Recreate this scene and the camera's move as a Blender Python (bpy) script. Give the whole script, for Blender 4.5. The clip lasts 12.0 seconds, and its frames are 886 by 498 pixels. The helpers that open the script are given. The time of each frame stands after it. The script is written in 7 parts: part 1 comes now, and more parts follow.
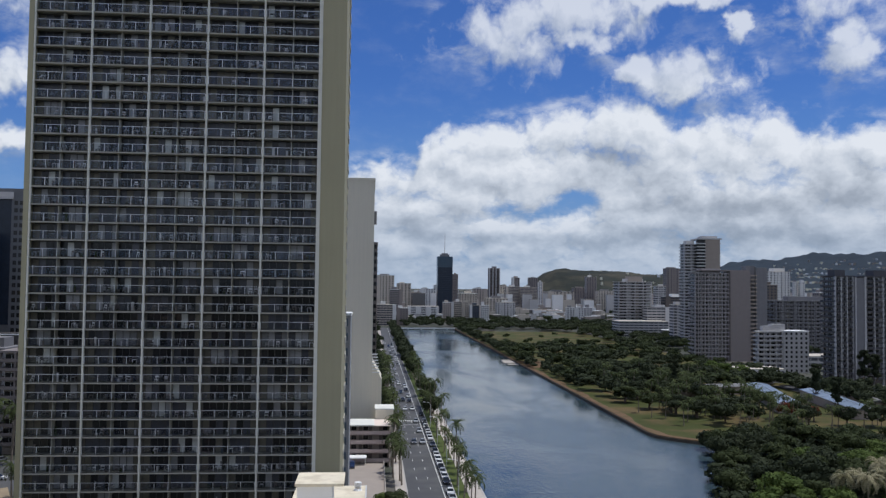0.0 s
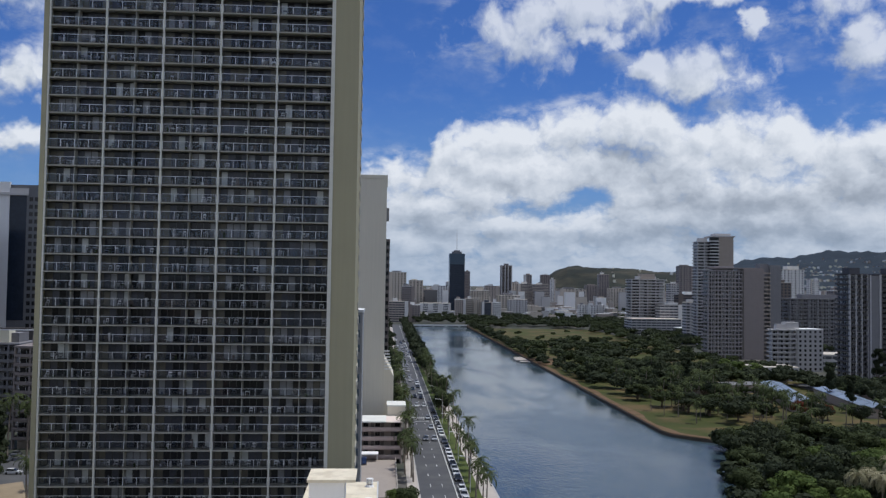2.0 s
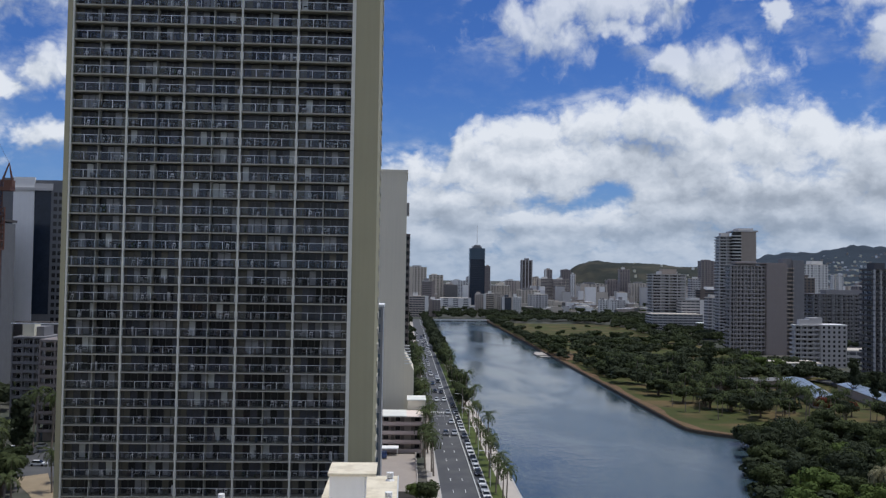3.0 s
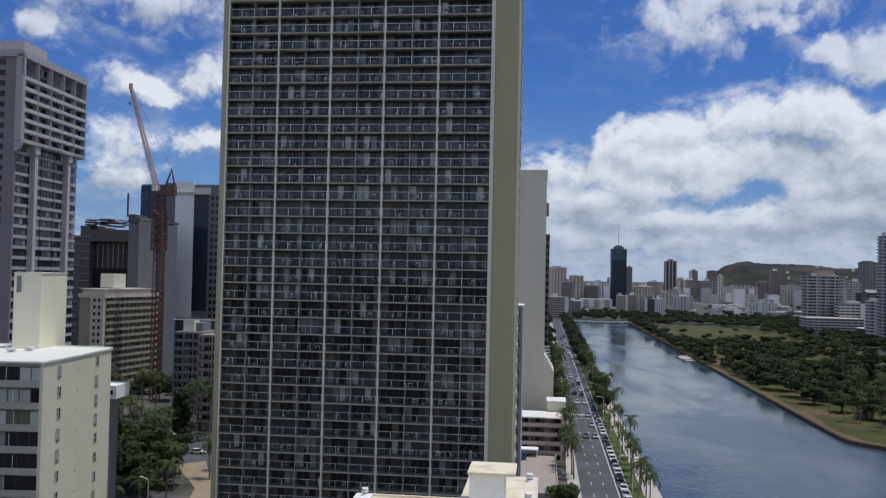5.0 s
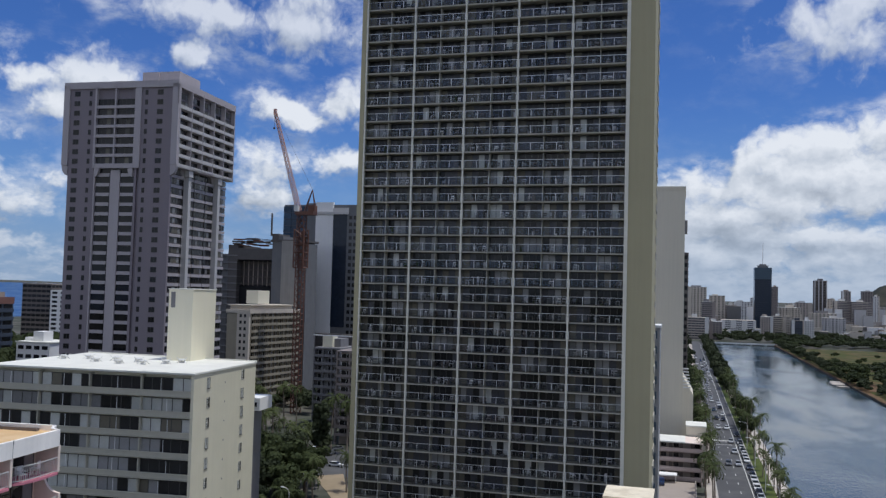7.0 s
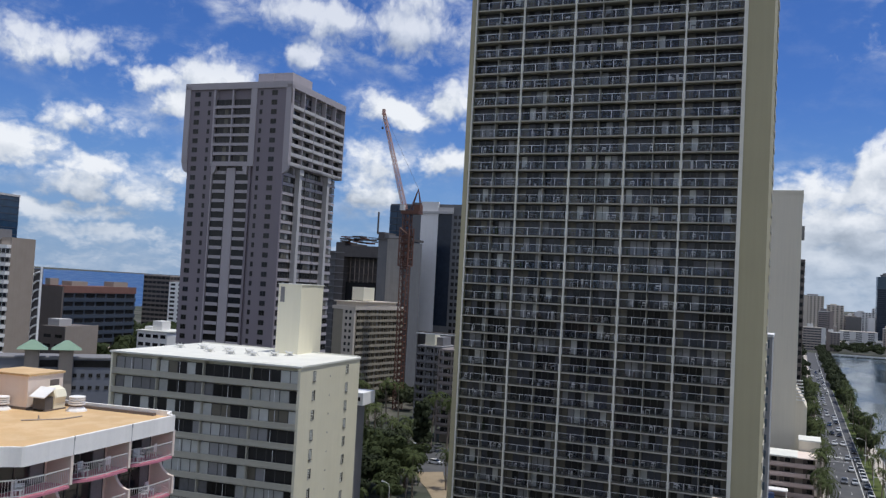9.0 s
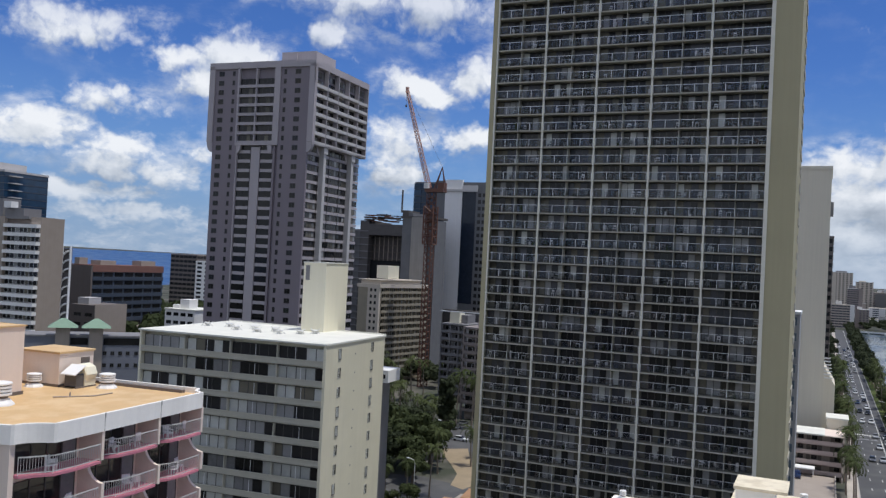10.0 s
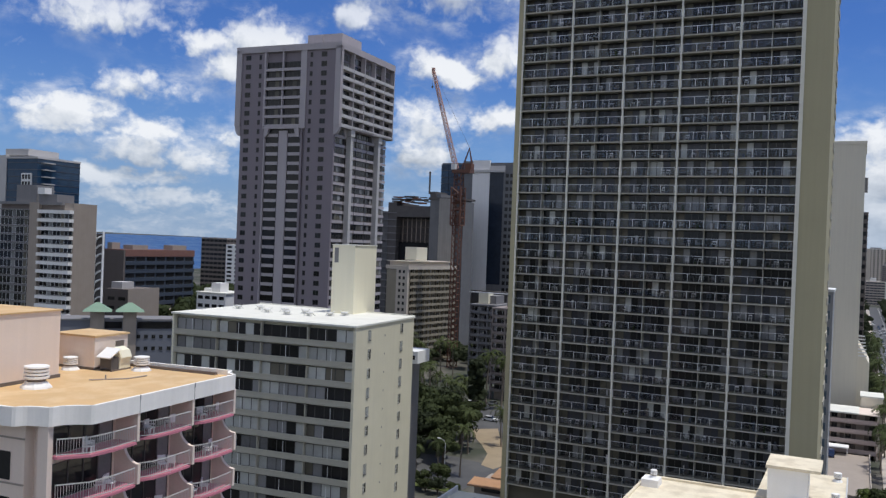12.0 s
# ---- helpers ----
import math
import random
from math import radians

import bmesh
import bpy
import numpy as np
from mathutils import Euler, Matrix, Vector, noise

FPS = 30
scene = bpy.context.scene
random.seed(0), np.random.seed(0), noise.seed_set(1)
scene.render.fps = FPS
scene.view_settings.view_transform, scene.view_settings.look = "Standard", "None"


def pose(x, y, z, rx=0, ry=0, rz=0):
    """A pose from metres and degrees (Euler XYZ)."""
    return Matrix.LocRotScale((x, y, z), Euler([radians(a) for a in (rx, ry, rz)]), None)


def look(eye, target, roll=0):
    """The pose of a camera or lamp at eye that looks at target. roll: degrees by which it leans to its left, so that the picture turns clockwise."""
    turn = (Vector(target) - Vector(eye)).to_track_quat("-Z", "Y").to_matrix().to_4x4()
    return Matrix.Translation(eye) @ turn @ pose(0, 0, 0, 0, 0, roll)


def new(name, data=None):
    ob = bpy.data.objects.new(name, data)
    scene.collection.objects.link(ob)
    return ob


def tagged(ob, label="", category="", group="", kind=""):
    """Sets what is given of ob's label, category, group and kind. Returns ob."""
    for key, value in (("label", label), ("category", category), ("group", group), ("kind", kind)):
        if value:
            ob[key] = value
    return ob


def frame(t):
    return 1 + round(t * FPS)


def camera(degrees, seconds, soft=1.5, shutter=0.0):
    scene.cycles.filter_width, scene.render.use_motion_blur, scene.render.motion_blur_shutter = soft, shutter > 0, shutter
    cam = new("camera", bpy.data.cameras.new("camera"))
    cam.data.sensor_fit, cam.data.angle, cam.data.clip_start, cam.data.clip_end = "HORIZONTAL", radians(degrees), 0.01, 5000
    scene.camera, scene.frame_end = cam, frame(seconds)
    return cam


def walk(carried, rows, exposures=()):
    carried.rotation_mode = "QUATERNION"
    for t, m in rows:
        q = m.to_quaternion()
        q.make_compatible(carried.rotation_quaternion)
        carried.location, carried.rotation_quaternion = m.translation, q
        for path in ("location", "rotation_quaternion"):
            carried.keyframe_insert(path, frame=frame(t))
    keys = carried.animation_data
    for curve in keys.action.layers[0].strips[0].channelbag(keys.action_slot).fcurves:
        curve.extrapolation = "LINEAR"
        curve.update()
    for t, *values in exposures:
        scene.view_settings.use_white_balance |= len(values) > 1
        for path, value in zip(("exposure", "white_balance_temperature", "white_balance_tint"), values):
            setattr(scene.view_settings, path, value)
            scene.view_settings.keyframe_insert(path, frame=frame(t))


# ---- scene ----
# ---- camera ----
EYE = 52.0
cam = camera(54.4, 12.0, 1.35)
# seconds, yaw, pitch, roll
TURNS = [
    (0, -4.66, 2.472, -0.672), (0.5, -4.483, 2.497, -0.779), (1, -4.211, 2.499, -0.799), (1.5, -3.965, 2.381, -0.809),
    (2, -3.858, 2.261, -0.831), (2.5, -3.649, 2.178, -0.856), (3, -2.518, 1.894, -0.895), (3.2, -1.711, 1.85, -0.91),
    (4.8, 5.576, 1.772, -1.16), (5, 6.729, 1.759, -1.163), (5.5, 9.834, 1.962, -1.19), (6, 12.438, 2.114, -1.172),
    (6.5, 13.964, 2.749, -1.289), (7, 15.557, 2.774, -1.54), (7.2, 16.289, 2.713, -1.571), (8.8, 21.795, 2.747, -2.75),
    (9, 22.4, 2.526, -3.05), (9.5, 23.468, 1.526, -3.024), (10, 24.018, 0.983, -2.874), (10.5, 24.613, 0.773, -2.721),
    (11, 25.066, 0.715, -2.661), (11.5, 25.598, 0.457, -2.514), (12, 25.889, -0.355, -2.243),
]
walk(cam, [(t, pose(0, 0, EYE, 90 + pitch, roll, yaw)) for t, yaw, pitch, roll in TURNS],
     exposures=[(0, -0.06, 6000, 10), (5, -0.08, 6000, 10), (7.2, -0.02, 6010, 10), (8.8, 0.1, 6130, 10), (12, 0.12, 6230, 10)])

# ---- sky, sun ----
SUN_TO = Vector((0.26, 0.02, 0.965)).normalized()
SKY_STRENGTH = 0.11
world = bpy.data.worlds.new("sky")
scene.world = world
world.use_nodes = True


class Tree:
    """Small helper to write node trees."""

    def __init__(self, tree):
        self.t = tree
        self.n, self.l = tree.nodes, tree.links

    def put(self, socket, value):
        if isinstance(value, bpy.types.NodeSocket):
            self.l.new(value, socket)
        elif value is not None:
            socket.default_value = value

    def math(self, op, a, b=None, c=None, clamp=False):
        nd = self.n.new("ShaderNodeMath")
        nd.operation, nd.use_clamp = op, clamp
        for i, v in enumerate((a, b, c)):
            self.put(nd.inputs[i], v)
        return nd.outputs[0]

    def mix(self, fac, a, b, blend="MIX"):
        nd = self.n.new("ShaderNodeMix")
        nd.data_type, nd.blend_type = "RGBA", blend
        self.put(nd.inputs[0], fac)
        self.put(nd.inputs[6], a if isinstance(a, bpy.types.NodeSocket) else (*a, 1))
        self.put(nd.inputs[7], b if isinstance(b, bpy.types.NodeSocket) else (*b, 1))
        return nd.outputs[2]

    def noise(self, vec, scale, detail=4, rough=0.55, distortion=0.0):
        nd = self.n.new("ShaderNodeTexNoise")
        self.put(nd.inputs["Vector"], vec)
        nd.inputs["Scale"].default_value = scale
        nd.inputs["Detail"].default_value = detail
        nd.inputs["Roughness"].default_value = rough
        nd.inputs["Distortion"].default_value = distortion
        return nd.outputs["Fac"]

    def ramp(self, v, a, b, to0=0.0, to1=1.0, smooth=True):
        nd = self.n.new("ShaderNodeMapRange")
        nd.interpolation_type = "SMOOTHSTEP" if smooth else "LINEAR"
        self.put(nd.inputs[0], v)
        for i, k in enumerate((a, b, to0, to1)):
            nd.inputs[i + 1].default_value = k
        return nd.outputs[0]

    def xyz(self, x, y, z):
        nd = self.n.new("ShaderNodeCombineXYZ")
        for i, v in enumerate((x, y, z)):
            self.put(nd.inputs[i], v)
        return nd.outputs[0]

    def split(self, v):
        nd = self.n.new("ShaderNodeSeparateXYZ")
        self.put(nd.inputs[0], v)
        return nd.outputs

    def rgb(self, v, stops):
        nd = self.n.new("ShaderNodeValToRGB")
        self.put(nd.inputs[0], v)
        el = nd.color_ramp.elements
        while len(el) < len(stops):
            el.new(0.5)
        for e, (p, c) in zip(el, stops):
            e.position, e.color = p, (*c, 1)
        return nd.outputs[0]


# cumulus masses: azimuth, elevation, half width, half height in degrees
CLOUDS_NORTH = [
    (8.9, 16.5, 3.6, 1.9),
    (12.6, 17.8, 4.9, 1.7),
    (14.1, 15.9, 2.2, 0.8),
    (20.3, 13.5, 3.6, 1.7),
    (17.4, 14.2, 1.9, 1.1),
    (19.9, 18.1, 5.2, 0.6),
    (23.6, 16.2, 0.8, 1.0),
    (28.7, 17.0, 3.4, 1.1),
    (29.9, 14.8, 1.9, 1.9),
]
CLOUDS_WEST = [
    (-26.1, 16.9, 4.9, 1.9),
    (-31.1, 17.1, 4.9, 1.3),
    (-32.6, 14.4, 1.5, 1.0),
    (-38.3, 12.2, 2.6, 1.5),
    (-26.1, 11.4, 2.1, 0.9),
    (-22.1, 12.2, 1.8, 1.4),
    (-27.6, 7.1, 2.2, 2.1),
    (-22.6, 8.3, 2.2, 0.8),
    (-45.5, 9.0, 2.6, 0.9),
    (-50.0, 7.2, 2.8, 1.6),
    (-45.4, 5.7, 3.4, 1.1),
    (-42.0, 5.4, 2.6, 1.6),
    (-47.3, 13.5, 4.1, 1.2),
    (-46.0, 3.5, 4.1, 0.8),
    (-43.6, 2.1, 4.9, 0.7),
    (-41.5, 12.1, 1.9, 0.9),
    (-39.4, 11.1, 2.2, 1.5),
]


BANK = [(-4.0, 7.4), (-0.9, 8.1), (1.0, 8.5), (2.6, 8.3), (3.4, 10.2), (6.3, 11.3), (9.0, 11.4), (12.6, 12.0), (16.7, 12.7), (18.4, 12.2), (20.0, 11.1), (22.3, 11.6), (24.4, 11.8), (26.2, 11.0), (27.4, 9.9), (30.0, 10.5), (33.0, 10.1)]
GAPS = [(13.4, 5.9, 1.7, 0.7, 0.62), (9.9, 5.0, 2.6, 0.6, 0.6), (3.0, 6.0, 1.6, 0.6, 0.3), (8.0, 1.2, 6.0, 0.8, 0.2)]
# heavy grey bellies
BELLIES = [(15.6, 8.2, 2.4, 0.9, 0.42), (21.5, 5.2, 4.0, 0.8, 0.5), (29.0, 5.6, 3.0, 1.0, 0.4), (20.8, 11.5, 2.2, 0.5, 0.35), (18.5, 6.6, 1.5, 0.7, 0.25),
           (10.5, 3.2, 9.0, 0.6, 0.28), (24.0, 3.2, 8.0, 0.7, 0.32), (2.0, 4.0, 4.0, 0.9, 0.25), (-27.0, 15.4, 5.0, 0.6, 0.25), (-45.0, 4.6, 6.0, 0.7, 0.25), (-26.5, 5.6, 2.6, 0.7, 0.25)]


def group_of(name, outputs):
    grp = bpy.data.node_groups.new(name, "ShaderNodeTree")
    for k in ("Az", "El"):
        grp.interface.new_socket(k, in_out="INPUT", socket_type="NodeSocketFloat")
    for k in outputs:
        grp.interface.new_socket(k, in_out="OUTPUT", socket_type="NodeSocketFloat")
    t = Tree(grp)
    gi, go = t.n.new("NodeGroupInput"), t.n.new("NodeGroupOutput")
    return grp, t, gi.outputs[0], gi.outputs[1], go


def blob(t, az, el, a, e, w, h, fall):
    dx = t.math("MULTIPLY", t.math("SUBTRACT", az, a), 1 / w)
    dy = t.math("MULTIPLY", t.math("SUBTRACT", el, e), 1 / h)
    return t.math("EXPONENT", t.math("MULTIPLY", t.math("MULTIPLY_ADD", dx, dx, t.math("MULTIPLY", dy, dy)), -fall))


def mass_group():
    """Large forms of the clouds: how thick, and how grey below."""
    grp, t, az, el, go = group_of("cloud_mass", ("Mass", "Belly"))
    flat = t.xyz(az, t.math("MULTIPLY", el, 1.5), 0.0)
    wx = t.math("MULTIPLY_ADD", t.noise(flat, 0.3, 4, 0.6), 5.0, -2.5)
    wy = t.math("MULTIPLY_ADD", t.noise(t.xyz(el, az, 7.0), 0.3, 4, 0.6), 3.4, -1.7)
    a2, e2 = t.math("ADD", az, wx), t.math("ADD", el, wy)
    a3 = t.math("MULTIPLY_ADD", wx, 0.4, az)
    e3 = t.math("MULTIPLY_ADD", wy, 0.55, el)
    total = None
    for a, e, w, h in CLOUDS_NORTH + CLOUDS_WEST:
        g = blob(t, a2, e2, a, e, w, h, 0.66)
        total = g if total is None else t.math("SMOOTH_MAX", total, g, 0.12)
    # the long bank over the mountains: its upper edge by azimuth (in sixteenths of a degree)
    edge = t.rgb(t.ramp(a3, -4.0, 34.0, 0.0, 1.0, False), [((a + 4) / 38, (e / 16, e / 16, e / 16)) for a, e in BANK])
    top = t.math("MULTIPLY", t.split(edge)[0], 16.0)
    depth = t.math("SUBTRACT", top, e3)
    bank = t.math("MULTIPLY", t.ramp(depth, -0.9, 1.5, 0.0, 1.0, False), t.ramp(az, -9.0, -2.0))
    for a, e, w, h, k in GAPS:
        bank = t.math("MULTIPLY_ADD", blob(t, a3, e3, a, e, w, h, 1.0), -k, bank)
    # broken low cloud; unseen cover behind and overhead is added as white fill light
    behind = t.math("MULTIPLY", t.ramp(t.math("ABSOLUTE", az), 62.0, 90.0, 0.0, 0.8), t.ramp(el, 8.0, 24.0, 1.0, 0.87))
    high = t.ramp(el, 24.0, 34.0, 0.0, 0.42)
    low = t.ramp(el, 0.5, 6.0, 0.5, 0.0)
    total = t.math("MAXIMUM", total, t.math("MAXIMUM", bank, t.math("MAXIMUM", low, t.math("MAXIMUM", behind, high))))
    belly = None
    for a, e, w, h, k in BELLIES:
        g = t.math("MULTIPLY", blob(t, a2, e2, a, e, w, h, 0.8), k)
        belly = g if belly is None else t.math("ADD", belly, g)
    t.put(go.inputs[0], total)
    t.put(go.inputs[1], belly)
    return grp


def puff_group():
    """Rounded billows at several sizes."""
    grp, t, az, el, go = group_of("cloud_puffs", ("Puff", "Relief"))
    # billows lie flatter towards the horizon
    el = t.math("MULTIPLY", t.math("LOGARITHM", t.math("MULTIPLY_ADD", t.math("MAXIMUM", el, 0.0), 0.14, 1.0), math.e), 15.0)
    bx = t.math("MULTIPLY_ADD", t.noise(t.xyz(az, el, 2.0), 0.5, 4, 0.6), 2.2, -1.1)
    by = t.math("MULTIPLY_ADD", t.noise(t.xyz(el, az, 4.0), 0.5, 4, 0.6), 1.8, -0.9)
    p = t.xyz(t.math("ADD", az, bx), t.math("MULTIPLY", t.math("ADD", el, by), 1.35), 3.0)
    vor = t.n.new("ShaderNodeTexVoronoi")
    vor.feature, vor.voronoi_dimensions = "SMOOTH_F1", "2D"
    t.put(vor.inputs["Vector"], p)
    vor.inputs["Scale"].default_value = 0.36
    vor.inputs["Detail"].default_value = 2.6
    vor.inputs["Roughness"].default_value = 0.55
    vor.inputs["Lacunarity"].default_value = 2.3
    vor.inputs["Smoothness"].default_value = 0.55
    puff = t.math("MULTIPLY_ADD", vor.outputs["Distance"], -1.0, 0.45)
    soft = t.math("SUBTRACT", t.noise(p, 0.22, 6, 0.6), 0.5)
    fine = t.math("SUBTRACT", t.noise(t.xyz(az, t.math("MULTIPLY", el, 1.6), 9.0), 0.9, 7, 0.66, 0.5), 0.5)
    v = t.math("MULTIPLY_ADD", soft, 0.9, t.math("MULTIPLY", puff, 0.5))
    t.put(go.inputs[0], t.math("MULTIPLY_ADD", fine, 0.42, v))
    smooth = t.math("SUBTRACT", t.noise(p, 0.2, 2.5, 0.45), 0.5)
    t.put(go.inputs[1], t.math("MULTIPLY_ADD", smooth, 1.25, t.math("MULTIPLY_ADD", fine, 0.05, t.math("MULTIPLY", puff, 0.34))))
    return grp


def build_sky():
    t = Tree(world.node_tree)
    t.n.clear()
    out, bg = t.n.new("ShaderNodeOutputWorld"), t.n.new("ShaderNodeBackground")
    sky = t.n.new("ShaderNodeTexSky")
    sky.sky_type, sky.sun_disc = "NISHITA", False
    sky.sun_elevation = math.asin(SUN_TO.z)
    sky.sun_rotation = math.atan2(SUN_TO.x, SUN_TO.y)
    sky.air_density, sky.dust_density, sky.ozone_density, sky.altitude = 1.0, 0.6, 2.5, 50
    way = t.n.new("ShaderNodeTexCoord").outputs["Generated"]
    x, y, z = t.split(way)
    deg = 180 / math.pi
    az = t.math("MULTIPLY", t.math("ARCTAN2", x, y), deg)
    el = t.math("MULTIPLY", t.math("ARCSINE", z), deg)

    def use(grp, shift_az, shift_el):
        nd = t.n.new("ShaderNodeGroup")
        nd.node_tree = grp
        t.put(nd.inputs[0], t.math("ADD", az, shift_az))
        t.put(nd.inputs[1], t.math("ADD", el, shift_el))
        return nd.outputs

    mass, puffs = mass_group(), puff_group()
    (m0, belly), (m1, _) = use(mass, 0.0, 0.0), use(mass, 0.6, 1.0)
    (p0, q0), (_, q1) = use(puffs, 0.0, 0.0), use(puffs, 0.5, 0.85)
    here = t.math("ADD", m0, p0)
    cover = t.math("MULTIPLY", t.ramp(here, 0.12, 0.76), t.ramp(el, 11.5, 14.5, 1.0, 0.8))
    # thin veils round the thicker cloud
    veil = t.math("MULTIPLY", t.ramp(t.noise(t.xyz(az, t.math("MULTIPLY", el, 1.8), 21.0), 0.30, 6, 0.6, 0.15), 0.44, 0.74, 0.0, 0.6), t.ramp(m0, 0.01, 0.35))
    cover = t.math("MAXIMUM", cover, veil)
    # sunlit tops, grey bellies, soft rounding of each billow
    lit = t.math("MULTIPLY_ADD", t.math("SUBTRACT", m0, m1), 0.5, 0.73)
    lit = t.math("MULTIPLY_ADD", t.math("SUBTRACT", q0, q1), 0.8, lit)
    lit = t.math("MULTIPLY_ADD", t.ramp(here, 0.75, 1.5), -0.10, lit)
    grain = t.noise(t.xyz(az, t.math("MULTIPLY", el, 1.7), 5.0), 0.22, 4, 0.5)
    lit = t.math("SUBTRACT", lit, t.math("MULTIPLY", belly, t.math("MULTIPLY_ADD", grain, 1.1, 0.35)), clamp=True)
    cloud = t.rgb(lit, [(0.0, (0.30, 0.335, 0.385)), (0.35, (0.47, 0.51, 0.57)), (0.62, (0.70, 0.735, 0.785)), (0.9, (0.97, 0.975, 0.985))])
    blue = t.mix(1.0, sky.outputs[0], (SKY_STRENGTH * 0.36, SKY_STRENGTH * 0.56, SKY_STRENGTH * 0.98), "MULTIPLY")
    blue = t.mix(t.ramp(el, 0.0, 14.0, 0.75, 0.0), blue, (0.235, 0.40, 0.66))
    col = t.mix(cover, blue, cloud)
    col = t.mix(t.ramp(el, -0.5, 6.5, 0.7, 0.0), col, (0.335, 0.44, 0.585))
    t.put(bg.inputs[0], col)
    bg.inputs[1].default_value = 0.84
    t.l.new(bg.outputs[0], out.inputs[0])


build_sky()
sun = new("sun", bpy.data.lights.new("sun", "SUN"))
sun.data.energy, sun.data.angle, sun.data.color = 2.9, radians(0.5), (1.0, 0.95, 0.86)
sun.matrix_world = look((0, 0, 300), Vector((0, 0, 300)) - SUN_TO)


# ---- materials ----
def mat(name, col, rough=0.8, var=0.12, scale=0.35, fine=6.0, bump=0.0, metal=0.0, rnd=0.0, streak=0.0, tint=None, spec=0.4):
    m = bpy.data.materials.new(name)
    m.use_nodes = True
    t = Tree(m.node_tree)
    bsdf = t.n["Principled BSDF"]
    bsdf.inputs["Roughness"].default_value = rough
    bsdf.inputs["Metallic"].default_value = metal
    bsdf.inputs["Specular IOR Level"].default_value = spec
    co = t.n.new("ShaderNodeTexCoord").outputs["Object"]
    big, small = t.noise(co, scale, 4), t.noise(co, fine, 3)
    k = t.math("MULTIPLY_ADD", t.math("SUBTRACT", big, 0.5), var * 2.2, 1.0)
    k = t.math("MULTIPLY_ADD", t.math("SUBTRACT", small, 0.5), var * 1.2, k)
    if streak:
        x, y, z = t.split(co)
        s = t.noise(t.xyz(x, y, t.math("MULTIPLY", z, 0.04)), 1.6, 4)
        k = t.math("MULTIPLY_ADD", t.math("SUBTRACT", s, 0.5), streak * 2, k)
    if rnd:
        oi = t.n.new("ShaderNodeObjectInfo").outputs["Random"]
        k = t.math("MULTIPLY_ADD", t.math("SUBTRACT", oi, 0.5), rnd * 2, k)
    c = t.mix(1.0, col, t.xyz(k, k, k), "MULTIPLY")
    if tint:
        c = t.mix(t.ramp(t.noise(co, scale * 1.7, 5), 0.42, 0.66), c, t.mix(1.0, tint, t.xyz(k, k, k), "MULTIPLY"))
    t.put(bsdf.inputs["Base Color"], c)
    if bump:
        b = t.n.new("ShaderNodeBump")
        b.inputs["Distance"].default_value = bump
        b.inputs["Strength"].default_value = 0.6
        t.put(b.inputs["Height"], small)
        t.put(bsdf.inputs["Normal"], b.outputs[0])
    return m


def window_glass(name, col, rough=0.06, rnd=0.5, wave=0.02):
    m = mat(name, col, rough=rough, var=0.5, scale=0.3, fine=1.1, rnd=rnd, spec=0.3)
    t = Tree(m.node_tree)
    co = t.n.new("ShaderNodeTexCoord").outputs["Object"]
    b = t.n.new("ShaderNodeBump")
    b.inputs["Distance"].default_value, b.inputs["Strength"].default_value = wave, 0.4
    t.put(b.inputs["Height"], t.noise(co, 0.7, 2))
    t.put(t.n["Principled BSDF"].inputs["Normal"], b.outputs[0])
    return m


def clear_glass(name, col, ior, body=0.01):
    """Sheet glass: mostly clear, mirrors the sky by its index, faintly tinted body; gloss toned blue."""
    m = bpy.data.materials.new(name)
    m.use_nodes = True
    t = Tree(m.node_tree)
    bsdf, out = t.n["Principled BSDF"], t.n["Material Output"]
    bsdf.inputs["Base Color"].default_value = (*col, 1)
    bsdf.inputs["Roughness"].default_value = 0.3
    clear = t.n.new("ShaderNodeBsdfTransparent")
    clear.inputs[0].default_value = (0.93, 0.94, 0.95, 1)
    oi = t.n.new("ShaderNodeObjectInfo").outputs["Random"]
    soft = t.n.new("ShaderNodeMixShader")
    t.put(soft.inputs[0], t.math("MULTIPLY_ADD", oi, 0.035, body))
    t.l.new(clear.outputs[0], soft.inputs[1])
    t.l.new(bsdf.outputs[0], soft.inputs[2])
    gloss = t.n.new("ShaderNodeBsdfGlossy")
    gloss.inputs["Roughness"].default_value = 0.04
    # sky blue is put into the gloss to deepen the mirrored sky
    gloss.inputs["Color"].default_value = (0.55, 0.74, 1.0, 1)
    fres = t.n.new("ShaderNodeFresnel")
    fres.inputs["IOR"].default_value = ior
    mix = t.n.new("ShaderNodeMixShader")
    t.l.new(fres.outputs[0], mix.inputs[0])
    t.l.new(soft.outputs[0], mix.inputs[1])
    t.l.new(gloss.outputs[0], mix.inputs[2])
    t.l.new(mix.outputs[0], out.inputs[0])
    return m


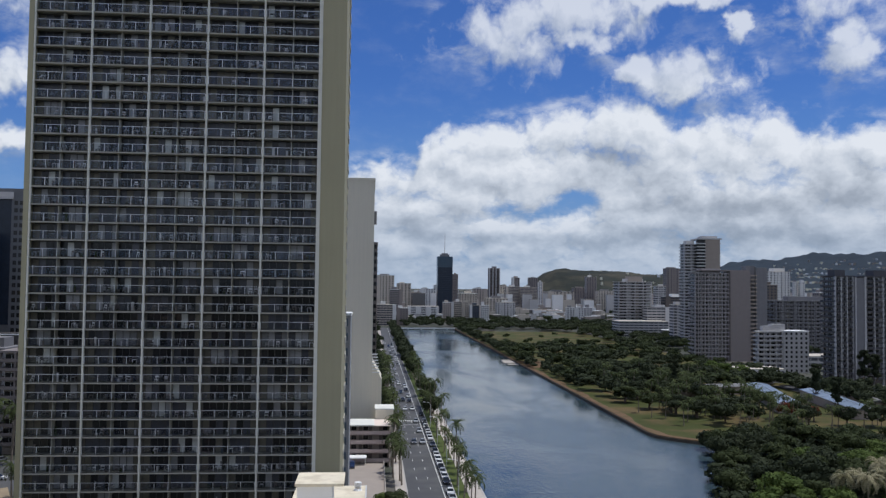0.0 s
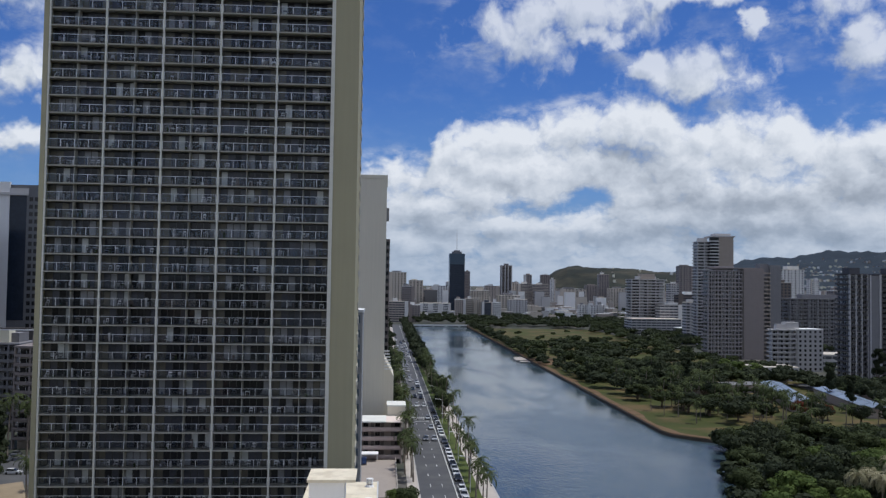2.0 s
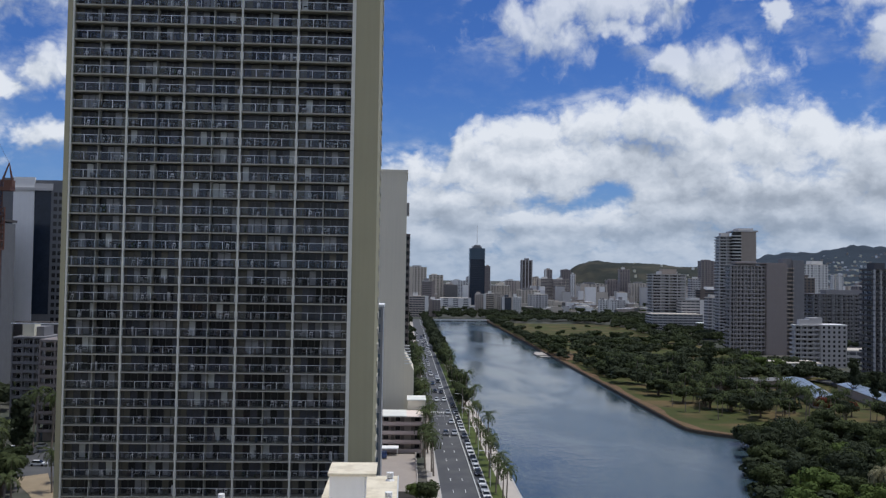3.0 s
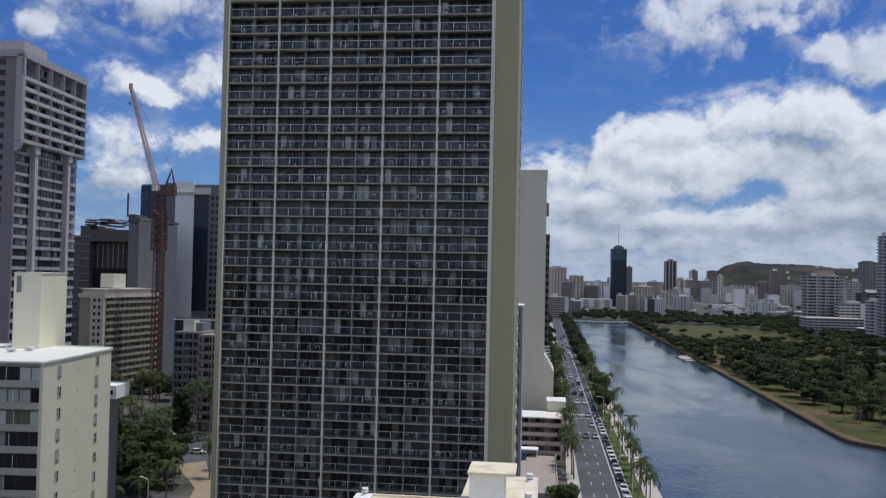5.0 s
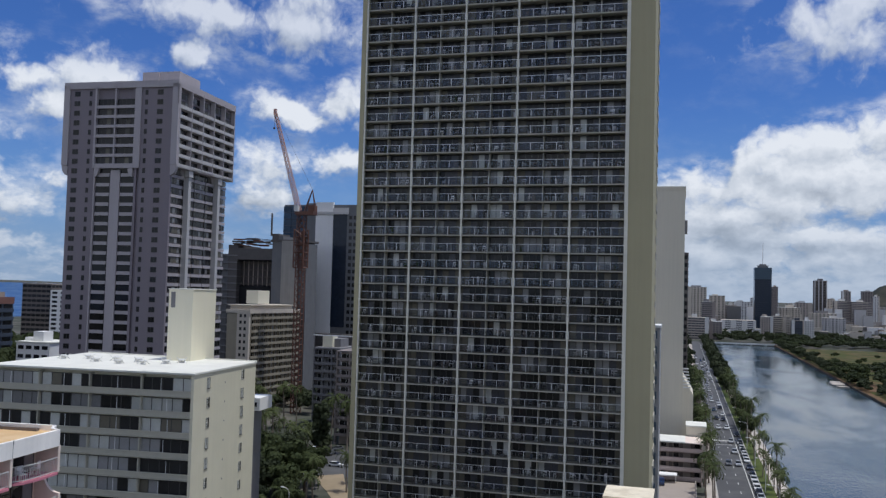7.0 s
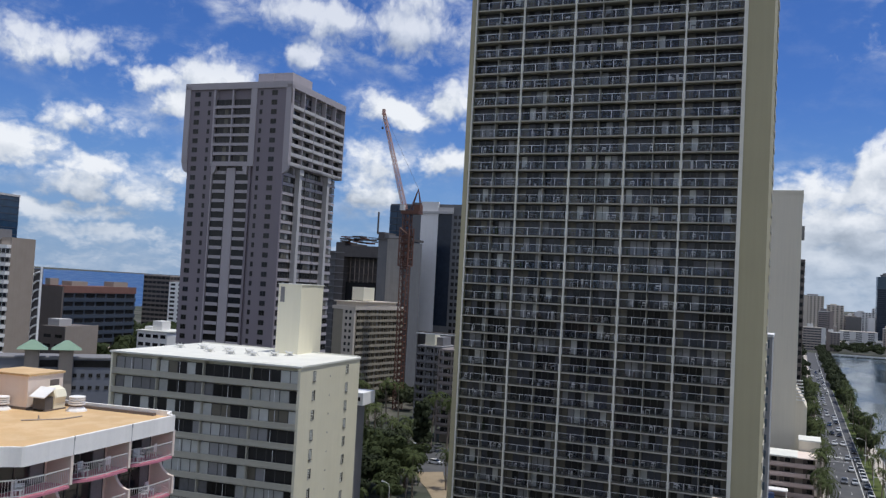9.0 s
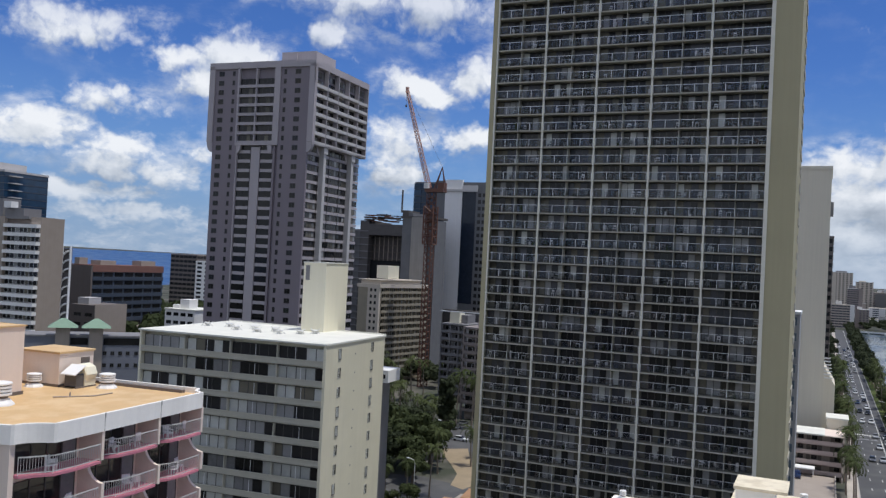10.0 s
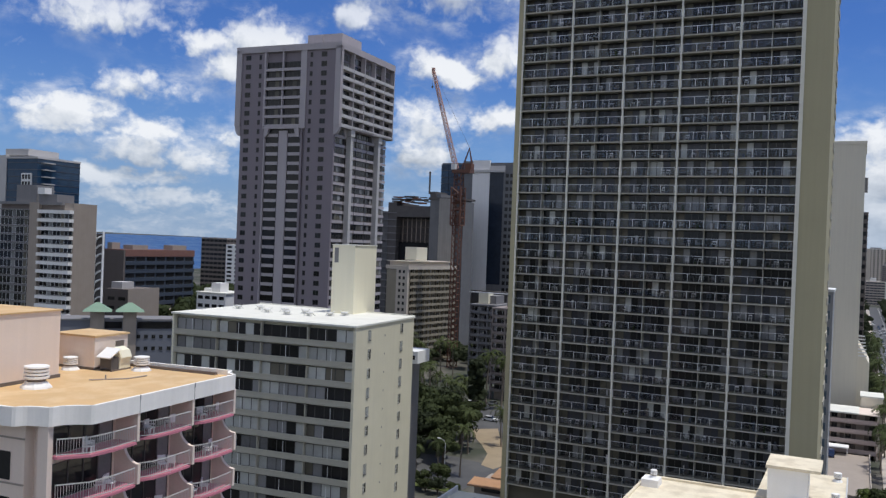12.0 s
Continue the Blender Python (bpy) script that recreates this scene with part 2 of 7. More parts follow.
def leaf(name, col, col2):
    m = bpy.data.materials.new(name)
    m.use_nodes = True
    t = Tree(m.node_tree)
    bsdf = t.n["Principled BSDF"]
    bsdf.inputs["Roughness"].default_value = 0.75
    bsdf.inputs["Specular IOR Level"].default_value = 0.12
    geo = t.n.new("ShaderNodeNewGeometry")
    oi = t.n.new("ShaderNodeObjectInfo").outputs["Random"]
    k = t.math("MULTIPLY_ADD", geo.outputs["Random Per Island"], 0.5, t.math("MULTIPLY", oi, 0.5))
    t.put(bsdf.inputs["Base Color"], t.mix(k, col, col2))
    tr = t.n.new("ShaderNodeBsdfTranslucent")
    tr.inputs[0].default_value = (*col2, 1)
    mix = t.n.new("ShaderNodeMixShader")
    mix.inputs[0].default_value = 0.25
    t.l.new(bsdf.outputs[0], mix.inputs[1])
    t.l.new(tr.outputs[0], mix.inputs[2])
    t.l.new(mix.outputs[0], t.n["Material Output"].inputs[0])
    return m


def water_mat(name, col, ripple, strength, stretch=(1, 1), rough=0.08):
    m = bpy.data.materials.new(name)
    m.use_nodes = True
    t = Tree(m.node_tree)
    bsdf = t.n["Principled BSDF"]
    bsdf.inputs["IOR"].default_value = 1.33
    co = t.n.new("ShaderNodeTexCoord").outputs["Object"]
    x, y, z = t.split(co)
    p = t.xyz(t.math("MULTIPLY", x, stretch[0]), t.math("MULTIPLY", y, stretch[1]), 0.0)
    gust = t.ramp(t.noise(p, 0.02, 4, 0.6, 0.6), 0.38, 0.66)
    t.put(bsdf.inputs["Roughness"], t.math("MULTIPLY_ADD", gust, 0.16, rough))
    t.put(bsdf.inputs["Base Color"], t.mix(gust, col, tuple(c * 1.5 for c in col)))
    b = t.n.new("ShaderNodeBump")
    b.inputs["Distance"].default_value = strength
    t.put(b.inputs["Strength"], t.math("MULTIPLY_ADD", gust, 0.5, 0.35))
    t.put(b.inputs["Height"], t.math("ADD", t.noise(p, ripple, 4, 0.6), t.math("MULTIPLY", t.noise(p, ripple * 0.25, 2), 0.7)))
    t.put(bsdf.inputs["Normal"], b.outputs[0])
    return m


M_SLAB = mat("painted_concrete_beige", (0.40, 0.38, 0.32), var=0.1, streak=0.1, scale=0.2)
M_COLUMN = mat("painted_column_cream", (0.72, 0.70, 0.61), var=0.1, streak=0.1)
M_OLIVE = mat("painted_wall_olive", (0.40, 0.365, 0.235), var=0.08, streak=0.06, scale=0.12)
M_RAIL = mat("aluminium_rail", (0.80, 0.81, 0.82), rough=0.4, metal=0.3, var=0.08)
M_FRAME = mat("dark_window_frame", (0.06, 0.058, 0.055), rough=0.5, var=0.1)
M_RAILGLASS = clear_glass("tinted_railing_glass", (0.07, 0.07, 0.075), 1.44, 0.006)
M_DOORGLASS = window_glass("dark_balcony_glass", (0.027, 0.027, 0.027))
M_CURTAIN = mat("drawn_curtain", (0.24, 0.24, 0.24), rough=0.2, var=0.15, scale=1.5, rnd=0.35, spec=0.3)
M_DIMBLIND = mat("grey_blue_blind", (0.068, 0.070, 0.080), rough=0.2, spec=0.3, var=0.2, scale=1.5, rnd=0.5)
M_TANPANEL = mat("tan_curtain_and_wall", (0.115, 0.105, 0.08), rough=0.4, var=0.2, scale=1.5, rnd=0.4)
M_PALEBLIND = mat("pale_window_blind", (0.48, 0.49, 0.46), rough=0.15, var=0.2, scale=0.9, rnd=0.2)
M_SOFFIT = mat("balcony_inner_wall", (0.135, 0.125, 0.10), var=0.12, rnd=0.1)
M_WHITEWALL = mat("offwhite_tower_wall", (0.74, 0.68, 0.55), var=0.06, streak=0.08, scale=0.08)
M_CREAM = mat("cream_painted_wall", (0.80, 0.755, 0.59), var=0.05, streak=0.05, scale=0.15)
M_ENDWALL = mat("darker_cream_wall", (0.68, 0.64, 0.49), var=0.08, streak=0.07, scale=0.2)
# pale concrete dimmed towards violet to hold the shade on the crown tower
M_CROWNDIM = mat("shade_dimmed_concrete", (0.42, 0.385, 0.40), var=0.08, streak=0.08, scale=0.15)
M_FARTAN = mat("pinkish_tan_wall", (0.42, 0.365, 0.32), var=0.1, streak=0.1)
M_BAND = mat("cream_balcony_band", (0.46, 0.44, 0.365), var=0.08, streak=0.1)
M_FASCIA = mat("bright_white_fascia", (0.88, 0.85, 0.80), var=0.07, streak=0.12)
M_ROOF = mat("white_roof_coating", (0.72, 0.71, 0.64), var=0.14, scale=0.25, bump=0.01)
M_ROOFCREAM = mat("cream_roof_coating", (0.76, 0.68, 0.52), var=0.16, scale=0.3, tint=(0.62, 0.54, 0.40), bump=0.01)
M_ORANGE = mat("ochre_roof_membrane", (0.60, 0.40, 0.20), var=0.12, scale=0.3, tint=(0.66, 0.47, 0.26), bump=0.01)
M_PINKWALL = mat("pale_pink_stucco", (0.77, 0.65, 0.56), var=0.06, streak=0.06, bump=0.01)
M_PINK = mat("pink_painted_slab", (0.55, 0.20, 0.26), var=0.12)
M_WHITE = mat("white_paint", (0.80, 0.79, 0.77), var=0.05, streak=0.05)
M_VIOLET = mat("grey_violet_concrete", (0.235, 0.205, 0.228), var=0.07, streak=0.06, scale=0.1)
M_PALECONC = mat("pale_grey_concrete", (0.50, 0.485, 0.475), var=0.08, streak=0.08, scale=0.15)
M_GLASS = window_glass("window_glass", (0.022, 0.022, 0.023))
M_GLASSBLUE = window_glass("blue_window_glass", (0.018, 0.045, 0.085), rnd=0.3)
M_DARKTOWER = window_glass("dark_curtain_wall", (0.018, 0.026, 0.042), rough=0.2, rnd=0.2)
M_STEELBLUE = mat("steel_blue_cladding", (0.052, 0.066, 0.092), rough=0.4, var=0.12)
M_BROWN = mat("brown_concrete", (0.155, 0.13, 0.115), var=0.1, streak=0.1)
# cloud shade on the towers across the canal is put into this grey
M_CLOUDSHADE = mat("cloud_shaded_balcony", (0.085, 0.083, 0.09), var=0.12, streak=0.1)
M_TAN = mat("tan_concrete", (0.34, 0.29, 0.245), var=0.1, streak=0.1)
# grey lowered to take in cloud shade on the blocks across the canal
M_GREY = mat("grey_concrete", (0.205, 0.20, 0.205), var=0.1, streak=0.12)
M_MAUVE = mat("mauve_grey_wall", (0.26, 0.225, 0.21), var=0.07, streak=0.06)
M_DARKCONC = mat("dark_site_concrete", (0.10, 0.092, 0.09), var=0.25, scale=0.4)
M_RUST = mat("rust_red_steel", (0.15, 0.068, 0.045), rough=0.6, var=0.2)
M_CRANE = mat("crane_paint", (0.50, 0.30, 0.24), rough=0.5, var=0.2)
M_GREENROOF = mat("green_tile_roof", (0.20, 0.30, 0.22), var=0.12)
M_TILE = mat("terracotta_roof_tile", (0.46, 0.27, 0.15), var=0.2, scale=0.8, rnd=0.15)
M_METAL = mat("galvanised_metal", (0.66, 0.655, 0.63), rough=0.45, metal=0.25, var=0.15)
M_ASPHALT = mat("worn_asphalt", (0.075, 0.075, 0.077), var=0.16, scale=0.08, tint=(0.10, 0.099, 0.097))
M_PAINT = mat("road_paint", (0.70, 0.70, 0.66), var=0.2, scale=1.0)
M_PAVE = mat("pale_concrete_walk", (0.46, 0.41, 0.35), var=0.12, scale=0.3)
M_KERB = mat("kerb_concrete", (0.42, 0.40, 0.37), var=0.12)
M_LAWN = mat("park_lawn", (0.062, 0.070, 0.024), var=0.35, scale=0.03, fine=1.5, tint=(0.125, 0.092, 0.045), spec=0.06)
M_VERGE = mat("green_verge_grass", (0.085, 0.105, 0.034), var=0.3, scale=0.3, fine=3.0, spec=0.06)
M_CITY = mat("city_ground", (0.06, 0.066, 0.05), var=0.5, scale=0.02, fine=0.3, tint=(0.13, 0.12, 0.105), spec=0.06)
M_DIRT = mat("dry_red_earth", (0.155, 0.098, 0.06), var=0.25, scale=0.12, fine=2.0, tint=(0.12, 0.09, 0.045), spec=0.06)
M_BANK = mat("lava_stone_bank", (0.10, 0.085, 0.07), var=0.3, scale=0.8, spec=0.06)
M_WATER = water_mat("canal_water", (0.036, 0.056, 0.068), 0.9, 0.14, (1.0, 0.5))
M_SEA = water_mat("open_sea", (0.006, 0.05, 0.15), 0.05, 0.9, rough=0.3)
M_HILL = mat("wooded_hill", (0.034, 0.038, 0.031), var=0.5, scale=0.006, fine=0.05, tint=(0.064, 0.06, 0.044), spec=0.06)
# aerial haze is mixed into the ridge's bluer colour
M_HAZERIDGE = mat("haze_tinted_ridge", (0.034, 0.044, 0.054), var=0.4, scale=0.004, fine=0.03, spec=0.06)
M_TRUNK = mat("palm_trunk", (0.22, 0.18, 0.14), var=0.2, scale=1.5)
M_BARK = mat("tree_bark", (0.12, 0.09, 0.065), var=0.25, scale=1.0)
M_LEAF = leaf("broad_leaves", (0.033, 0.044, 0.019), (0.070, 0.086, 0.034))
M_LEAFLIGHT = leaf("bright_leaves", (0.06, 0.095, 0.024), (0.125, 0.16, 0.045))
# darker greens also carry the cloud shade lying over the park
M_LEAFDARK = leaf("dark_leaves", (0.025, 0.033, 0.019), (0.050, 0.061, 0.031))
M_PALM = leaf("palm_fronds", (0.032, 0.046, 0.018), (0.105, 0.125, 0.05))
M_DRYPALM = leaf("dry_palm_fronds", (0.10, 0.10, 0.045), (0.42, 0.38, 0.24))
M_RED = leaf("red_blossom_leaves", (0.11, 0.03, 0.02), (0.16, 0.05, 0.025))
M_TYRE = mat("tyre_rubber", (0.02, 0.02, 0.02), rough=0.8)
M_CARGLASS = window_glass("car_glass", (0.015, 0.018, 0.02), rnd=0.1)
M_SOLAR = mat("solar_panel_roof", (0.22, 0.27, 0.34), rough=0.35, var=0.12)
M_DARKROOF = mat("grey_flat_roof", (0.16, 0.155, 0.15), var=0.15, scale=0.2)
CAR_PAINTS = [mat("car_paint_" + n, c, rough=0.25, var=0.04, spec=0.6) for n, c in
              (("white", (0.75, 0.75, 0.74)), ("silver", (0.42, 0.43, 0.44)), ("black", (0.02, 0.02, 0.022)), ("grey", (0.12, 0.125, 0.13)),
               ("red", (0.30, 0.03, 0.025)), ("blue", (0.03, 0.06, 0.15)))]


# ---- mesh building ----
class Shape:
    def __init__(self):
        self.v, self.f, self.m = [], [], []

    def add(self, vs, fs, mi=0):
        o = len(self.v)
        self.v += [tuple(p) for p in vs]
        self.f += [tuple(o + i for i in f) for f in fs]
        self.m += [mi] * len(fs)
        return self

    def box(self, x0, y0, z0, x1, y1, z1, mi=0):
        vs = [(x, y, z) for z in (z0, z1) for y in (y0, y1) for x in (x0, x1)]
        return self.add(vs, [(0, 2, 3, 1), (4, 5, 7, 6), (0, 1, 5, 4), (2, 6, 7, 3), (0, 4, 6, 2), (1, 3, 7, 5)], mi)

    def prism(self, pts, z0, z1, mi=0):
        n = len(pts)
        vs = [(x, y, z0) for x, y in pts] + [(x, y, z1) for x, y in pts]
        fs = [tuple(range(n))[::-1], tuple(range(n, 2 * n))]
        fs += [(i, (i + 1) % n, n + (i + 1) % n, n + i) for i in range(n)]
        return self.add(vs, fs, mi)

    def tube(self, pts, radii, n=8, mi=0, cap=True):
        rings = []
        for i, p in enumerate(pts):
            p = Vector(p)
            way = (Vector(pts[min(i + 1, len(pts) - 1)]) - Vector(pts[max(i - 1, 0)])).normalized()
            side = way.cross(Vector((0, 0, 1)) if abs(way.z) < 0.9 else Vector((1, 0, 0))).normalized()
            up = side.cross(way)
            rings.append([p + radii[i] * (math.cos(a) * side + math.sin(a) * up) for a in (2 * math.pi * k / n for k in range(n))])
        vs = [q for r in rings for q in r]
        fs = [(i * n + k, i * n + (k + 1) % n, (i + 1) * n + (k + 1) % n, (i + 1) * n + k) for i in range(len(pts) - 1) for k in range(n)]
        if cap:
            fs += [tuple(range(n))[::-1], tuple(range((len(pts) - 1) * n, len(pts) * n))]
        return self.add(vs, fs, mi)

    def quad(self, a, b, c, d, mi=0):
        return self.add([a, b, c, d], [(0, 1, 2, 3)], mi)

    def mesh(self, name, *mats):
        me = bpy.data.meshes.new(name)
        me.from_pydata(self.v, [], self.f)
        for m in mats:
            me.materials.append(m)
        if len(mats) > 1:
            me.polygons.foreach_set("material_index", self.m)
        me.update()
        return me


def place(name, me, parent=None, at=(0, 0, 0), rz=0.0, label="", scale=None):
    ob = new(name, me)
    ob.location, ob.rotation_euler = at, (0, 0, radians(rz))
    if scale:
        ob.scale = scale
    if parent is not None:
        ob.parent = parent
    return tagged(ob, label=label)


def part(name, shape, material, parent, label="", at=(0, 0, 0), rz=0.0):
    mats = material if isinstance(material, (list, tuple)) else [material]
    return place(name, shape.mesh(name, *mats), parent, at, rz, label)


def thing(name, at, rz, label, category, group=""):
    ob = new(name)
    ob.location, ob.rotation_euler, ob.empty_display_size = at, (0, 0, radians(rz)), 1.0
    return tagged(ob, label, category, group)


def structure(name, shape, material, label, at=(0, 0, 0), rz=0.0):
    mats = material if isinstance(material, (list, tuple)) else [material]
    return tagged(place(name, shape.mesh(name, *mats), None, at, rz), label=label, category=name.split("_")[0], kind="structure")


def stuff(name, shape, material, label, category, parent=None):
    mats = material if isinstance(material, (list, tuple)) else [material]
    ob = place(name, shape.mesh(name, *mats), parent)
    return tagged(ob, label=label, category=category if parent is None else "", kind="stuff")


rng = random.Random(7)


# ---- ground, water, hills ----
LEFT_BANK = 28.3
CANAL_END = 1080.0


def right_bank(y):
    if y < 205:
        return 87.0
    if y < 287:
        return 87 + (y - 205) * 0.365
    return 101.0 + max(0.0, 16 - (y - 287) * 0.9) * (0.6 + 0.4 * min(1.0, max(0.0, (300 - y) / 13)))


def rise(x, y):
    r = math.hypot(x, y)
    return 0.0 if r < 1200 else 36 * ((r - 1200) / 3700) ** 2


def build_ground():
    ys = [-4900, -3000, -1500, -700, -300, 0, 120, 200, 235, 245, 255, 265, 275, 287, 291, 295, 300, 306, 318, 360, 450, 600, 800, 1000, CANAL_END, CANAL_END + 1,
          1300, 1700, 2200, 3000, 4000, 4900]
    outer_l = [-4900, -3400, -2400, -1700, -1200, -900, -899, -500, -200, -60]
    outer_r = [150, 240, 300, 500, 900, 1500, 2400, 3400, 4900]
    s = Shape()
    grid = []
    for y in ys:
        canal = -3000 <= y <= CANAL_END
        lb, rb = LEFT_BANK, right_bank(y)
        deep = -4.0 if canal else 0.0
        row = [(x, y, -5.0 if x <= -900 else 0.0) for x in outer_l]
        row += [(lb, y, 0.0), (lb + 0.3, y, deep), (rb - 0.6, y, deep), (rb, y, 0.0)] + [(x, y, 0.0) for x in outer_r]
        grid.append([(x, y, z + rise(x, y)) for x, y, z in row])
    n = len(grid[0])
    s.v = [p for row in grid for p in row]
    edge = len(outer_l)
    for j in range(len(ys) - 1):
        for i in range(n - 1):
            s.f.append((j * n + i, j * n + i + 1, (j + 1) * n + i + 1, (j + 1) * n + i))
            park = edge + 3 <= i <= edge + 4 and 0 <= ys[j] < 1000
            s.m.append(2 if i in (edge, edge + 2) else 1 if park else 0)
    structure("ground", s, [M_CITY, M_LAWN, M_BANK], "flat city ground and parkland beside the canal")


build_ground()
structure("water_canal", Shape().box(LEFT_BANK - 0.2, -2990, -3.5, 160, CANAL_END - 1, -1.3), M_WATER, "rippled grey-blue canal water")


def build_sea():
    s = Shape()
    rings = [850, 1200, 1600, 2100, 2700, 3300, 4000, 4940]
    steps = 48
    for r in rings:
        for k in range(steps + 1):
            a = radians(-150 + 158 * k / steps)
            x, y = r * math.sin(a), r * math.cos(a)
            s.v.append((x, y, -1.2 + rise(x, y) + (0.6 if r > 2000 and k > 40 else 0)))
    for j in range(len(rings) - 1):
        for k in range(steps):
            i = j * (steps + 1) + k
            mid = radians(-150 + 158 * (k + 0.5) / steps)
            if rings[j] * math.sin(mid) > -640 and rings[j] < 2600:
                continue
            s.f.append((i, i + 1, i + steps + 2, i + steps + 1))
            s.m.append(0)
    structure("water_sea", s, M_SEA, "deep blue open sea under the horizon")


build_sea()


homes, spot = Shape(), random.Random(90)


def hill_field(name, profile, r0, r1, r2, material, rough, label, houses=0):
    """A wooded hill: skyline elevations (degrees) by azimuth, crest at r1."""
    s = Shape()
    az0, az1 = profile[0][0], profile[-1][0]
    na, nr = 170, 18
    for j in range(nr + 1):
        r = r0 + (r2 - r0) * j / nr
        k = (r - r0) / (r1 - r0) if r < r1 else 1 - (r - r1) / (r2 - r1) * 0.8
        for i in range(na + 1):
            a = az0 + (az1 - az0) * i / na
            e = np.interp(a, [p[0] for p in profile], [p[1] for p in profile])
            top = EYE + r1 * math.tan(radians(e))
            z = top * (0.5 - 0.5 * math.cos(math.pi * min(max(k, 0), 1))) ** 0.8
            x, y = r * math.sin(radians(a)), r * math.cos(radians(a))
            z += rough * noise.fractal((x / 260, y / 260, 1.7), 0.9, 2.2, 5) * (0.4 + k)
            z += rough * 0.45 * noise.fractal((x / 55, y / 55, 4.1), 0.8, 2.1, 4) * (0.3 + min(k, 1))
            s.v.append((x, y, max(z, -2) if j else -3))
    for j in range(nr):
        for i in range(na):
            q = j * (na + 1) + i
            s.f.append((q, q + 1, q + na + 2, q + na + 1))
            s.m.append(0)
    for _ in range(houses):
        i, j = spot.randrange(na // 3, na), min(spot.randrange(1, nr - 7), spot.randrange(1, nr - 5))
        x, y, z = s.v[j * (na + 1) + i]
        x, y = x + spot.uniform(-25, 25), y + spot.uniform(-40, 5)
        w, h = spot.uniform(2, 6), spot.uniform(0.8, 2.2)
        homes.box(x, y, z - 8, x + w, y + 10, z + h, spot.choice((0, 1, 1, 2, 2)))
    ob = structure(name, s, material, label)
    ob.data.polygons.foreach_set("use_smooth", [True] * len(ob.data.polygons))


hill_field("backdrop_crater_hill", [(8.2, -0.9), (9.6, -0.2), (10.4, 0.3), (11.2, 0.85), (12.1, 1.18), (13.1, 1.1), (14.6, 1.12), (16.2, 1.05), (17.8, 0.88), (19.5, 0.75), (21.5, 0.3), (23, -0.3), (26, -0.8)],
           2500, 3150, 3700, M_HILL, 7, "low green crater hill behind the city", 160)
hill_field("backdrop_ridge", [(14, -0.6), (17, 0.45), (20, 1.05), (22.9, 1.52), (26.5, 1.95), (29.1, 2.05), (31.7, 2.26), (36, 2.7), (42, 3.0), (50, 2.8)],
           2600, 4250, 4700, M_HAZERIDGE, 18, "long mountain ridge in the distance, tinted blue-green by haze", 2600)
stuff("hillside_houses", homes, (M_WHITE, M_CREAM, M_TAN), "tiny pale houses scattered over the hillside", "houses")

# ---- road along the canal ----
ROAD_L, ROAD_R = 9.6, 21.3
structure("road", Shape().box(ROAD_L, -300, -0.3, ROAD_R, 1070, 0.02), M_ASPHALT, "worn grey asphalt boulevard with three lanes")
structure("pavement", Shape().box(ROAD_R + 0.25, -300, -0.2, 24.6, 1070, 0.15), M_VERGE, "green grass verge beside the road")
structure("pavement", Shape().box(24.6, -300, -0.2, LEFT_BANK - 0.05, 1070, 0.17), M_PAVE, "pale concrete promenade along the canal")
structure("pavement", Shape().box(6.6, -300, -0.2, ROAD_L - 0.25, 1070, 0.15), M_PAVE, "concrete footpath beside the buildings")
structure("kerb", Shape().box(ROAD_R, -300, -0.2, ROAD_R + 0.25, 1070, 0.17), M_KERB, "concrete kerb on the canal side")
structure("kerb", Shape().box(ROAD_L - 0.25, -300, -0.2, ROAD_L, 1070, 0.17), M_KERB, "concrete kerb on the building side")
structure("trim_coping", Shape().box(LEFT_BANK - 0.05, -300, -1.6, LEFT_BANK + 0.4, 1070, 0.2), M_KERB, "pale stone coping of the canal wall")


def road_marks():
    s = Shape()
    s.box(18.55, 60, 0.024, 18.75, 1060, 0.03)
    for x in (12.6, 15.6):
        y = 150.0
        while y < 620:
            s.box(x - 0.07, y, 0.024, x + 0.07, y + 3, 0.03)
            y += 12
    for k in range(12):
        s.box(ROAD_L + 0.4 + k * 0.78, 333, 0.024, ROAD_L + 0.8 + k * 0.78, 336, 0.03)
    structure("trim_road_markings", s, M_PAINT, "white lane dashes, edge line and crosswalk")


road_marks()
s = Shape()
pts = [(right_bank(y) - 0.1, y) for y in [*range(288, 306, 3), *range(308, 1080, 12)]]
s.prism(pts + [(x + (3.2 + 1.1 * math.sin(y * 0.11) + 0.7 * math.sin(y * 0.37) if y < 560 else 1.6), y) for x, y in pts[::-1]], -0.3, 0.03)
structure("pavement_path", s, M_DIRT, "bare reddish earth path along the park bank")
s = Shape()
s.prism([(x - 0.45, y) for x, y in pts] + [(x + 0.35, y) for x, y in pts[::-1]], -1.7, -0.25)
structure("trim_bank_wall", s, M_BANK, "dark lava stone bank wall of the park")
s = Shape()
s.box(28, 1052, -0.5, 101, 1066, 0.5)
s.box(28, 1051.6, -0.2, 101, 1052, 1.3)
for x in (44, 60, 76, 92):
    s.box(x - 0.8, 1052, -3.5, x + 0.8, 1066, -0.5)
dock = Shape().box(92, 596, -1.2, 100, 612, -0.6).box(94, 616, -1.2, 100, 622, -0.7).box(93, 584, -1.2, 100, 590, -0.7)
structure("pavement_landing", Shape().box(101.2, 552, -0.2, 118, 606, 0.08), M_DIRT, "bare red earth landing beside the canoe dock")
structure("pavement_dock", dock, M_PAVE, "pale wooden canoe dock on the park bank")
structure("road_bridge", s, M_WHITE, "low pale concrete bridge across the canal end")


# ---- main apartment tower ----
PITCH = 2.75


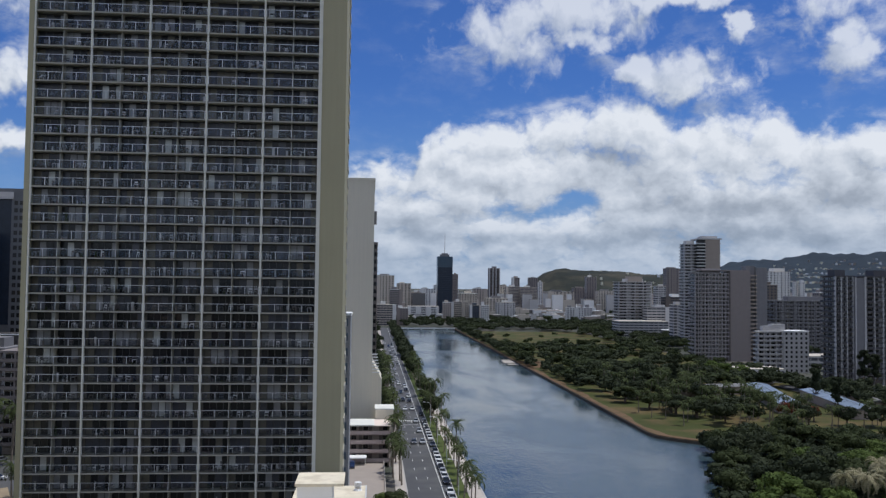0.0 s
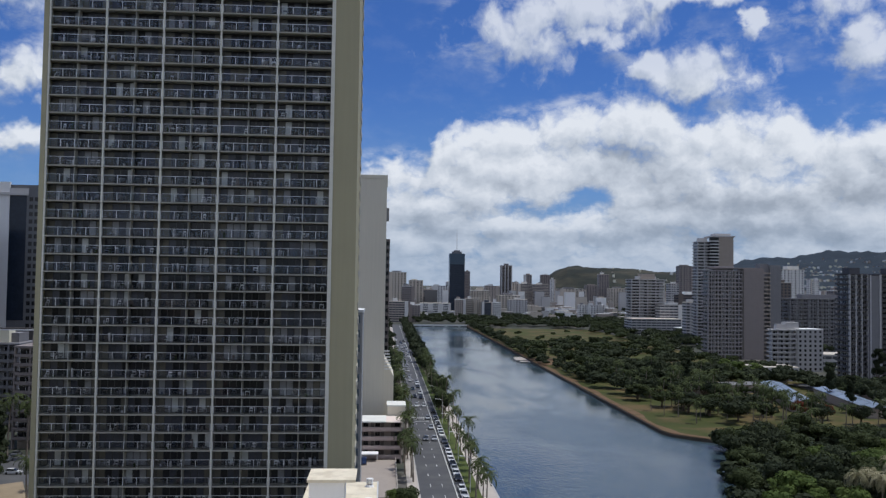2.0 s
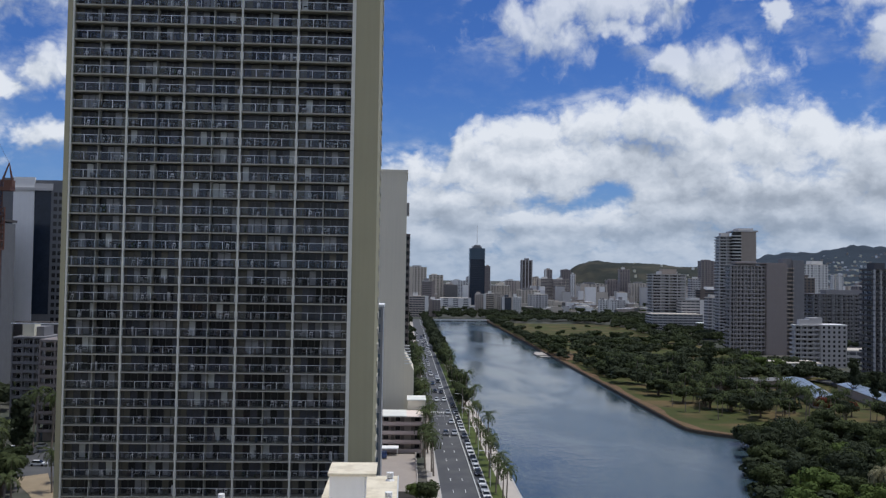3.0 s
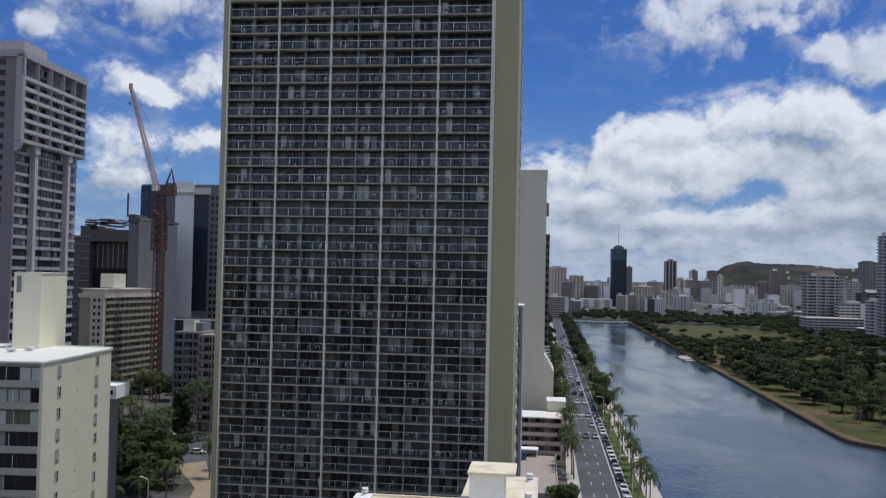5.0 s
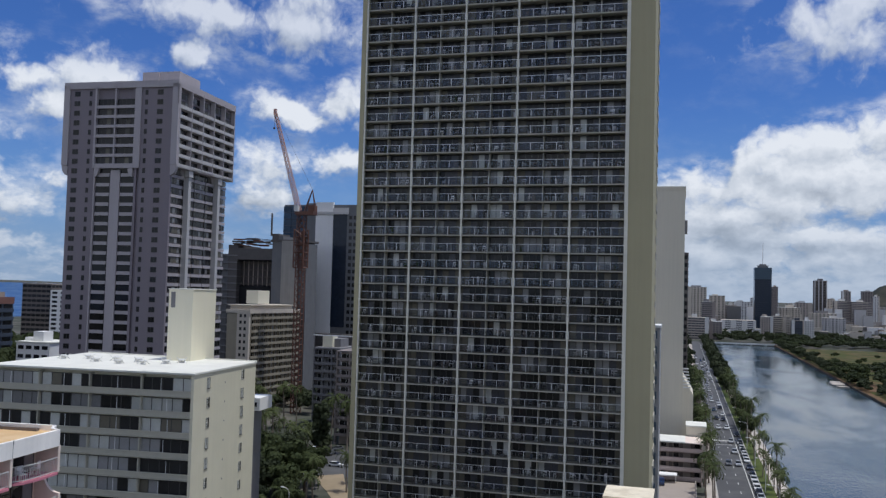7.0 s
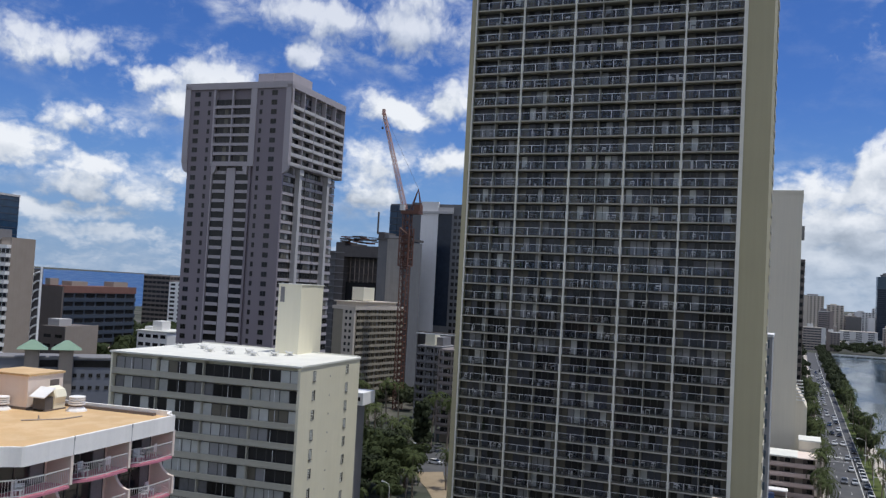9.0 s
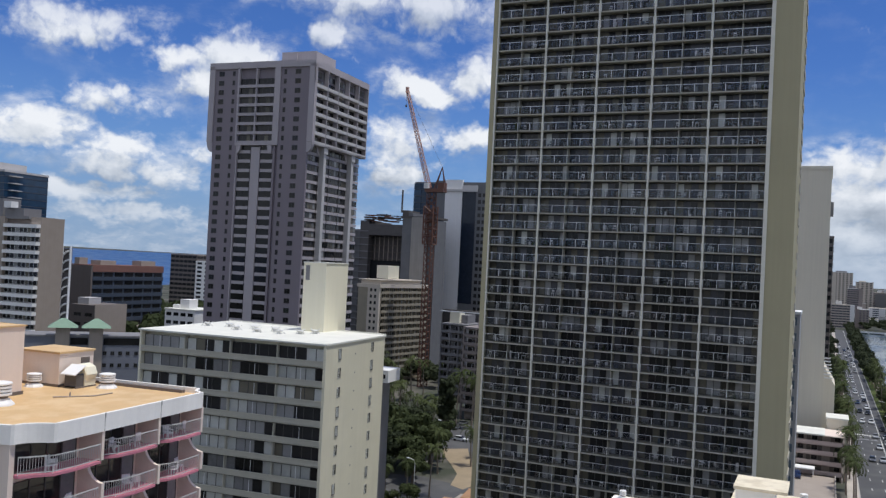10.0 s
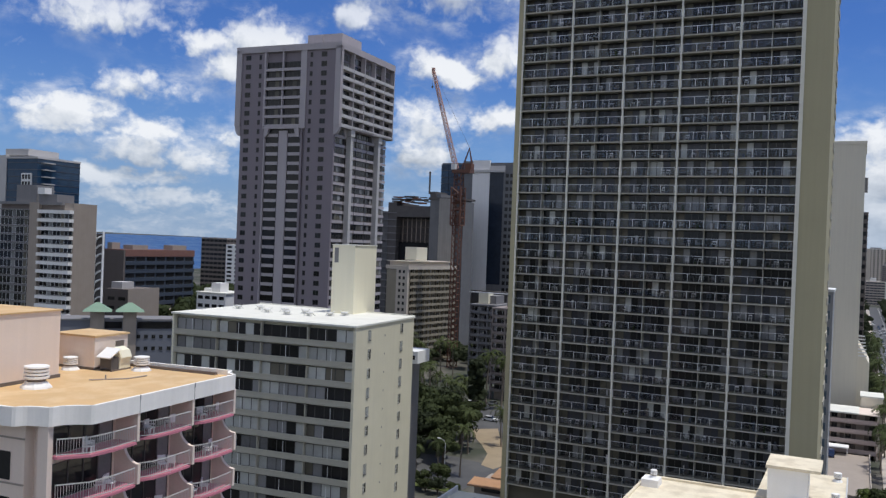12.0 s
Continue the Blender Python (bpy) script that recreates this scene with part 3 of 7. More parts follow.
def door_frame_mesh(width, height, n):
    s = Shape()
    step = width / n
    for i in range(n + 1):
        x = min(max(i * step, 0.04), width - 0.04)
        s.box(x - 0.04, 0.0, 0, x + 0.04, 0.1, height)
    s.box(0, 0.0, height - 0.07, width, 0.1, height)
    s.box(0, 0.0, 0.0, width, 0.1, 0.08)
    return s.mesh("door_frame", M_FRAME)


def railing_mesh(width, posts, height=1.22):
    s = Shape()
    s.box(0, 0, height - 0.05, width, 0.06, height)
    for i in range(posts + 1):
        x = width * i / posts
        s.box(x - 0.032, 0, 0, x + 0.032, 0.06, height - 0.03)
    g = Shape()
    for i in range(posts):
        x = width * i / posts
        g.quad((x + 0.05, 0.03, 0.1), (x + width / posts - 0.05, 0.03, 0.1), (x + width / posts - 0.05, 0.03, height - 0.06), (x + 0.05, 0.03, height - 0.06))
    return s.mesh("railing", M_RAIL), g.mesh("railing_glass", M_RAILGLASS)


def chair_mesh(material):
    s = Shape()
    s.box(-0.27, -0.27, 0.38, 0.27, 0.27, 0.46).box(-0.27, 0.2, 0.46, 0.27, 0.28, 0.95)
    for x in (-0.24, 0.2):
        for y in (-0.24, 0.2):
            s.box(x, y, 0, x + 0.05, y + 0.05, 0.38)
        s.box(x, -0.26, 0.6, x + 0.06, 0.24, 0.66)
    return s.mesh("balcony_chair", material)


def apartment_tower():
    root = thing("apartment_tower", (0, 137, 0), 0, "very tall beige apartment tower with a grid of glass-railed balconies", "tower")
    x_cols = [-53.0, -44.2, -35.35, -26.45, -17.6, -8.75]
    first, last = 4, 37
    top = 0.7 + PITCH * 46
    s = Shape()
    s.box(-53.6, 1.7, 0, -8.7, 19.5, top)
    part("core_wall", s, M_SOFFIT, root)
    part("end_wall", Shape().box(-8.55, 0.0, 0, -4.7, 19.8, top + 1.2), M_OLIVE, root, "blank olive end wall")
    part("corner_pier", Shape().box(-9.05, -0.25, 0, -8.5, 2.0, top + 1.2), M_COLUMN, root)
    part("corner_pier", Shape().box(-53.75, -0.1, 0, -53.0, 19.8, top + 1.2), M_OLIVE, root)
    part("podium", Shape().box(-53.7, 0.4, 0, -5.0, 19, 5.5), M_SLAB, root)
    part("roof_slab", Shape().box(-53.9, -0.2, top, -4.8, 20, top + 1.0), M_SLAB, root)
    col = Shape().box(-0.12, -0.15, 0, 0.12, 0.3, top).mesh("column", M_COLUMN)
    for x in x_cols[:-1]:
        place("column", col, root, (x + (0.2 if x < -50 else 0), 0, 0))
    slab = Shape().box(-53.0, -0.05, -0.10, -9.0, 1.7, 0.10).mesh("floor_slab", M_SLAB)
    width = 8.45
    rail, rail_glass = railing_mesh(width, 4)
    deal = random.Random(3)
    frame_m = door_frame_mesh(width, PITCH - 0.36, 8)
    step, ph = width / 8, PITCH - 0.36
    kinds = (M_DOORGLASS, M_CURTAIN, M_TANPANEL, M_DIMBLIND, M_PALEBLIND)
    panes = [Shape().box(0.05, 0.05, 0.09, step - 0.05, 0.08, ph - 0.08).mesh("door_pane", m) for m in kinds]
    rest = Shape()
    divider = Shape().box(-0.04, 0.15, 0.17, 0.04, 1.7, PITCH - 0.17).mesh("partition", M_SLAB)
    chairs = [chair_mesh(m) for m in (M_PALECONC, M_BROWN, M_GREY, M_CURTAIN)]
    side_slab = Shape().box(0, 0, -0.14, 0.12, 6.2, 1.0).mesh("side_balcony", M_SLAB)
    for k in range(first, last + 1):
        z = 0.7 + PITCH * k
        place("floor_slab", slab, root, (0, 0, z))
        for b in range(5):
            x0 = x_cols[b] + 0.2
            r = place("railing", rail, root, (x0, 0.02, z + 0.17))
            place("railing_glass", rail_glass, r)
            place("door_frame", frame_m, root, (x0, 1.55, z + 0.17))
            for half in range(2):
                base = deal.choice([0, 0, 0, 0, 3, 3, 1])
                for i in range(4):
                    kind = base if deal.random() < 0.5 else deal.choice([0, 0, 0, 0, 1, 3, 3, 3, 2, 0, 4])
                    # end panel of each half bay stands for solid tan wall
                    if i == (3 if half else 0) and deal.random() < 0.75:
                        kind = 2
                    px = x0 + (half * 4 + i) * step
                    if 14 <= k <= 20:
                        place("door_pane", panes[kind], root, (px, 1.55, z + 0.17))
                    else:
                        rest.box(px + 0.05, 1.6, z + 0.26, px + step - 0.05, 1.63, z + 0.09 + ph, kind)
            place("partition", divider, root, (x0 + width / 2, 0, z))
            for _ in range(deal.choice([0, 0, 1, 1, 2, 2])):
                if k < 36:
                    tagged(place("balcony_chair", deal.choice(chairs), None, (x0 + deal.uniform(0.5, 7.9), 137 + deal.uniform(0.5, 1.0), z + 0.17), deal.uniform(0, 360)),
                           "small chair standing on a tower balcony", "chair", "balcony chairs")
        place("side_balcony", side_slab, root, (-4.7, 13, z))
    odd = Shape()
    for _ in range(800):
        k, b = deal.randint(first, last), deal.randrange(5)
        x, y, z = x_cols[b] + 0.4 + deal.uniform(0, 7.9), deal.uniform(0.25, 1.3), 0.7 + PITCH * k + 0.15
        w, h = deal.uniform(0.05, 0.4), deal.choice((0.3, 0.4, 0.45, 0.6, 0.8, 0.9, 1.4))
        odd.box(x, y, z, x + w, y + deal.uniform(0.1, 0.35), z + h, deal.choice((0, 1, 1, 1, 2, 2, 3, 4)))
    # slender tables and chairs, too small to tell apart
    for _ in range(900):
        k, b = deal.randint(first, last), deal.randrange(5)
        x, y, z = x_cols[b] + 0.5 + deal.uniform(0, 7.4), deal.uniform(0.3, 0.8), 0.7 + PITCH * k + 0.15
        w, h, c = deal.uniform(0.35, 0.7), deal.choice((0.42, 0.45, 0.7)), deal.choice((0, 1, 1, 1, 2, 2, 4, 5))
        odd.box(x, y, z + h, x + w, y + w, z + h + 0.05, c)
        for lx in (0, w - 0.05):
            odd.box(x + lx, y, z, x + lx + 0.05, y + 0.05, z + h, c)
        if h < 0.6:
            odd.box(x, y + w - 0.04, z + h, x + 0.05, y + w, z + 0.95, c).box(x + w - 0.05, y + w - 0.04, z + h, x + w, y + w, z + 0.95, c).box(x, y + w - 0.04, z + 0.75, x + w, y + w, z + 0.95, c)
    stuff("balcony_clutter", odd, (M_PALECONC, M_CURTAIN, M_BROWN, M_LEAF, M_STEELBLUE, M_WHITE), "", "", root)
    part("upper_storeys", Shape().box(-53.0, 0.3, 0.7 + PITCH * (last + 1), -9.0, 1.7, top), M_SLAB, root)
    stuff("door_pane", rest, kinds, "", "", root)
    return root


apartment_tower()


# ---- cream apartment block ----
def pane_row(name, width, height, kinds, mats, depth=0.06, mull=0.05):
    """One floor's strip of panes: a folded sheet, frame bars proud of the glass, on a closed back."""
    s = Shape()
    n, f = len(kinds), len(mats) - 1
    step = width / n
    xs = [(0.0, 0.0)]
    for i in range(n):
        a, b = i * step + mull, (i + 1) * step - mull
        xs += [(a, 0.0), (a, 0.04), (b, 0.04), (b, 0.0)]
    xs.append((width, 0.0))
    zs = (0.0, 0.06, height - 0.06, height)
    m = len(xs)
    for z in zs:
        s.v += [(x, 0.0 if z in (0.0, height) else y, z) for x, y in xs]
    for r in range(3):
        for i in range(m - 1):
            s.f.append((r * m + i, r * m + i + 1, (r + 1) * m + i + 1, (r + 1) * m + i))
            s.m.append(kinds[(i - 2) // 4] if r == 1 and i % 4 == 2 else f)
    o = len(s.v)
    s.v += [(0, depth, 0), (width, depth, 0), (width, depth, height), (0, depth, height)]
    s.f += [(o, o + 1, m - 1, 0), (o + 2, o + 3, 3 * m, 4 * m - 1), (o + 1, o, o + 3, o + 2)]
    s.m += [f, f, f]
    return s.mesh(name, *mats)


def small_window(w, h, glass=None):
    """Sliding window with a proud frame, a middle bar and a sill, one folded sheet."""
    s = Shape()
    xs = [(-0.06, -0.05), (0.0, -0.05), (0.0, -0.015), (w / 2 - 0.025, -0.015), (w / 2 - 0.025, -0.05), (w / 2 + 0.025, -0.05), (w / 2 + 0.025, -0.015), (w, -0.015), (w, -0.05), (w + 0.06, -0.05)]
    m = len(xs)
    rows = ((-0.12, 0.05), (-0.12, -0.1), (-0.03, -0.1), (-0.03, None), (h, None), (h + 0.05, -0.05), (h + 0.05, 0.05))
    for z, y0 in rows:
        s.v += [(x, y if y0 is None else y0, z) for x, y in xs]
    for r in range(len(rows) - 1):
        for i in range(m - 1):
            s.f.append((r * m + i, r * m + i + 1, (r + 1) * m + i + 1, (r + 1) * m + i))
            s.m.append(0 if r == 3 and i in (2, 6) else 1)
    return s.mesh("window", glass or M_GLASS, M_FRAME)


def louvred_window(w, h):
    """Dark window with a pale frame, one leaf of glass louvres and one half pane."""
    s = Shape().box(-0.05, -0.05, -0.05, w + 0.05, 0.0, 0.0, 1).box(-0.05, -0.05, h, w + 0.05, 0.0, h + 0.05, 1)
    s.box(-0.05, -0.05, 0, 0, 0, h, 1).box(w, -0.05, 0, w + 0.05, 0, h, 1).box(w * 0.48, -0.05, 0, w * 0.54, 0, h, 1)
    s.box(0, -0.012, 0, w, 0, h, 0)
    for i in range(6):
        z = h * (i + 0.35) / 6
        s.add([(0.02, -0.05, z), (w * 0.46, -0.05, z), (w * 0.46, -0.02, z + 0.1), (0.02, -0.02, z + 0.1)], [(0, 1, 2, 3)], 2)
    s.box(w * 0.56, -0.03, h * 0.5, w - 0.02, -0.015, h * 0.54, 1)
    return s.mesh("window", M_GLASS, M_BAND, M_PALEBLIND)


def vent_mesh():
    s = Shape()
    s.tube([(0, 0, 0), (0, 0, 0.12), (0, 0, 0.42)], [0.78, 0.74, 0.5], 8)
    s.tube([(0, 0, 0.42), (0, 0, 0.62)], [0.44, 0.44], 18, 1)
    for z, r in ((0.6, 0.62), (0.82, 0.6), (1.04, 0.6)):
        s.tube([(0, 0, z), (0, 0, z + 0.03), (0, 0, z + 0.15), (0, 0, z + 0.17)], [r - 0.06, r, r, r - 0.1], 18)
        s.tube([(0, 0, z + 0.16), (0, 0, z + 0.23)], [r - 0.12, r - 0.12], 18, 1)
    s.tube([(0, 0, 1.26), (0, 0, 1.3), (0, 0, 1.4), (0, 0, 1.46)], [0.56, 0.62, 0.6, 0.3], 18)
    return s.mesh("roof_vent", M_WHITE, M_BROWN)


def low_vent_mesh():
    """Squat turbine vent on four splayed struts."""
    s = Shape()
    s.tube([(0, 0, 0), (0, 0, 0.3)], [0.42, 0.3], 10).tube([(0, 0, 0.34), (0, 0, 0.5), (0, 0, 0.62)], [0.55, 0.6, 0.3], 12)
    for k in range(4):
        a = math.pi / 2 * k + 0.5
        s.tube([(0.95 * math.cos(a), 0.95 * math.sin(a), 0.0), (0.4 * math.cos(a), 0.4 * math.sin(a), 0.45), (0.95 * math.cos(a), 0.95 * math.sin(a), 0.75)], [0.07, 0.06, 0.05], 5)
    return s.mesh("roof_vent", M_METAL)


def cream_block():
    w, d, top = 31.0, 24.0, 40.1
    root = thing("apartment_block", (-62.6, 102.5, 0), 5.0, "cream apartment block with long balcony bands and a white roof", "building")
    e = 20.7
    part("core_wall", Shape().prism([(-w + 0.3, 1.5), (-0.4, 1.5), (-0.4, e - 0.1), (-w + 0.3, d - 0.1)], 0, top - 0.3), M_CREAM, root)
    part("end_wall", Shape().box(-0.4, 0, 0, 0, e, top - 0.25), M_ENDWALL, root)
    part("end_wall", Shape().box(-w, 0, 0, -w + 0.3, d, top - 0.25), M_CREAM, root)
    s = Shape().prism([(-w - 0.15, -0.2), (0.15, -0.2), (0.15, e + 0.15), (-w - 0.15, d + 0.15)], top - 0.25, top)
    s.prism([(-w - 0.15, d - 0.1), (0.15, e - 0.1), (0.15, e + 0.15), (-w - 0.15, d + 0.15)], top, top + 0.18)
    s.box(-9.0, 1.0, top, 0.1, 3.2, top + 0.03)
    part("roof", s, M_ROOF, root, "sunlit white coated flat roof")
    band = Shape().box(-w + 0.3, 0, -0.2, -0.4, 0.16, 0.62).box(-w + 0.3, -0.09, 0.5, -0.4, 0.22, 0.66).box(-w + 0.3, -0.05, 0.02, -0.4, 0.1, 0.1).box(-w + 0.3, 0.16, -0.2, -0.4, 1.5, 0.0).mesh("balcony_band", M_BAND)
    deal = random.Random(11)
    mats = (M_GLASS, M_PALEBLIND, M_TANPANEL, M_CURTAIN, M_FRAME)
    rows = []
    for v in range(8):
        kinds, k = [], 0
        for i in range(20):
            if deal.random() < 0.55:
                k = deal.choice([0, 0, 0, 1, 1, 1, 2, 3])
            kinds.append(k)
        rows.append(pane_row("ribbon_window", w - 0.8, 1.85, kinds, mats))
    end_win, end_glass = louvred_window(0.95, 1.4), small_window(0.85, 1.35, M_PALEBLIND)
    vent_dot = Shape().box(0, -0.03, 0, 0.22, 0.02, 0.22).mesh("wall_vent", M_GREY)
    partition = Shape().box(-0.07, 0.2, 0, 0.07, 1.3, PITCH - 0.2).mesh("partition", M_BAND)
    post = Shape().box(-0.03, 0.06, 0.62, 0.03, 0.1, 2.3).mesh("screen_post", M_RAIL)
    for k in range(1, 15):
        z = top - 0.35 - PITCH * k
        if z < 0:
            break
        place("balcony_band", band, root, (0, 0, z))
        place("ribbon_window", deal.choice(rows), root, (-w + 0.4, 0.75 if k % 2 else 0.8, z + 0.45))
        for x in (-23.2, -15.5, -7.8):
            place("partition", partition, root, (x, 0, z))
        for x in (-27.5, -19.0, -11.5, -4.2):
            place("screen_post", post, root, (x + deal.uniform(-0.6, 0.6), 0, z))
        for u, dz in ((3.9, 0.75), (15.3, 0.9)):
            place("window", end_glass if deal.random() < 0.3 else end_win, root, (0, u, z + dz), 90)
        place("wall_vent", vent_dot, root, (0, 9.6, z + 0.9), 90)
    stair = thing("stair_tower", (-62.6, 102.5, top), 5.0, "cream windowless lift and stair tower on the white roof", "rooftop tower")
    part("wall", Shape().box(-13.0, 16.6, 0, -9.0, 24.7, 11.0).box(-13.0, 22.0, -top, -9.0, 24.7, 0), M_CREAM, stair)
    part("cap", Shape().box(-13.1, 16.5, 11.0, -8.9, 24.8, 11.15), M_ROOF, stair)
    part("louvre", Shape().box(-12.6, 16.54, 8.2, -11.9, 16.62, 10.6), M_GREY, stair)
    vm = low_vent_mesh()
    for x, y in ((-27.5, 12), (-24.2, 13.5), (-20.5, 9.5), (-19.0, 12.5), (-16.2, 8.5), (-15.0, 12), (-12.6, 9.0), (-10.2, 11.2), (-8.9, 13.6)):
        p = Matrix.Rotation(radians(5), 4, "Z") @ Vector((x, y, 0))
        tagged(place("roof_vent", vm, None, (-62.6 + p.x, 102.5 + p.y, top), deal.uniform(0, 90)), "round metal vent on the white roof", "vent", "white roof vents")
    return root


cream_block()


# ---- grey tower with a wider crown ----
def crown_tower():
    w, d, top, notch = 36.4, 35.0, 108.0, 85.2
    root = thing("residential_tower", (-136.4, 209.5, 0), 3.0, "grey-violet concrete tower whose upper floors widen into a crown", "tower")
    p = 2.78
    inset = 1.9
    # shaft and crown
    part("shaft", Shape().box(-w + inset, 1.2, 0, -2.75, d - inset, notch), M_VIOLET, root, "grey-violet shaft")
    part("crown", Shape().box(-w, 1.2, notch + 1.2, -1.5, d, top), M_VIOLET, root)
    part("parapet", Shape().box(-w, 0, top, 0, d, top + 1.0).box(-w, 0, top - 0.9, 0, 1.2, top).box(-1.5, 0, top - 0.9, 0, d, top), M_CROWNDIM, root)
    part("penthouse", Shape().box(-16.5, 8, top + 1.0, -4.6, 20, top + 5.5).box(-12, 7.6, top + 1.0, -11, 8, top + 5), M_CROWNDIM, root, "pale rooftop machine room")
    # corner fins that flare out below the crown
    for x0, x1, sgn in ((-w, -w + 1.9, -1), (-1.9, 0, 1)):
        s = Shape()
        s.box(x0, 0, notch, x1, 1.4, top)
        inner = x1 if sgn < 0 else x0
        for i in range(6):
            # the flare follows a quarter round
            a0, a1 = math.pi / 2 * i / 6, math.pi / 2 * (i + 1) / 6
            e0, e1 = 1.9 * math.cos(a0), 1.9 * math.cos(a1)
            z0, z1 = notch - 3.0 * math.sin(a0), notch - 3.0 * math.sin(a1)
            o0, o1 = inner + sgn * e0, inner + sgn * e1
            back = inner - sgn * 0.05
            s.add([(back, 0.25, z1), (o1, 0.25, z1), (o0, 0.25, z0), (back, 0.25, z0), (back, 1.4, z1), (o1, 1.4, z1), (o0, 1.4, z0), (back, 1.4, z0)],
                  [(0, 1, 2, 3), (7, 6, 5, 4), (1, 5, 6, 2)])
        part("corner_fin", s, M_CROWNDIM, root)
    wings = ((-w + 1.9, -26.2), (-11.6, -1.9))
    for x0, x1 in wings:
        part("wing_wall", Shape().box(x0, 0.5, 0, x1, 1.25, top - 0.6), M_VIOLET, root)
    part("pilaster", Shape().box(-13.6, 0.1, notch - 1, -11.6, 1.25, top), M_CROWNDIM, root)
    part("pilaster", Shape().box(-20.8, 0.7, 0, -17.8, 1.9, notch - 1.5), M_CROWNDIM, root)
    part("shaft_edge", Shape().box(-13.3, 0.6, 0, -12.6, 1.5, notch - 1), M_VIOLET, root)
    part("shaft_edge", Shape().box(-26.2, 0.6, 0, -25.7, 1.5, notch - 1), M_CROWNDIM, root)
    wide, slim = small_window(1.75, 1.3), small_window(0.8, 1.3)
    balc = Shape().box(0, 0, 0, 5.9, 0.2, 0.85).box(0, 0.2, 0, 5.9, 1.5, 0.15).mesh("balcony", M_CROWNDIM)
    balc2 = Shape().box(0, 0, 0, 4.3, 0.2, 0.95).mesh("balcony", M_CROWNDIM)
    glass_wide = pane_row("ribbon_window", 5.6, 1.9, [0, 0, 1, 0], (M_GLASS, M_TANPANEL, M_FRAME))
    glass_wide2 = pane_row("ribbon_window", 5.6, 1.9, [0, 0, 0, 0], (M_GLASS, M_TANPANEL, M_FRAME))
    deal = random.Random(5)
    part("bay_frame", Shape().box(-26.3, 0, notch - 0.6, -25.7, 1.2, top).box(-19.95, 0, notch - 0.6, -19.55, 1.2, top).box(-26.3, 0, notch - 1.0, -13.6, 1.2, notch - 0.2), M_CROWNDIM, root)
    for k in range(1, 39):
        z = top - 1.0 - p * k
        if z < 1:
            break
        for x, m, zz in ((-33.2, wide, 0.9), (-28.4, slim, 0.9), (-10.6, slim, 0.9), (-6.8, wide, 0.9)):
            place("window", m, root, (x, 0.5, z + zz))
        if k == 1:
            continue
        if z > notch - 1:
            for x in (-25.7, -19.55):
                place("balcony", balc, root, (x, 0.1, z - 0.1))
                place("ribbon_window", deal.choice((glass_wide, glass_wide2)), root, (x + 0.1, 0.75, z + 0.75))
        else:
            for x in (-25.5, -17.7):
                place("balcony", balc2, root, (x, 0.9, z - 0.1))
    dark = Shape().box(-25.6, 1.1, 0, -13.3, 1.16, notch).mesh("window_recess", M_GLASS)
    place("window_recess", dark, root)
    # curved brackets carrying the middle bays and the canal-side balconies
    def bracket(reach, drop, thick):
        b = Shape()
        arc = [(reach * math.cos(math.pi / 2 * i / 7), -drop * math.sin(math.pi / 2 * i / 7)) for i in range(8)]
        pts = [(0, 0)] + arc
        m = len(pts)
        b.add([(x, 0, z) for x, z in pts] + [(x, thick, z) for x, z in pts], [tuple(range(m)), tuple(range(m, 2 * m))[::-1]] + [(i, m + i, m + (i + 1) % m, (i + 1) % m) for i in range(m)])
        return b.mesh("bracket", M_CROWNDIM)

    place("bracket", bracket(1.5, 2.6, 0.9), root, (-25.7, 0.1, notch - 0.9))
    place("bracket", bracket(-1.5, 2.6, 0.9), root, (-13.6, 0.1, notch - 0.9))
    for y in (9.2, 27.0):
        place("bracket", bracket(1.9, 3.2, 1.6), root, (-0.6 - 1.4, y + 0.75, notch - 0.3), 90)
        place("bracket", bracket(-1.9, 3.2, 1.6), root, (-0.6 - 1.4, y - 0.75, notch - 0.3), 90)
    # canal-side face
    part("crown_face_frame", Shape().box(-0.3, 0, top - 5.6, 0, 0.5, top).box(-1.75, 1.4, notch, -1.65, d, top - 0.9), M_CROWNDIM, root)
    bal = Shape().box(-1.4, 0, 0, 0, 6.3, 0.15).box(-0.2, 0, 0, 0, 6.3, 1.05).mesh("balcony", M_PALECONC)
    bal_low = Shape().box(-1.0, 0, 0, -0.75, 6.3, 0.85).mesh("balcony", M_CROWNDIM)
    rowm = [pane_row("ribbon_window", 6.2, 1.65, [deal.choice([0, 0, 0, 1, 2]) for _ in range(4)], (M_GLASS, M_CURTAIN, M_TANPANEL, M_FRAME)) for _ in range(5)]
    bw = (d - 1.6) / 5
    fin = Shape().box(-1.4, -0.15, 0, 0.05, 0.15, top - notch).mesh("fin", M_CROWNDIM)
    for b in range(6):
        place("fin", fin, root, (0, 1.2 + b * bw if b else 0.8, notch))
    finl = Shape().box(-2.6, -0.12, 0, -1.6, 0.12, notch).mesh("fin", M_BROWN)
    for b in range(5):
        for k in range(1, 39):
            z = top - 1.0 - p * k
            if z < 1:
                break
            y0 = 1.2 + b * bw + 0.15
            up = z > notch - 1.5
            if k > 1:
                place("balcony", bal if up else bal_low, root, (0 if up else -1.3, y0, z - 0.15))
            place("ribbon_window", deal.choice(rowm), root, (-1.35 if up else -2.2, y0, z + (0.85 if k > 1 else 0.3)), 90)
    part("shaft_face", Shape().box(-2.7, 1.3, 0, -2.5, d - inset, notch), M_BROWN, root)
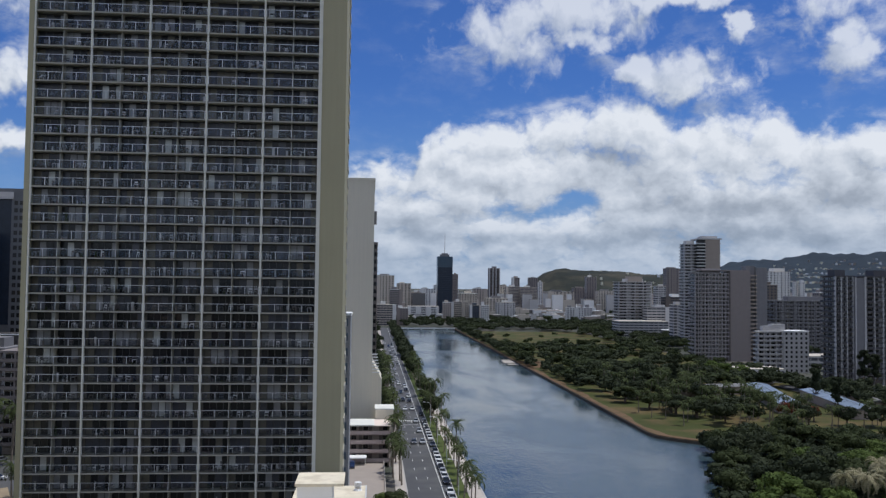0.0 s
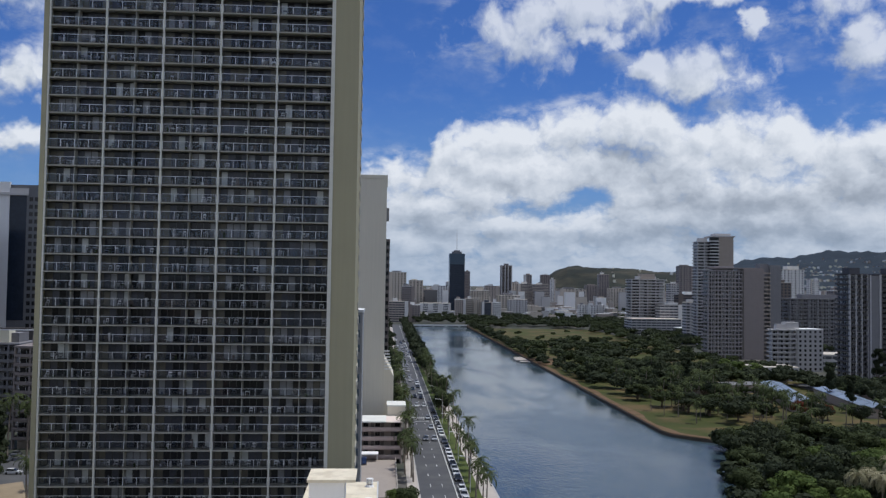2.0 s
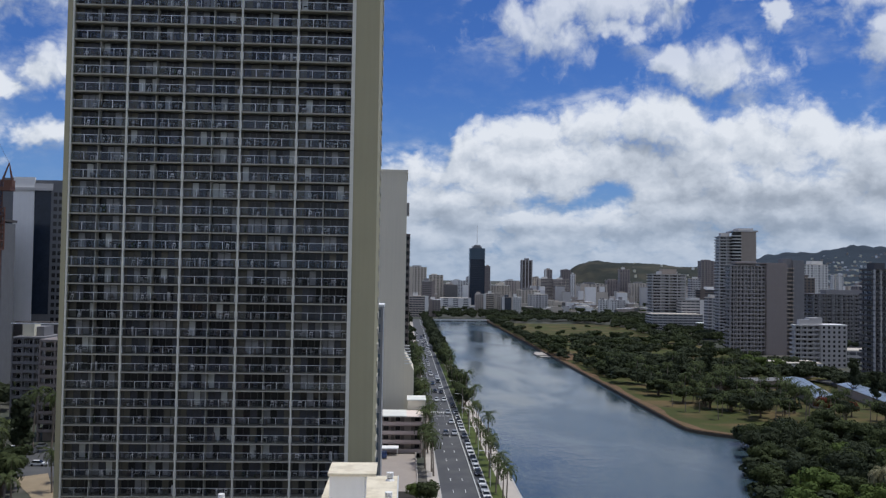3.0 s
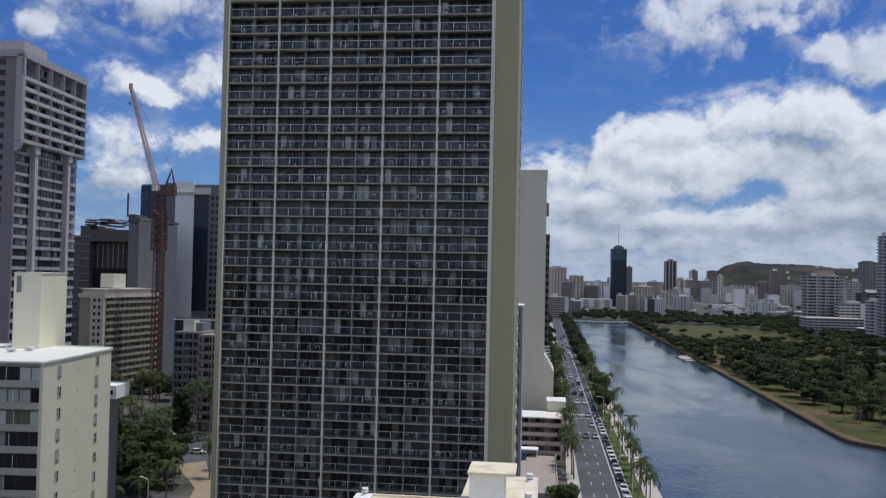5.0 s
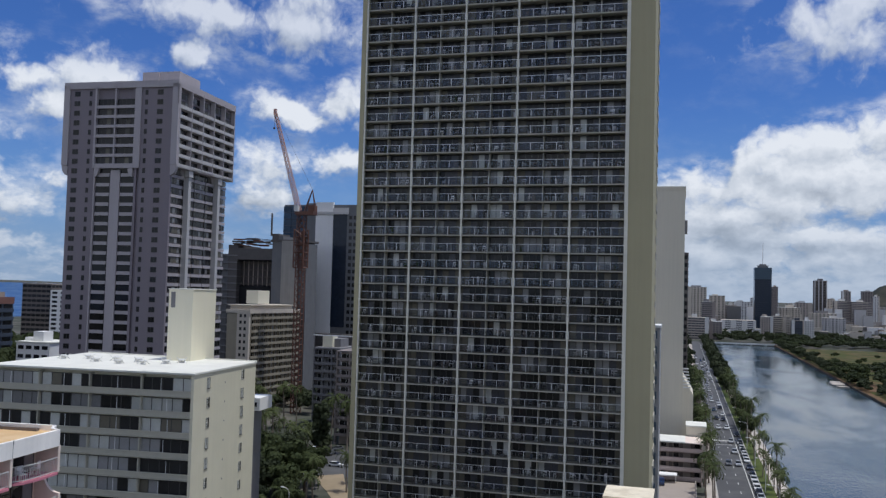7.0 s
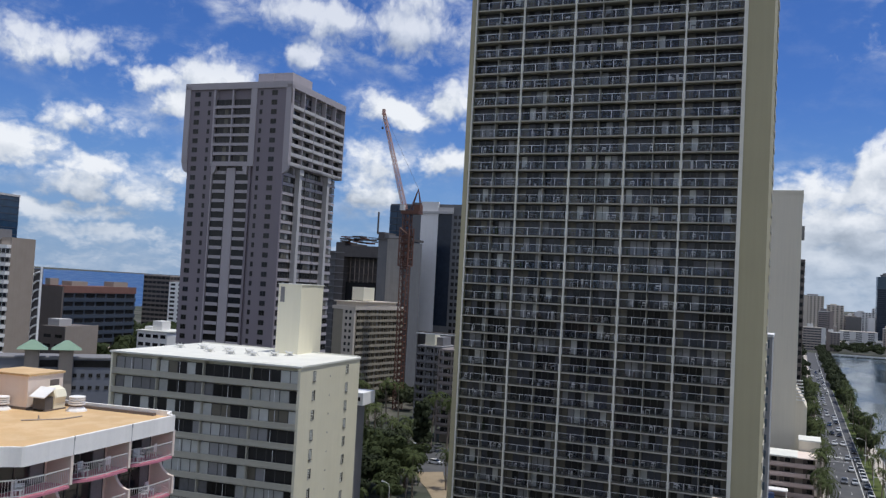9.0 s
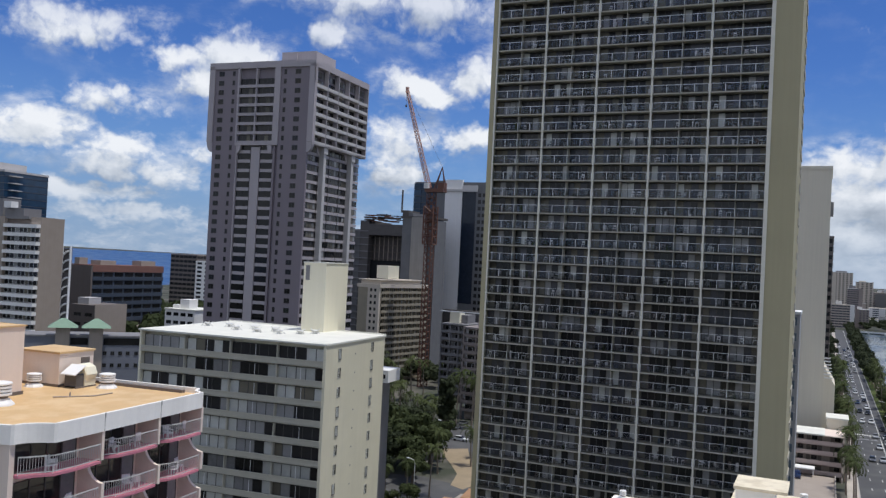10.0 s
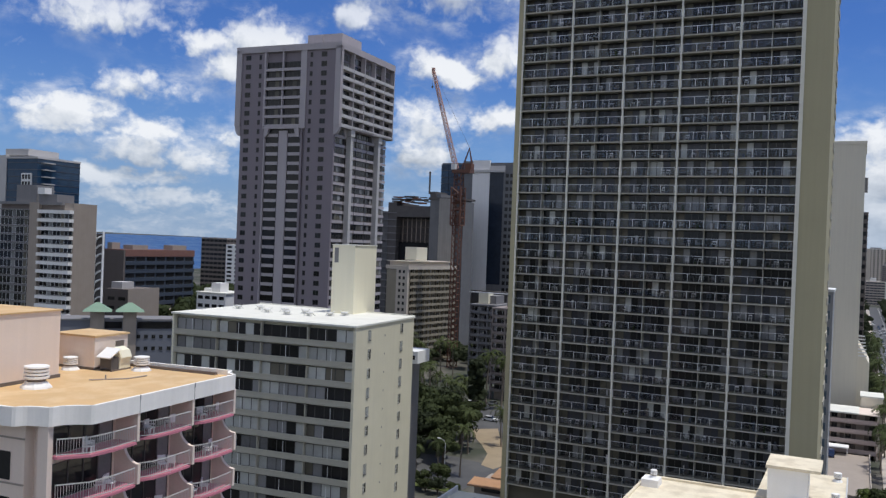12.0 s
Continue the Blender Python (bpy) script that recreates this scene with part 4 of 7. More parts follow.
    for y in (9.2, 27.0):
        part("giant_column", Shape().box(-2.2, y - 0.75, 0, -0.6, y + 0.75, notch - 2.5).prism([(-2.2, y - 1.2), (-0.3, y - 1.2), (-0.3, y + 1.2), (-2.2, y + 1.2)], notch - 2.5, notch - 0.3), M_PALECONC, root, "white giant column")
    part("crown_soffit", Shape().box(-2.2, 0.8, notch - 0.6, 0, d, notch), M_CROWNDIM, root)
    return root


crown_tower()


M_PALEGLASS = window_glass("pale_blue_glass", (0.13, 0.17, 0.21), rnd=0.1)
M_PALEBLUE = mat("pale_blue_grey_wall", (0.36, 0.36, 0.355), var=0.08, streak=0.1)


# ---- buildings beyond the main tower ----
def simple_building(name, at, rz, w, d, h, wall, glass, floors, cols, label, category="building", sides=2, roof=None, win=0.62, band=False, base=0.0, blank_front=False):
    """Box with a parapet, window rows on each storey of the front (-y) and the two flanks. Origin: front left corner on the ground."""
    root = thing(name, at, rz, label, category)
    part("wall", Shape().box(0, 0, 0, w, d, h), wall, root)
    part("roof", Shape().box(-0.15, -0.15, h, w + 0.15, d + 0.15, h + 0.5), roof or wall, root)
    p = (h - base) / floors

    def row(width, n):
        return pane_row("ribbon_window", width - 0.2, p * 0.56, [0] * n, (glass, wall), 0.2, width / n * (0.04 if band else (1 - win) / 2))

    front = None if blank_front else row(w, cols)
    flank = row(d, max(2, round(cols * d / w)))
    for k in range(floors):
        z = base + p * k
        if front:
            place("ribbon_window", front, root, (0.1, -0.14, z + p * 0.28))
        if sides in (1, 2):
            place("ribbon_window", flank, root, (w + 0.14, 0.1, z + p * 0.28), 90)
        if sides in (-1, 2):
            place("ribbon_window", flank, root, (-0.14, d - 0.1, z + p * 0.28), -90)
    return root


def white_tower():
    root = thing("residential_tower", (-24, 275, 0), 0, "slender off-white tower with a blank end wall", "tower")
    part("wall", Shape().box(0, 0, 0, 24.2, 26, 85.2), M_WHITEWALL, root, "blank off-white end wall")
    part("parapet", Shape().box(-0.2, -0.2, 85.2, 24.4, 26.2, 86.2), M_WHITEWALL, root)
    part("buttress", Shape().box(24.2, 2, 0, 27.3, 20, 22.0).prism([(24.2, 2), (27.3, 2), (27.3, 20), (24.2, 20)], 22.0, 22.2), M_WHITEWALL, root)
    part("buttress_slope", Shape().add([(24.2, 2, 22.2), (27.3, 2, 22.2), (27.3, 20, 22.2), (24.2, 20, 22.2), (24.2, 2, 27.6), (24.2, 20, 27.6)], [(0, 1, 4), (2, 3, 5), (1, 2, 5, 4), (0, 4, 5, 3), (0, 3, 2, 1)]), M_WHITEWALL, root)
    louvre = Shape().box(24.25, 2.0, 0, 26.6, 2.3, 0.35).mesh("louvre", M_WHITE)
    for k in range(7):
        place("louvre", louvre, root, (-k * 0.12, -0.4, 24.2 + k * 0.95))
    part("plant_box", Shape().box(24.2, 4, 72, 25.0, 9, 76), M_GREY, root)
    return root


white_tower()


def corridor_block():
    root = thing("apartment_block", (-8.5, 250, -1.3), 0, "low pinkish walk-up apartments with open corridors and a white roof", "building")
    part("wall", Shape().box(0, 1.8, 0, 14.3, 11, 13.0), M_TAN, root)
    part("end_wall", Shape().box(13.9, 0, 0, 14.3, 11, 13.0), M_PINKWALL, root)
    part("roof", Shape().box(-0.2, -0.4, 13.0, 9.6, 11.2, 13.35), M_ROOF, root, "sunlit white roof")
    part("roof", Shape().box(9.6, -0.4, 13.0, 14.4, 11.2, 13.2), M_PINKWALL, root)
    slab = Shape().box(0, 0, -0.2, 14.3, 1.8, 0).box(0, 0, -0.2, 14.3, 0.18, 1.0).mesh("corridor_rail", mat("pink_grey_parapet", (0.47, 0.38, 0.345), var=0.1, streak=0.1))
    door = Shape().box(0, -0.05, 0, 1.0, 0.02, 2.05).mesh("door", M_BROWN)
    win = small_window(1.3, 1.0)
    for k in range(5):
        z = 0.2 + 2.6 * k
        place("corridor_rail", slab, root, (0, 0, z))
        for x in (1.6, 5.2, 8.0, 11.0):
            place("door", door, root, (x, 1.8, z))
        for x in (3.3, 6.7, 12.3):
            place("window", win, root, (x - 0.2, 1.8, z + 1.0))
    root2 = thing("apartment_block", (1.4, 262, -1.0), 0, "cream block with a small white roof", "building")
    part("wall", Shape().box(0, 0, 0, 5.4, 9, 15.6), M_WHITEWALL, root2)
    part("roof", Shape().box(-0.2, -0.2, 15.6, 5.6, 9.2, 16.0), M_ROOF, root2)


corridor_block()
r = simple_building("apartment_tower", (-12, 170, 0), 0, 7.8, 10, 46.0, M_PALEBLUE, M_PALEGLASS, 16, 4, "narrow pale grey-blue tower with glass balconies", sides=0, roof=M_WHITE)


def near_roof():
    """Cream flat roof just below the main tower."""
    root = thing("low_rise_block", (-20.5, 68, 0), 0, "cream flat-roofed block with a white stair house", "building")
    part("wall", Shape().box(0, 0, 0, 20.3, 29.0, 26.4), M_CREAM, root)
    s = Shape().box(-0.1, -0.1, 26.4, 20.4, 29.0, 26.9)
    s.box(-0.2, 28.6, 26.9, 12.0, 29.0, 27.15).box(-0.2, -0.2, 26.9, 0.1, 28.9, 27.1)
    part("roof", s, M_ROOFCREAM, root, "sunlit cream roof coating")
    part("raised_roof", Shape().box(11.6, 26.4, 26.9, 20.0, 40.0, 27.3), M_ROOFCREAM, root)
    part("edge_trim", Shape().box(11.5, 26.3, 26.9, 20.1, 26.4, 27.15).box(20.0, 26.3, 26.9, 20.15, 40, 27.35), M_METAL, root)
    part("stair_house", Shape().box(12.9, 24.2, 26.9, 16.6, 29.0, 30.9), M_WHITE, root, "white stair house")
    part("stair_roof", Shape().box(12.7, 23.9, 30.9, 17.8, 29.4, 31.2), M_ROOFCREAM, root)
    part("flue_box", Shape().box(0.2, 24.6, 26.9, 2.0, 26.6, 27.7), M_WHITE, root)


near_roof()
for x, y, z, k in ((-19.2, 93.8, 27.7, 0.6), (-5.0, 91.6, 26.9, 0.9), (-1.4, 96.0, 27.3, 0.7), (0.1 - 1.5, 105.5, 27.3, 0.7)):
    tagged(place("roof_vent", vent_mesh(), None, (x, y, z), 0, scale=(k, k, k)), "small metal vent on the cream roof", "vent", "cream roof vents")
r = thing("parking_deck", (-14, 205, 0), 0, "pale concrete parking deck beside the walk-up block", "deck")
part("deck", Shape().box(0, 0, 0, 18, 43, 1.5), M_TAN, r)
part("rail", Shape().box(17.8, 0, 1.5, 18, 43, 2.1), M_PAVE, r)
part("canopy", Shape().box(5, 40, 3.4, 13, 44, 3.7).box(5.2, 43, 1.5, 5.5, 43.4, 3.4).box(12.5, 43, 1.5, 12.8, 43.4, 3.4), M_WHITE, r)
simple_building("apartment_tower", (-14, 330, 0), 0, 15.6, 18, 68.0, M_BROWN, M_GLASS, 24, 4, "brown balcony tower behind the white tower", "tower", band=True)


def balcony_tower(name, at, rz, w, d, h, wall, floors, bays, label, pale=M_PALECONC, crown=0.0):
    """Apartment tower with real balcony slabs on its front and canal-side flank."""
    root = thing(name, at, rz, label, "tower")
    part("core", Shape().box(1.3, 1.3, 0, w - 1.3, d - 0.4, h), wall, root)
    part("roof", Shape().box(0, 0, h, w, d, h + 0.6).box(w * 0.25, d * 0.3, h + 0.6, w * 0.8, d * 0.8, h + 3.8), pale, root)
    p = h / floors
    f = Shape().box(0, 0, 0, w, 1.4, 0.22).box(0, 0, 0.22, w, 0.15, p * 0.36).mesh("balcony", pale)
    g = Shape().box(0, 0, 0, d, 1.4, 0.22).box(0, 0, 0.22, d, 0.15, p * 0.36).mesh("balcony", pale)
    wf = pane_row("ribbon_window", w - 2.8, p * 0.72, [0, 0, 1, 0, 2, 0, 0, 1][:max(3, bays * 2)] * max(1, bays // 4), (M_GLASS, M_CURTAIN, M_TANPANEL, M_RAIL))
    wg = pane_row("ribbon_window", d - 2.8, p * 0.72, [0, 1, 0, 0, 2, 0], (M_GLASS, M_CURTAIN, M_TANPANEL, M_RAIL))
    for k in range(1, floors):
        z = p * k
        place("balcony", f, root, (0, 0, z))
        place("balcony", g, root, (0, d, z), -90)
        place("ribbon_window", wf, root, (1.4, 1.2, z + 0.3))
        place("ribbon_window", wg, root, (1.2, d - 1.4, z + 0.3), -90)
    pier = Shape().box(-0.22, -0.12, 0, 0.22, 1.4, h).mesh("pier", M_PALECONC if pale == M_CLOUDSHADE else pale)
    for i in range(bays + 1):
        place("pier", pier, root, (0.22 + (w - 0.44) * i / bays, 0, 0))
    return root


# across the canal
balcony_tower("apartment_tower", (281.5, 762, 0), -4, 13, 17, 92.5, M_BROWN, 33, 2, "tall apartment tower with stacked pale balconies")
r = thing("apartment_tower", (297, 757, 0), -4, "tan lift core and upper floors of the tall tower", "tower")
part("wall", Shape().box(2.5, 0, 0, 15.5, 22, 97.0), M_TAN, r)
part("roof", Shape().box(-4.5, -0.6, 97.0, 17, 22.5, 98.2).box(0, 3, 98.2, 14, 16, 100.3), M_PALECONC, r)
sb = Shape().box(0, 0, 0, 1.6, 6, 1.0).mesh("balcony", M_PALECONC)
bow = Shape().prism([(0, 4), (0, 1.0), (1.4, 0.2), (4.0, 0), (6.6, 0.2), (8, 1.0), (8, 4)], 0, 1.0).mesh("balcony", M_PALECONC)
part("glazing", Shape().box(-5, 0.6, 0, 2.5, 4, 97.0), M_GLASS, r)
for k in range(3, 33):
    place("balcony", sb, r, (15.5, 3, 2.9 * k))
    place("balcony", bow, r, (-5.5, -1.6, 2.9 * k))
M_SLABGREY = mat("grey_mauve_spandrel", (0.34, 0.315, 0.305), var=0.1, streak=0.1)
balcony_tower("apartment_block", (233.5, 610, 0), 0, 25.5, 14, 63.5, M_BROWN, 22, 10, "long brown-grey slab block with gridded balconies", M_SLABGREY)
r = thing("apartment_block", (259.2, 608, 0), 0, "mauve blank end wall of the slab block with stair balconies", "building")
part("wall", Shape().box(0, 0, 0, 15, 13, 65.3), M_MAUVE, r)
part("parapet", Shape().box(-24, 2, 65.3, 15, 12, 66.2), M_MAUVE, r)
part("lift_core", Shape().box(20.6, 3, 0, 29, 13, 68.4).box(14, 5, 0, 20.6, 13, 69.5), M_GREY, r)
st = Shape().box(0, 0, 0, 5.2, 2.2, 1.1).mesh("stair_balcony", M_TAN)
for k in range(1, 22):
    place("stair_balcony", st, r, (15.2, 0.9, 2.95 * k))
balcony_tower("apartment_block", (241.5, 525, 0), 0, 16.2, 7, 25.5, M_PALECONC, 9, 4, "small pale apartment block with stacked balconies")
simple_building("apartment_block", (257.8, 524, 0), 0, 16.4, 14, 26, M_PALECONC, M_GLASS, 9, 5, "white apartment block with small square windows", roof=M_WHITE, win=0.42)
r = thing("rooftop_house", (252, 527, 25.9), 0, "pale stair house on the white block roof", "rooftop house")
part("wall", Shape().box(0, 0, 0, 8, 7, 4.6), M_PALECONC, r)
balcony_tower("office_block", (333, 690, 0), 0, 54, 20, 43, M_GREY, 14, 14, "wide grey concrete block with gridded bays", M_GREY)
balcony_tower("apartment_tower", (256, 460, 0), 0, 10.6, 16, 60, M_BROWN, 21, 3, "dark balcony tower across the canal", M_CLOUDSHADE)
r = thing("lift_tower", (266.8, 459, 0), 0, "grey lift shaft between two balcony towers", "tower")
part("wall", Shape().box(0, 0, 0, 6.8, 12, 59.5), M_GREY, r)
part("pale_pier", Shape().box(0.2, -0.4, 0, 0.8, 0, 60).box(5.6, -0.4, 0, 6.4, 0, 60), M_PALECONC, r)
balcony_tower("apartment_tower", (273.8, 460, 0), 0, 30, 16, 60, M_BROWN, 21, 6, "grey balcony tower with pale edges", M_CLOUDSHADE)


def dark_tower():
    root = thing("glass_tower", (109, 1450, 0), 0, "tall dark blue glass tower with a roof mast", "tower")
    part("curtain_wall", Shape().box(0, 0, 0, 25, 25, 102), M_DARKTOWER, root)
    part("upper_band", Shape().box(-0.15, -0.15, 84, 25.15, 25.15, 102.2), mat("blue_grey_upper_glass", (0.05, 0.085, 0.12), rough=0.3), root)
    part("crown", Shape().box(5, 5, 102, 20, 20, 105).box(7.5, 7.5, 105, 17.5, 17.5, 108).box(4, 4, 105, 21, 21, 105.6), M_GREY, root)
    part("mast", Shape().tube([(12.5, 12.5, 108), (12.5, 12.5, 142)], [0.7, 0.3], 6), M_METAL, root)
    line = Shape().box(-0.25, -0.25, 0, 25.25, 25.25, 0.3).mesh("spandrel", M_STEELBLUE)
    for k in range(1, 33):
        place("spandrel", line, root, (0, 0, 3.1 * k))


dark_tower()


def striped_tower():
    root = thing("apartment_tower", (244, 1800, 0), 0, "dark brown tower with pale vertical stripes", "tower")
    part("wall", Shape().box(0, 0, 0, 23, 20, 91), M_BROWN, root)
    part("roof_house", Shape().box(7, 5, 91, 16, 15, 95), M_GREY, root)
    strip = Shape().box(-0.9, -0.5, 0, 0.9, 0, 92).mesh("pale_pier", M_PALECONC)
    for x in (1.0, 8.0, 14.5, 22.0):
        place("pale_pier", strip, root, (x, 0, 0))
    row = Shape().box(1.5, -0.2, 0, 21.5, 0, 1.5).mesh("ribbon_window", M_GLASS)
    for k in range(1, 29):
        place("ribbon_window", row, root, (0, 0, 3.1 * k))


striped_tower()


M_FARCREAM = mat("sunlit_beige_wall", (0.55, 0.49, 0.41), var=0.1, streak=0.1)
M_FARWHITE = mat("offwhite_far_wall", (0.66, 0.65, 0.63), var=0.08, streak=0.08)


M_FARGLASS = window_glass("distant_window_glass", (0.075, 0.08, 0.09), rnd=0.3)
q_far = random.Random(63)


def far_block(x, y, w, d, h, wall, floors, cols, band, label):
    """A distant block: window rows, an uneven top with stair houses, and on some a blank pale end."""
    root = simple_building("city_block", (x, y, 0), 0, w, d, h, wall, M_FARGLASS, floors, max(cols, 1), label, "building", sides=-1, band=band, win=0.5, roof=q_far.choice((M_DARKROOF, M_WHITE, M_FARCREAM)))
    if h > 20:
        a = q_far.uniform(0.1, 0.4)
        part("roof_house", Shape().box(w * a, d * 0.2, h + 0.5, w * (a + q_far.uniform(0.25, 0.5)), d * 0.8, h + q_far.uniform(2.2, 5.0)), q_far.choice((wall, M_FARWHITE, M_GREY)), root)
        if q_far.random() < 0.5:
            e = q_far.uniform(0.12, 0.3) * w
            x0 = 0.0 if q_far.random() < 0.5 else w - e
            part("blank_bay", Shape().box(x0, -0.5, 0, x0 + e, 0.1, h + 0.8), q_far.choice((wall, M_FARWHITE, M_FARCREAM)), root)
        else:
            for i in range(1, 4):
                part("pier", Shape().box(w * i / 4 - 0.5, -0.7, 0, w * i / 4 + 0.5, 0.0, h), wall, root)
    return root


balcony_tower("apartment_tower", (275.5, 950, 0), 0, 38, 24, 59, M_BROWN, 18, 4, "stepped pale apartment tower with dark window bands")
r = thing("rooftop_house", (288, 955, 59.6), 0, "pale penthouse on the stepped tower", "rooftop house")
part("wall", Shape().box(0, 0, 0, 16, 12, 6.0), M_TAN, r)
far_block(5, 1500, 32.3, 23, 69.5, M_FARCREAM, 23, 6, False, "beige tower block with brown vertical strips")
far_block(28, 1400, 20.1, 14, 45.6, M_MAUVE, 15, 5, True, "blue-grey apartment block behind street trees")
far_block(46, 1650, 27.0, 19, 56.5, M_FARCREAM, 19, 4, False, "cream apartment tower in the distance")
far_block(76, 1700, 20.0, 14, 39.1, M_FARTAN, 13, 4, True, "brown mid-rise block in the distance")
far_block(99, 1800, 33.2, 23, 45.8, M_FARWHITE, 15, 6, False, "pale blue-white office block")
far_block(131, 1850, 9.7, 9, 54.1, M_FARWHITE, 18, 2, False, "slim white tower in the distant city")
far_block(157, 1700, 11.2, 9, 75.7, M_MAUVE, 25, 3, True, "grey tower beside the dark tower")
far_block(150, 1500, 32.8, 23, 39.7, M_FARCREAM, 13, 7, False, "tan mid-rise block in the distance")
far_block(199, 1700, 28.2, 20, 47.3, M_FARTAN, 16, 5, False, "brown mid-rise block with pale bands")
far_block(104, 1270, 15.9, 11, 27.9, M_FARTAN, 9, 5, False, "brown balcony block beside the canal head")
far_block(120, 1275, 15.1, 11, 28.8, M_FARCREAM, 10, 4, True, "tan balcony block beside the canal head")
far_block(133, 1260, 9.2, 9, 28.3, M_FARCREAM, 9, 1, False, "cream blank-ended apartment block")
far_block(140, 1240, 13.9, 10, 24.8, M_STEELBLUE, 8, 5, True, "blue-grey apartment block with white piers")
far_block(154, 1245, 14.8, 10, 24.8, M_FARWHITE, 8, 5, False, "white and blue apartment block")
far_block(6, 1120, 24.8, 17, 27.1, M_FARTAN, 9, 6, True, "dark brown block among the street trees")
far_block(32, 1130, 14.8, 10, 22.6, M_MAUVE, 8, 4, False, "grey block beside the bridge")
far_block(56, 1350, 47.8, 28, 19.9, M_FARWHITE, 7, 3, False, "long low white school building")
far_block(260, 1750, 12.8, 9, 55.7, M_FARCREAM, 19, 3, False, "tan tower in the distance")
far_block(264, 1700, 29.5, 21, 52.5, M_FARTAN, 18, 7, True, "brown balcony slab in the distance")
far_block(292, 1690, 32.8, 23, 51.8, M_FARTAN, 17, 8, True, "brown balcony slab with pale edge")
far_block(349, 1800, 9.7, 9, 62.7, M_FARWHITE, 21, 2, False, "slim white tower in the distant city")
far_block(198, 1500, 46.0, 28, 31.5, M_FARCREAM, 10, 8, False, "long cream mid-rise block")
far_block(196, 1350, 28.8, 20, 27.4, M_PALECONC, 9, 6, False, "pale grey mid-rise block")
far_block(342, 2100, 18.2, 13, 74.9, M_MAUVE, 25, 3, False, "grey tower far in the city")
far_block(392, 2150, 23.0, 16, 76.0, M_MAUVE, 25, 4, False, "grey tower below the hill")
far_block(390, 1900, 59.0, 28, 42.6, M_FARCREAM, 14, 7, False, "cream wide block below the hill")
far_block(449, 1900, 30.9, 22, 51.8, M_MAUVE, 17, 5, False, "grey mid-rise block below the hill")
far_block(452, 1800, 21.9, 15, 74.9, M_MAUVE, 25, 4, False, "grey apartment tower below the hill")
far_block(464, 1750, 45.2, 28, 45.6, M_FARCREAM, 15, 8, False, "pale green-cream block with long windows")
far_block(289, 1270, 12.9, 9, 22.2, M_FARWHITE, 7, 3, False, "white striped apartment block")
far_block(301, 1265, 12.8, 9, 21.6, M_FARWHITE, 7, 3, False, "white striped apartment block")
far_block(315, 1270, 12.9, 9, 22.4, M_PALECONC, 7, 3, False, "pale striped apartment block")
far_block(385, 1150, 14.2, 10, 55.5, M_PALECONC, 18, 3, True, "pale block behind the terraced building")
far_block(435, 1250, 23.3, 16, 82.1, M_MAUVE, 27, 5, False, "grey twin apartment tower")
far_block(333, 960, 22.5, 16, 42.9, M_BROWN, 14, 6, True, "brown balcony block behind dark trees")
far_block(303, 850, 17.6, 12, 36.0, M_PALECONC, 12, 5, True, "pale balcony block behind the trees")
far_block(470, 1000, 30.3, 21, 73.8, M_FARWHITE, 25, 7, False, "white tower block with vertical piers")
far_block(658, 1300, 4.5, 9, 64.6, M_FARWHITE, 22, 1, False, "slim white tower on the slope")
far_block(667, 1300, 7.4, 9, 63.8, M_FARWHITE, 21, 2, False, "slim white tower on the slope")
far_block(396, 850, 15.5, 11, 57.1, M_BROWN, 19, 4, False, "brown block behind the slab")
far_block(386, 720, 15.3, 11, 50.1, M_MAUVE, 17, 4, False, "grey rooftop block behind the towers")
far_block(263, 905, 54.0, 28, 16.6, M_PALECONC, 6, 10, True, "pale terraced podium building among trees")
far_block(302, 930, 25.5, 18, 31.2, M_PALECONC, 10, 5, True, "pale terraced apartment wing")
far_block(206, 470, 26.3, 18, 7.2, M_FARWHITE, 2, 8, False, "low white school wing among trees")
far_block(289, 560, 30.8, 22, 7.5, M_PALECONC, 2, 6, True, "low parking structure with pale bands")



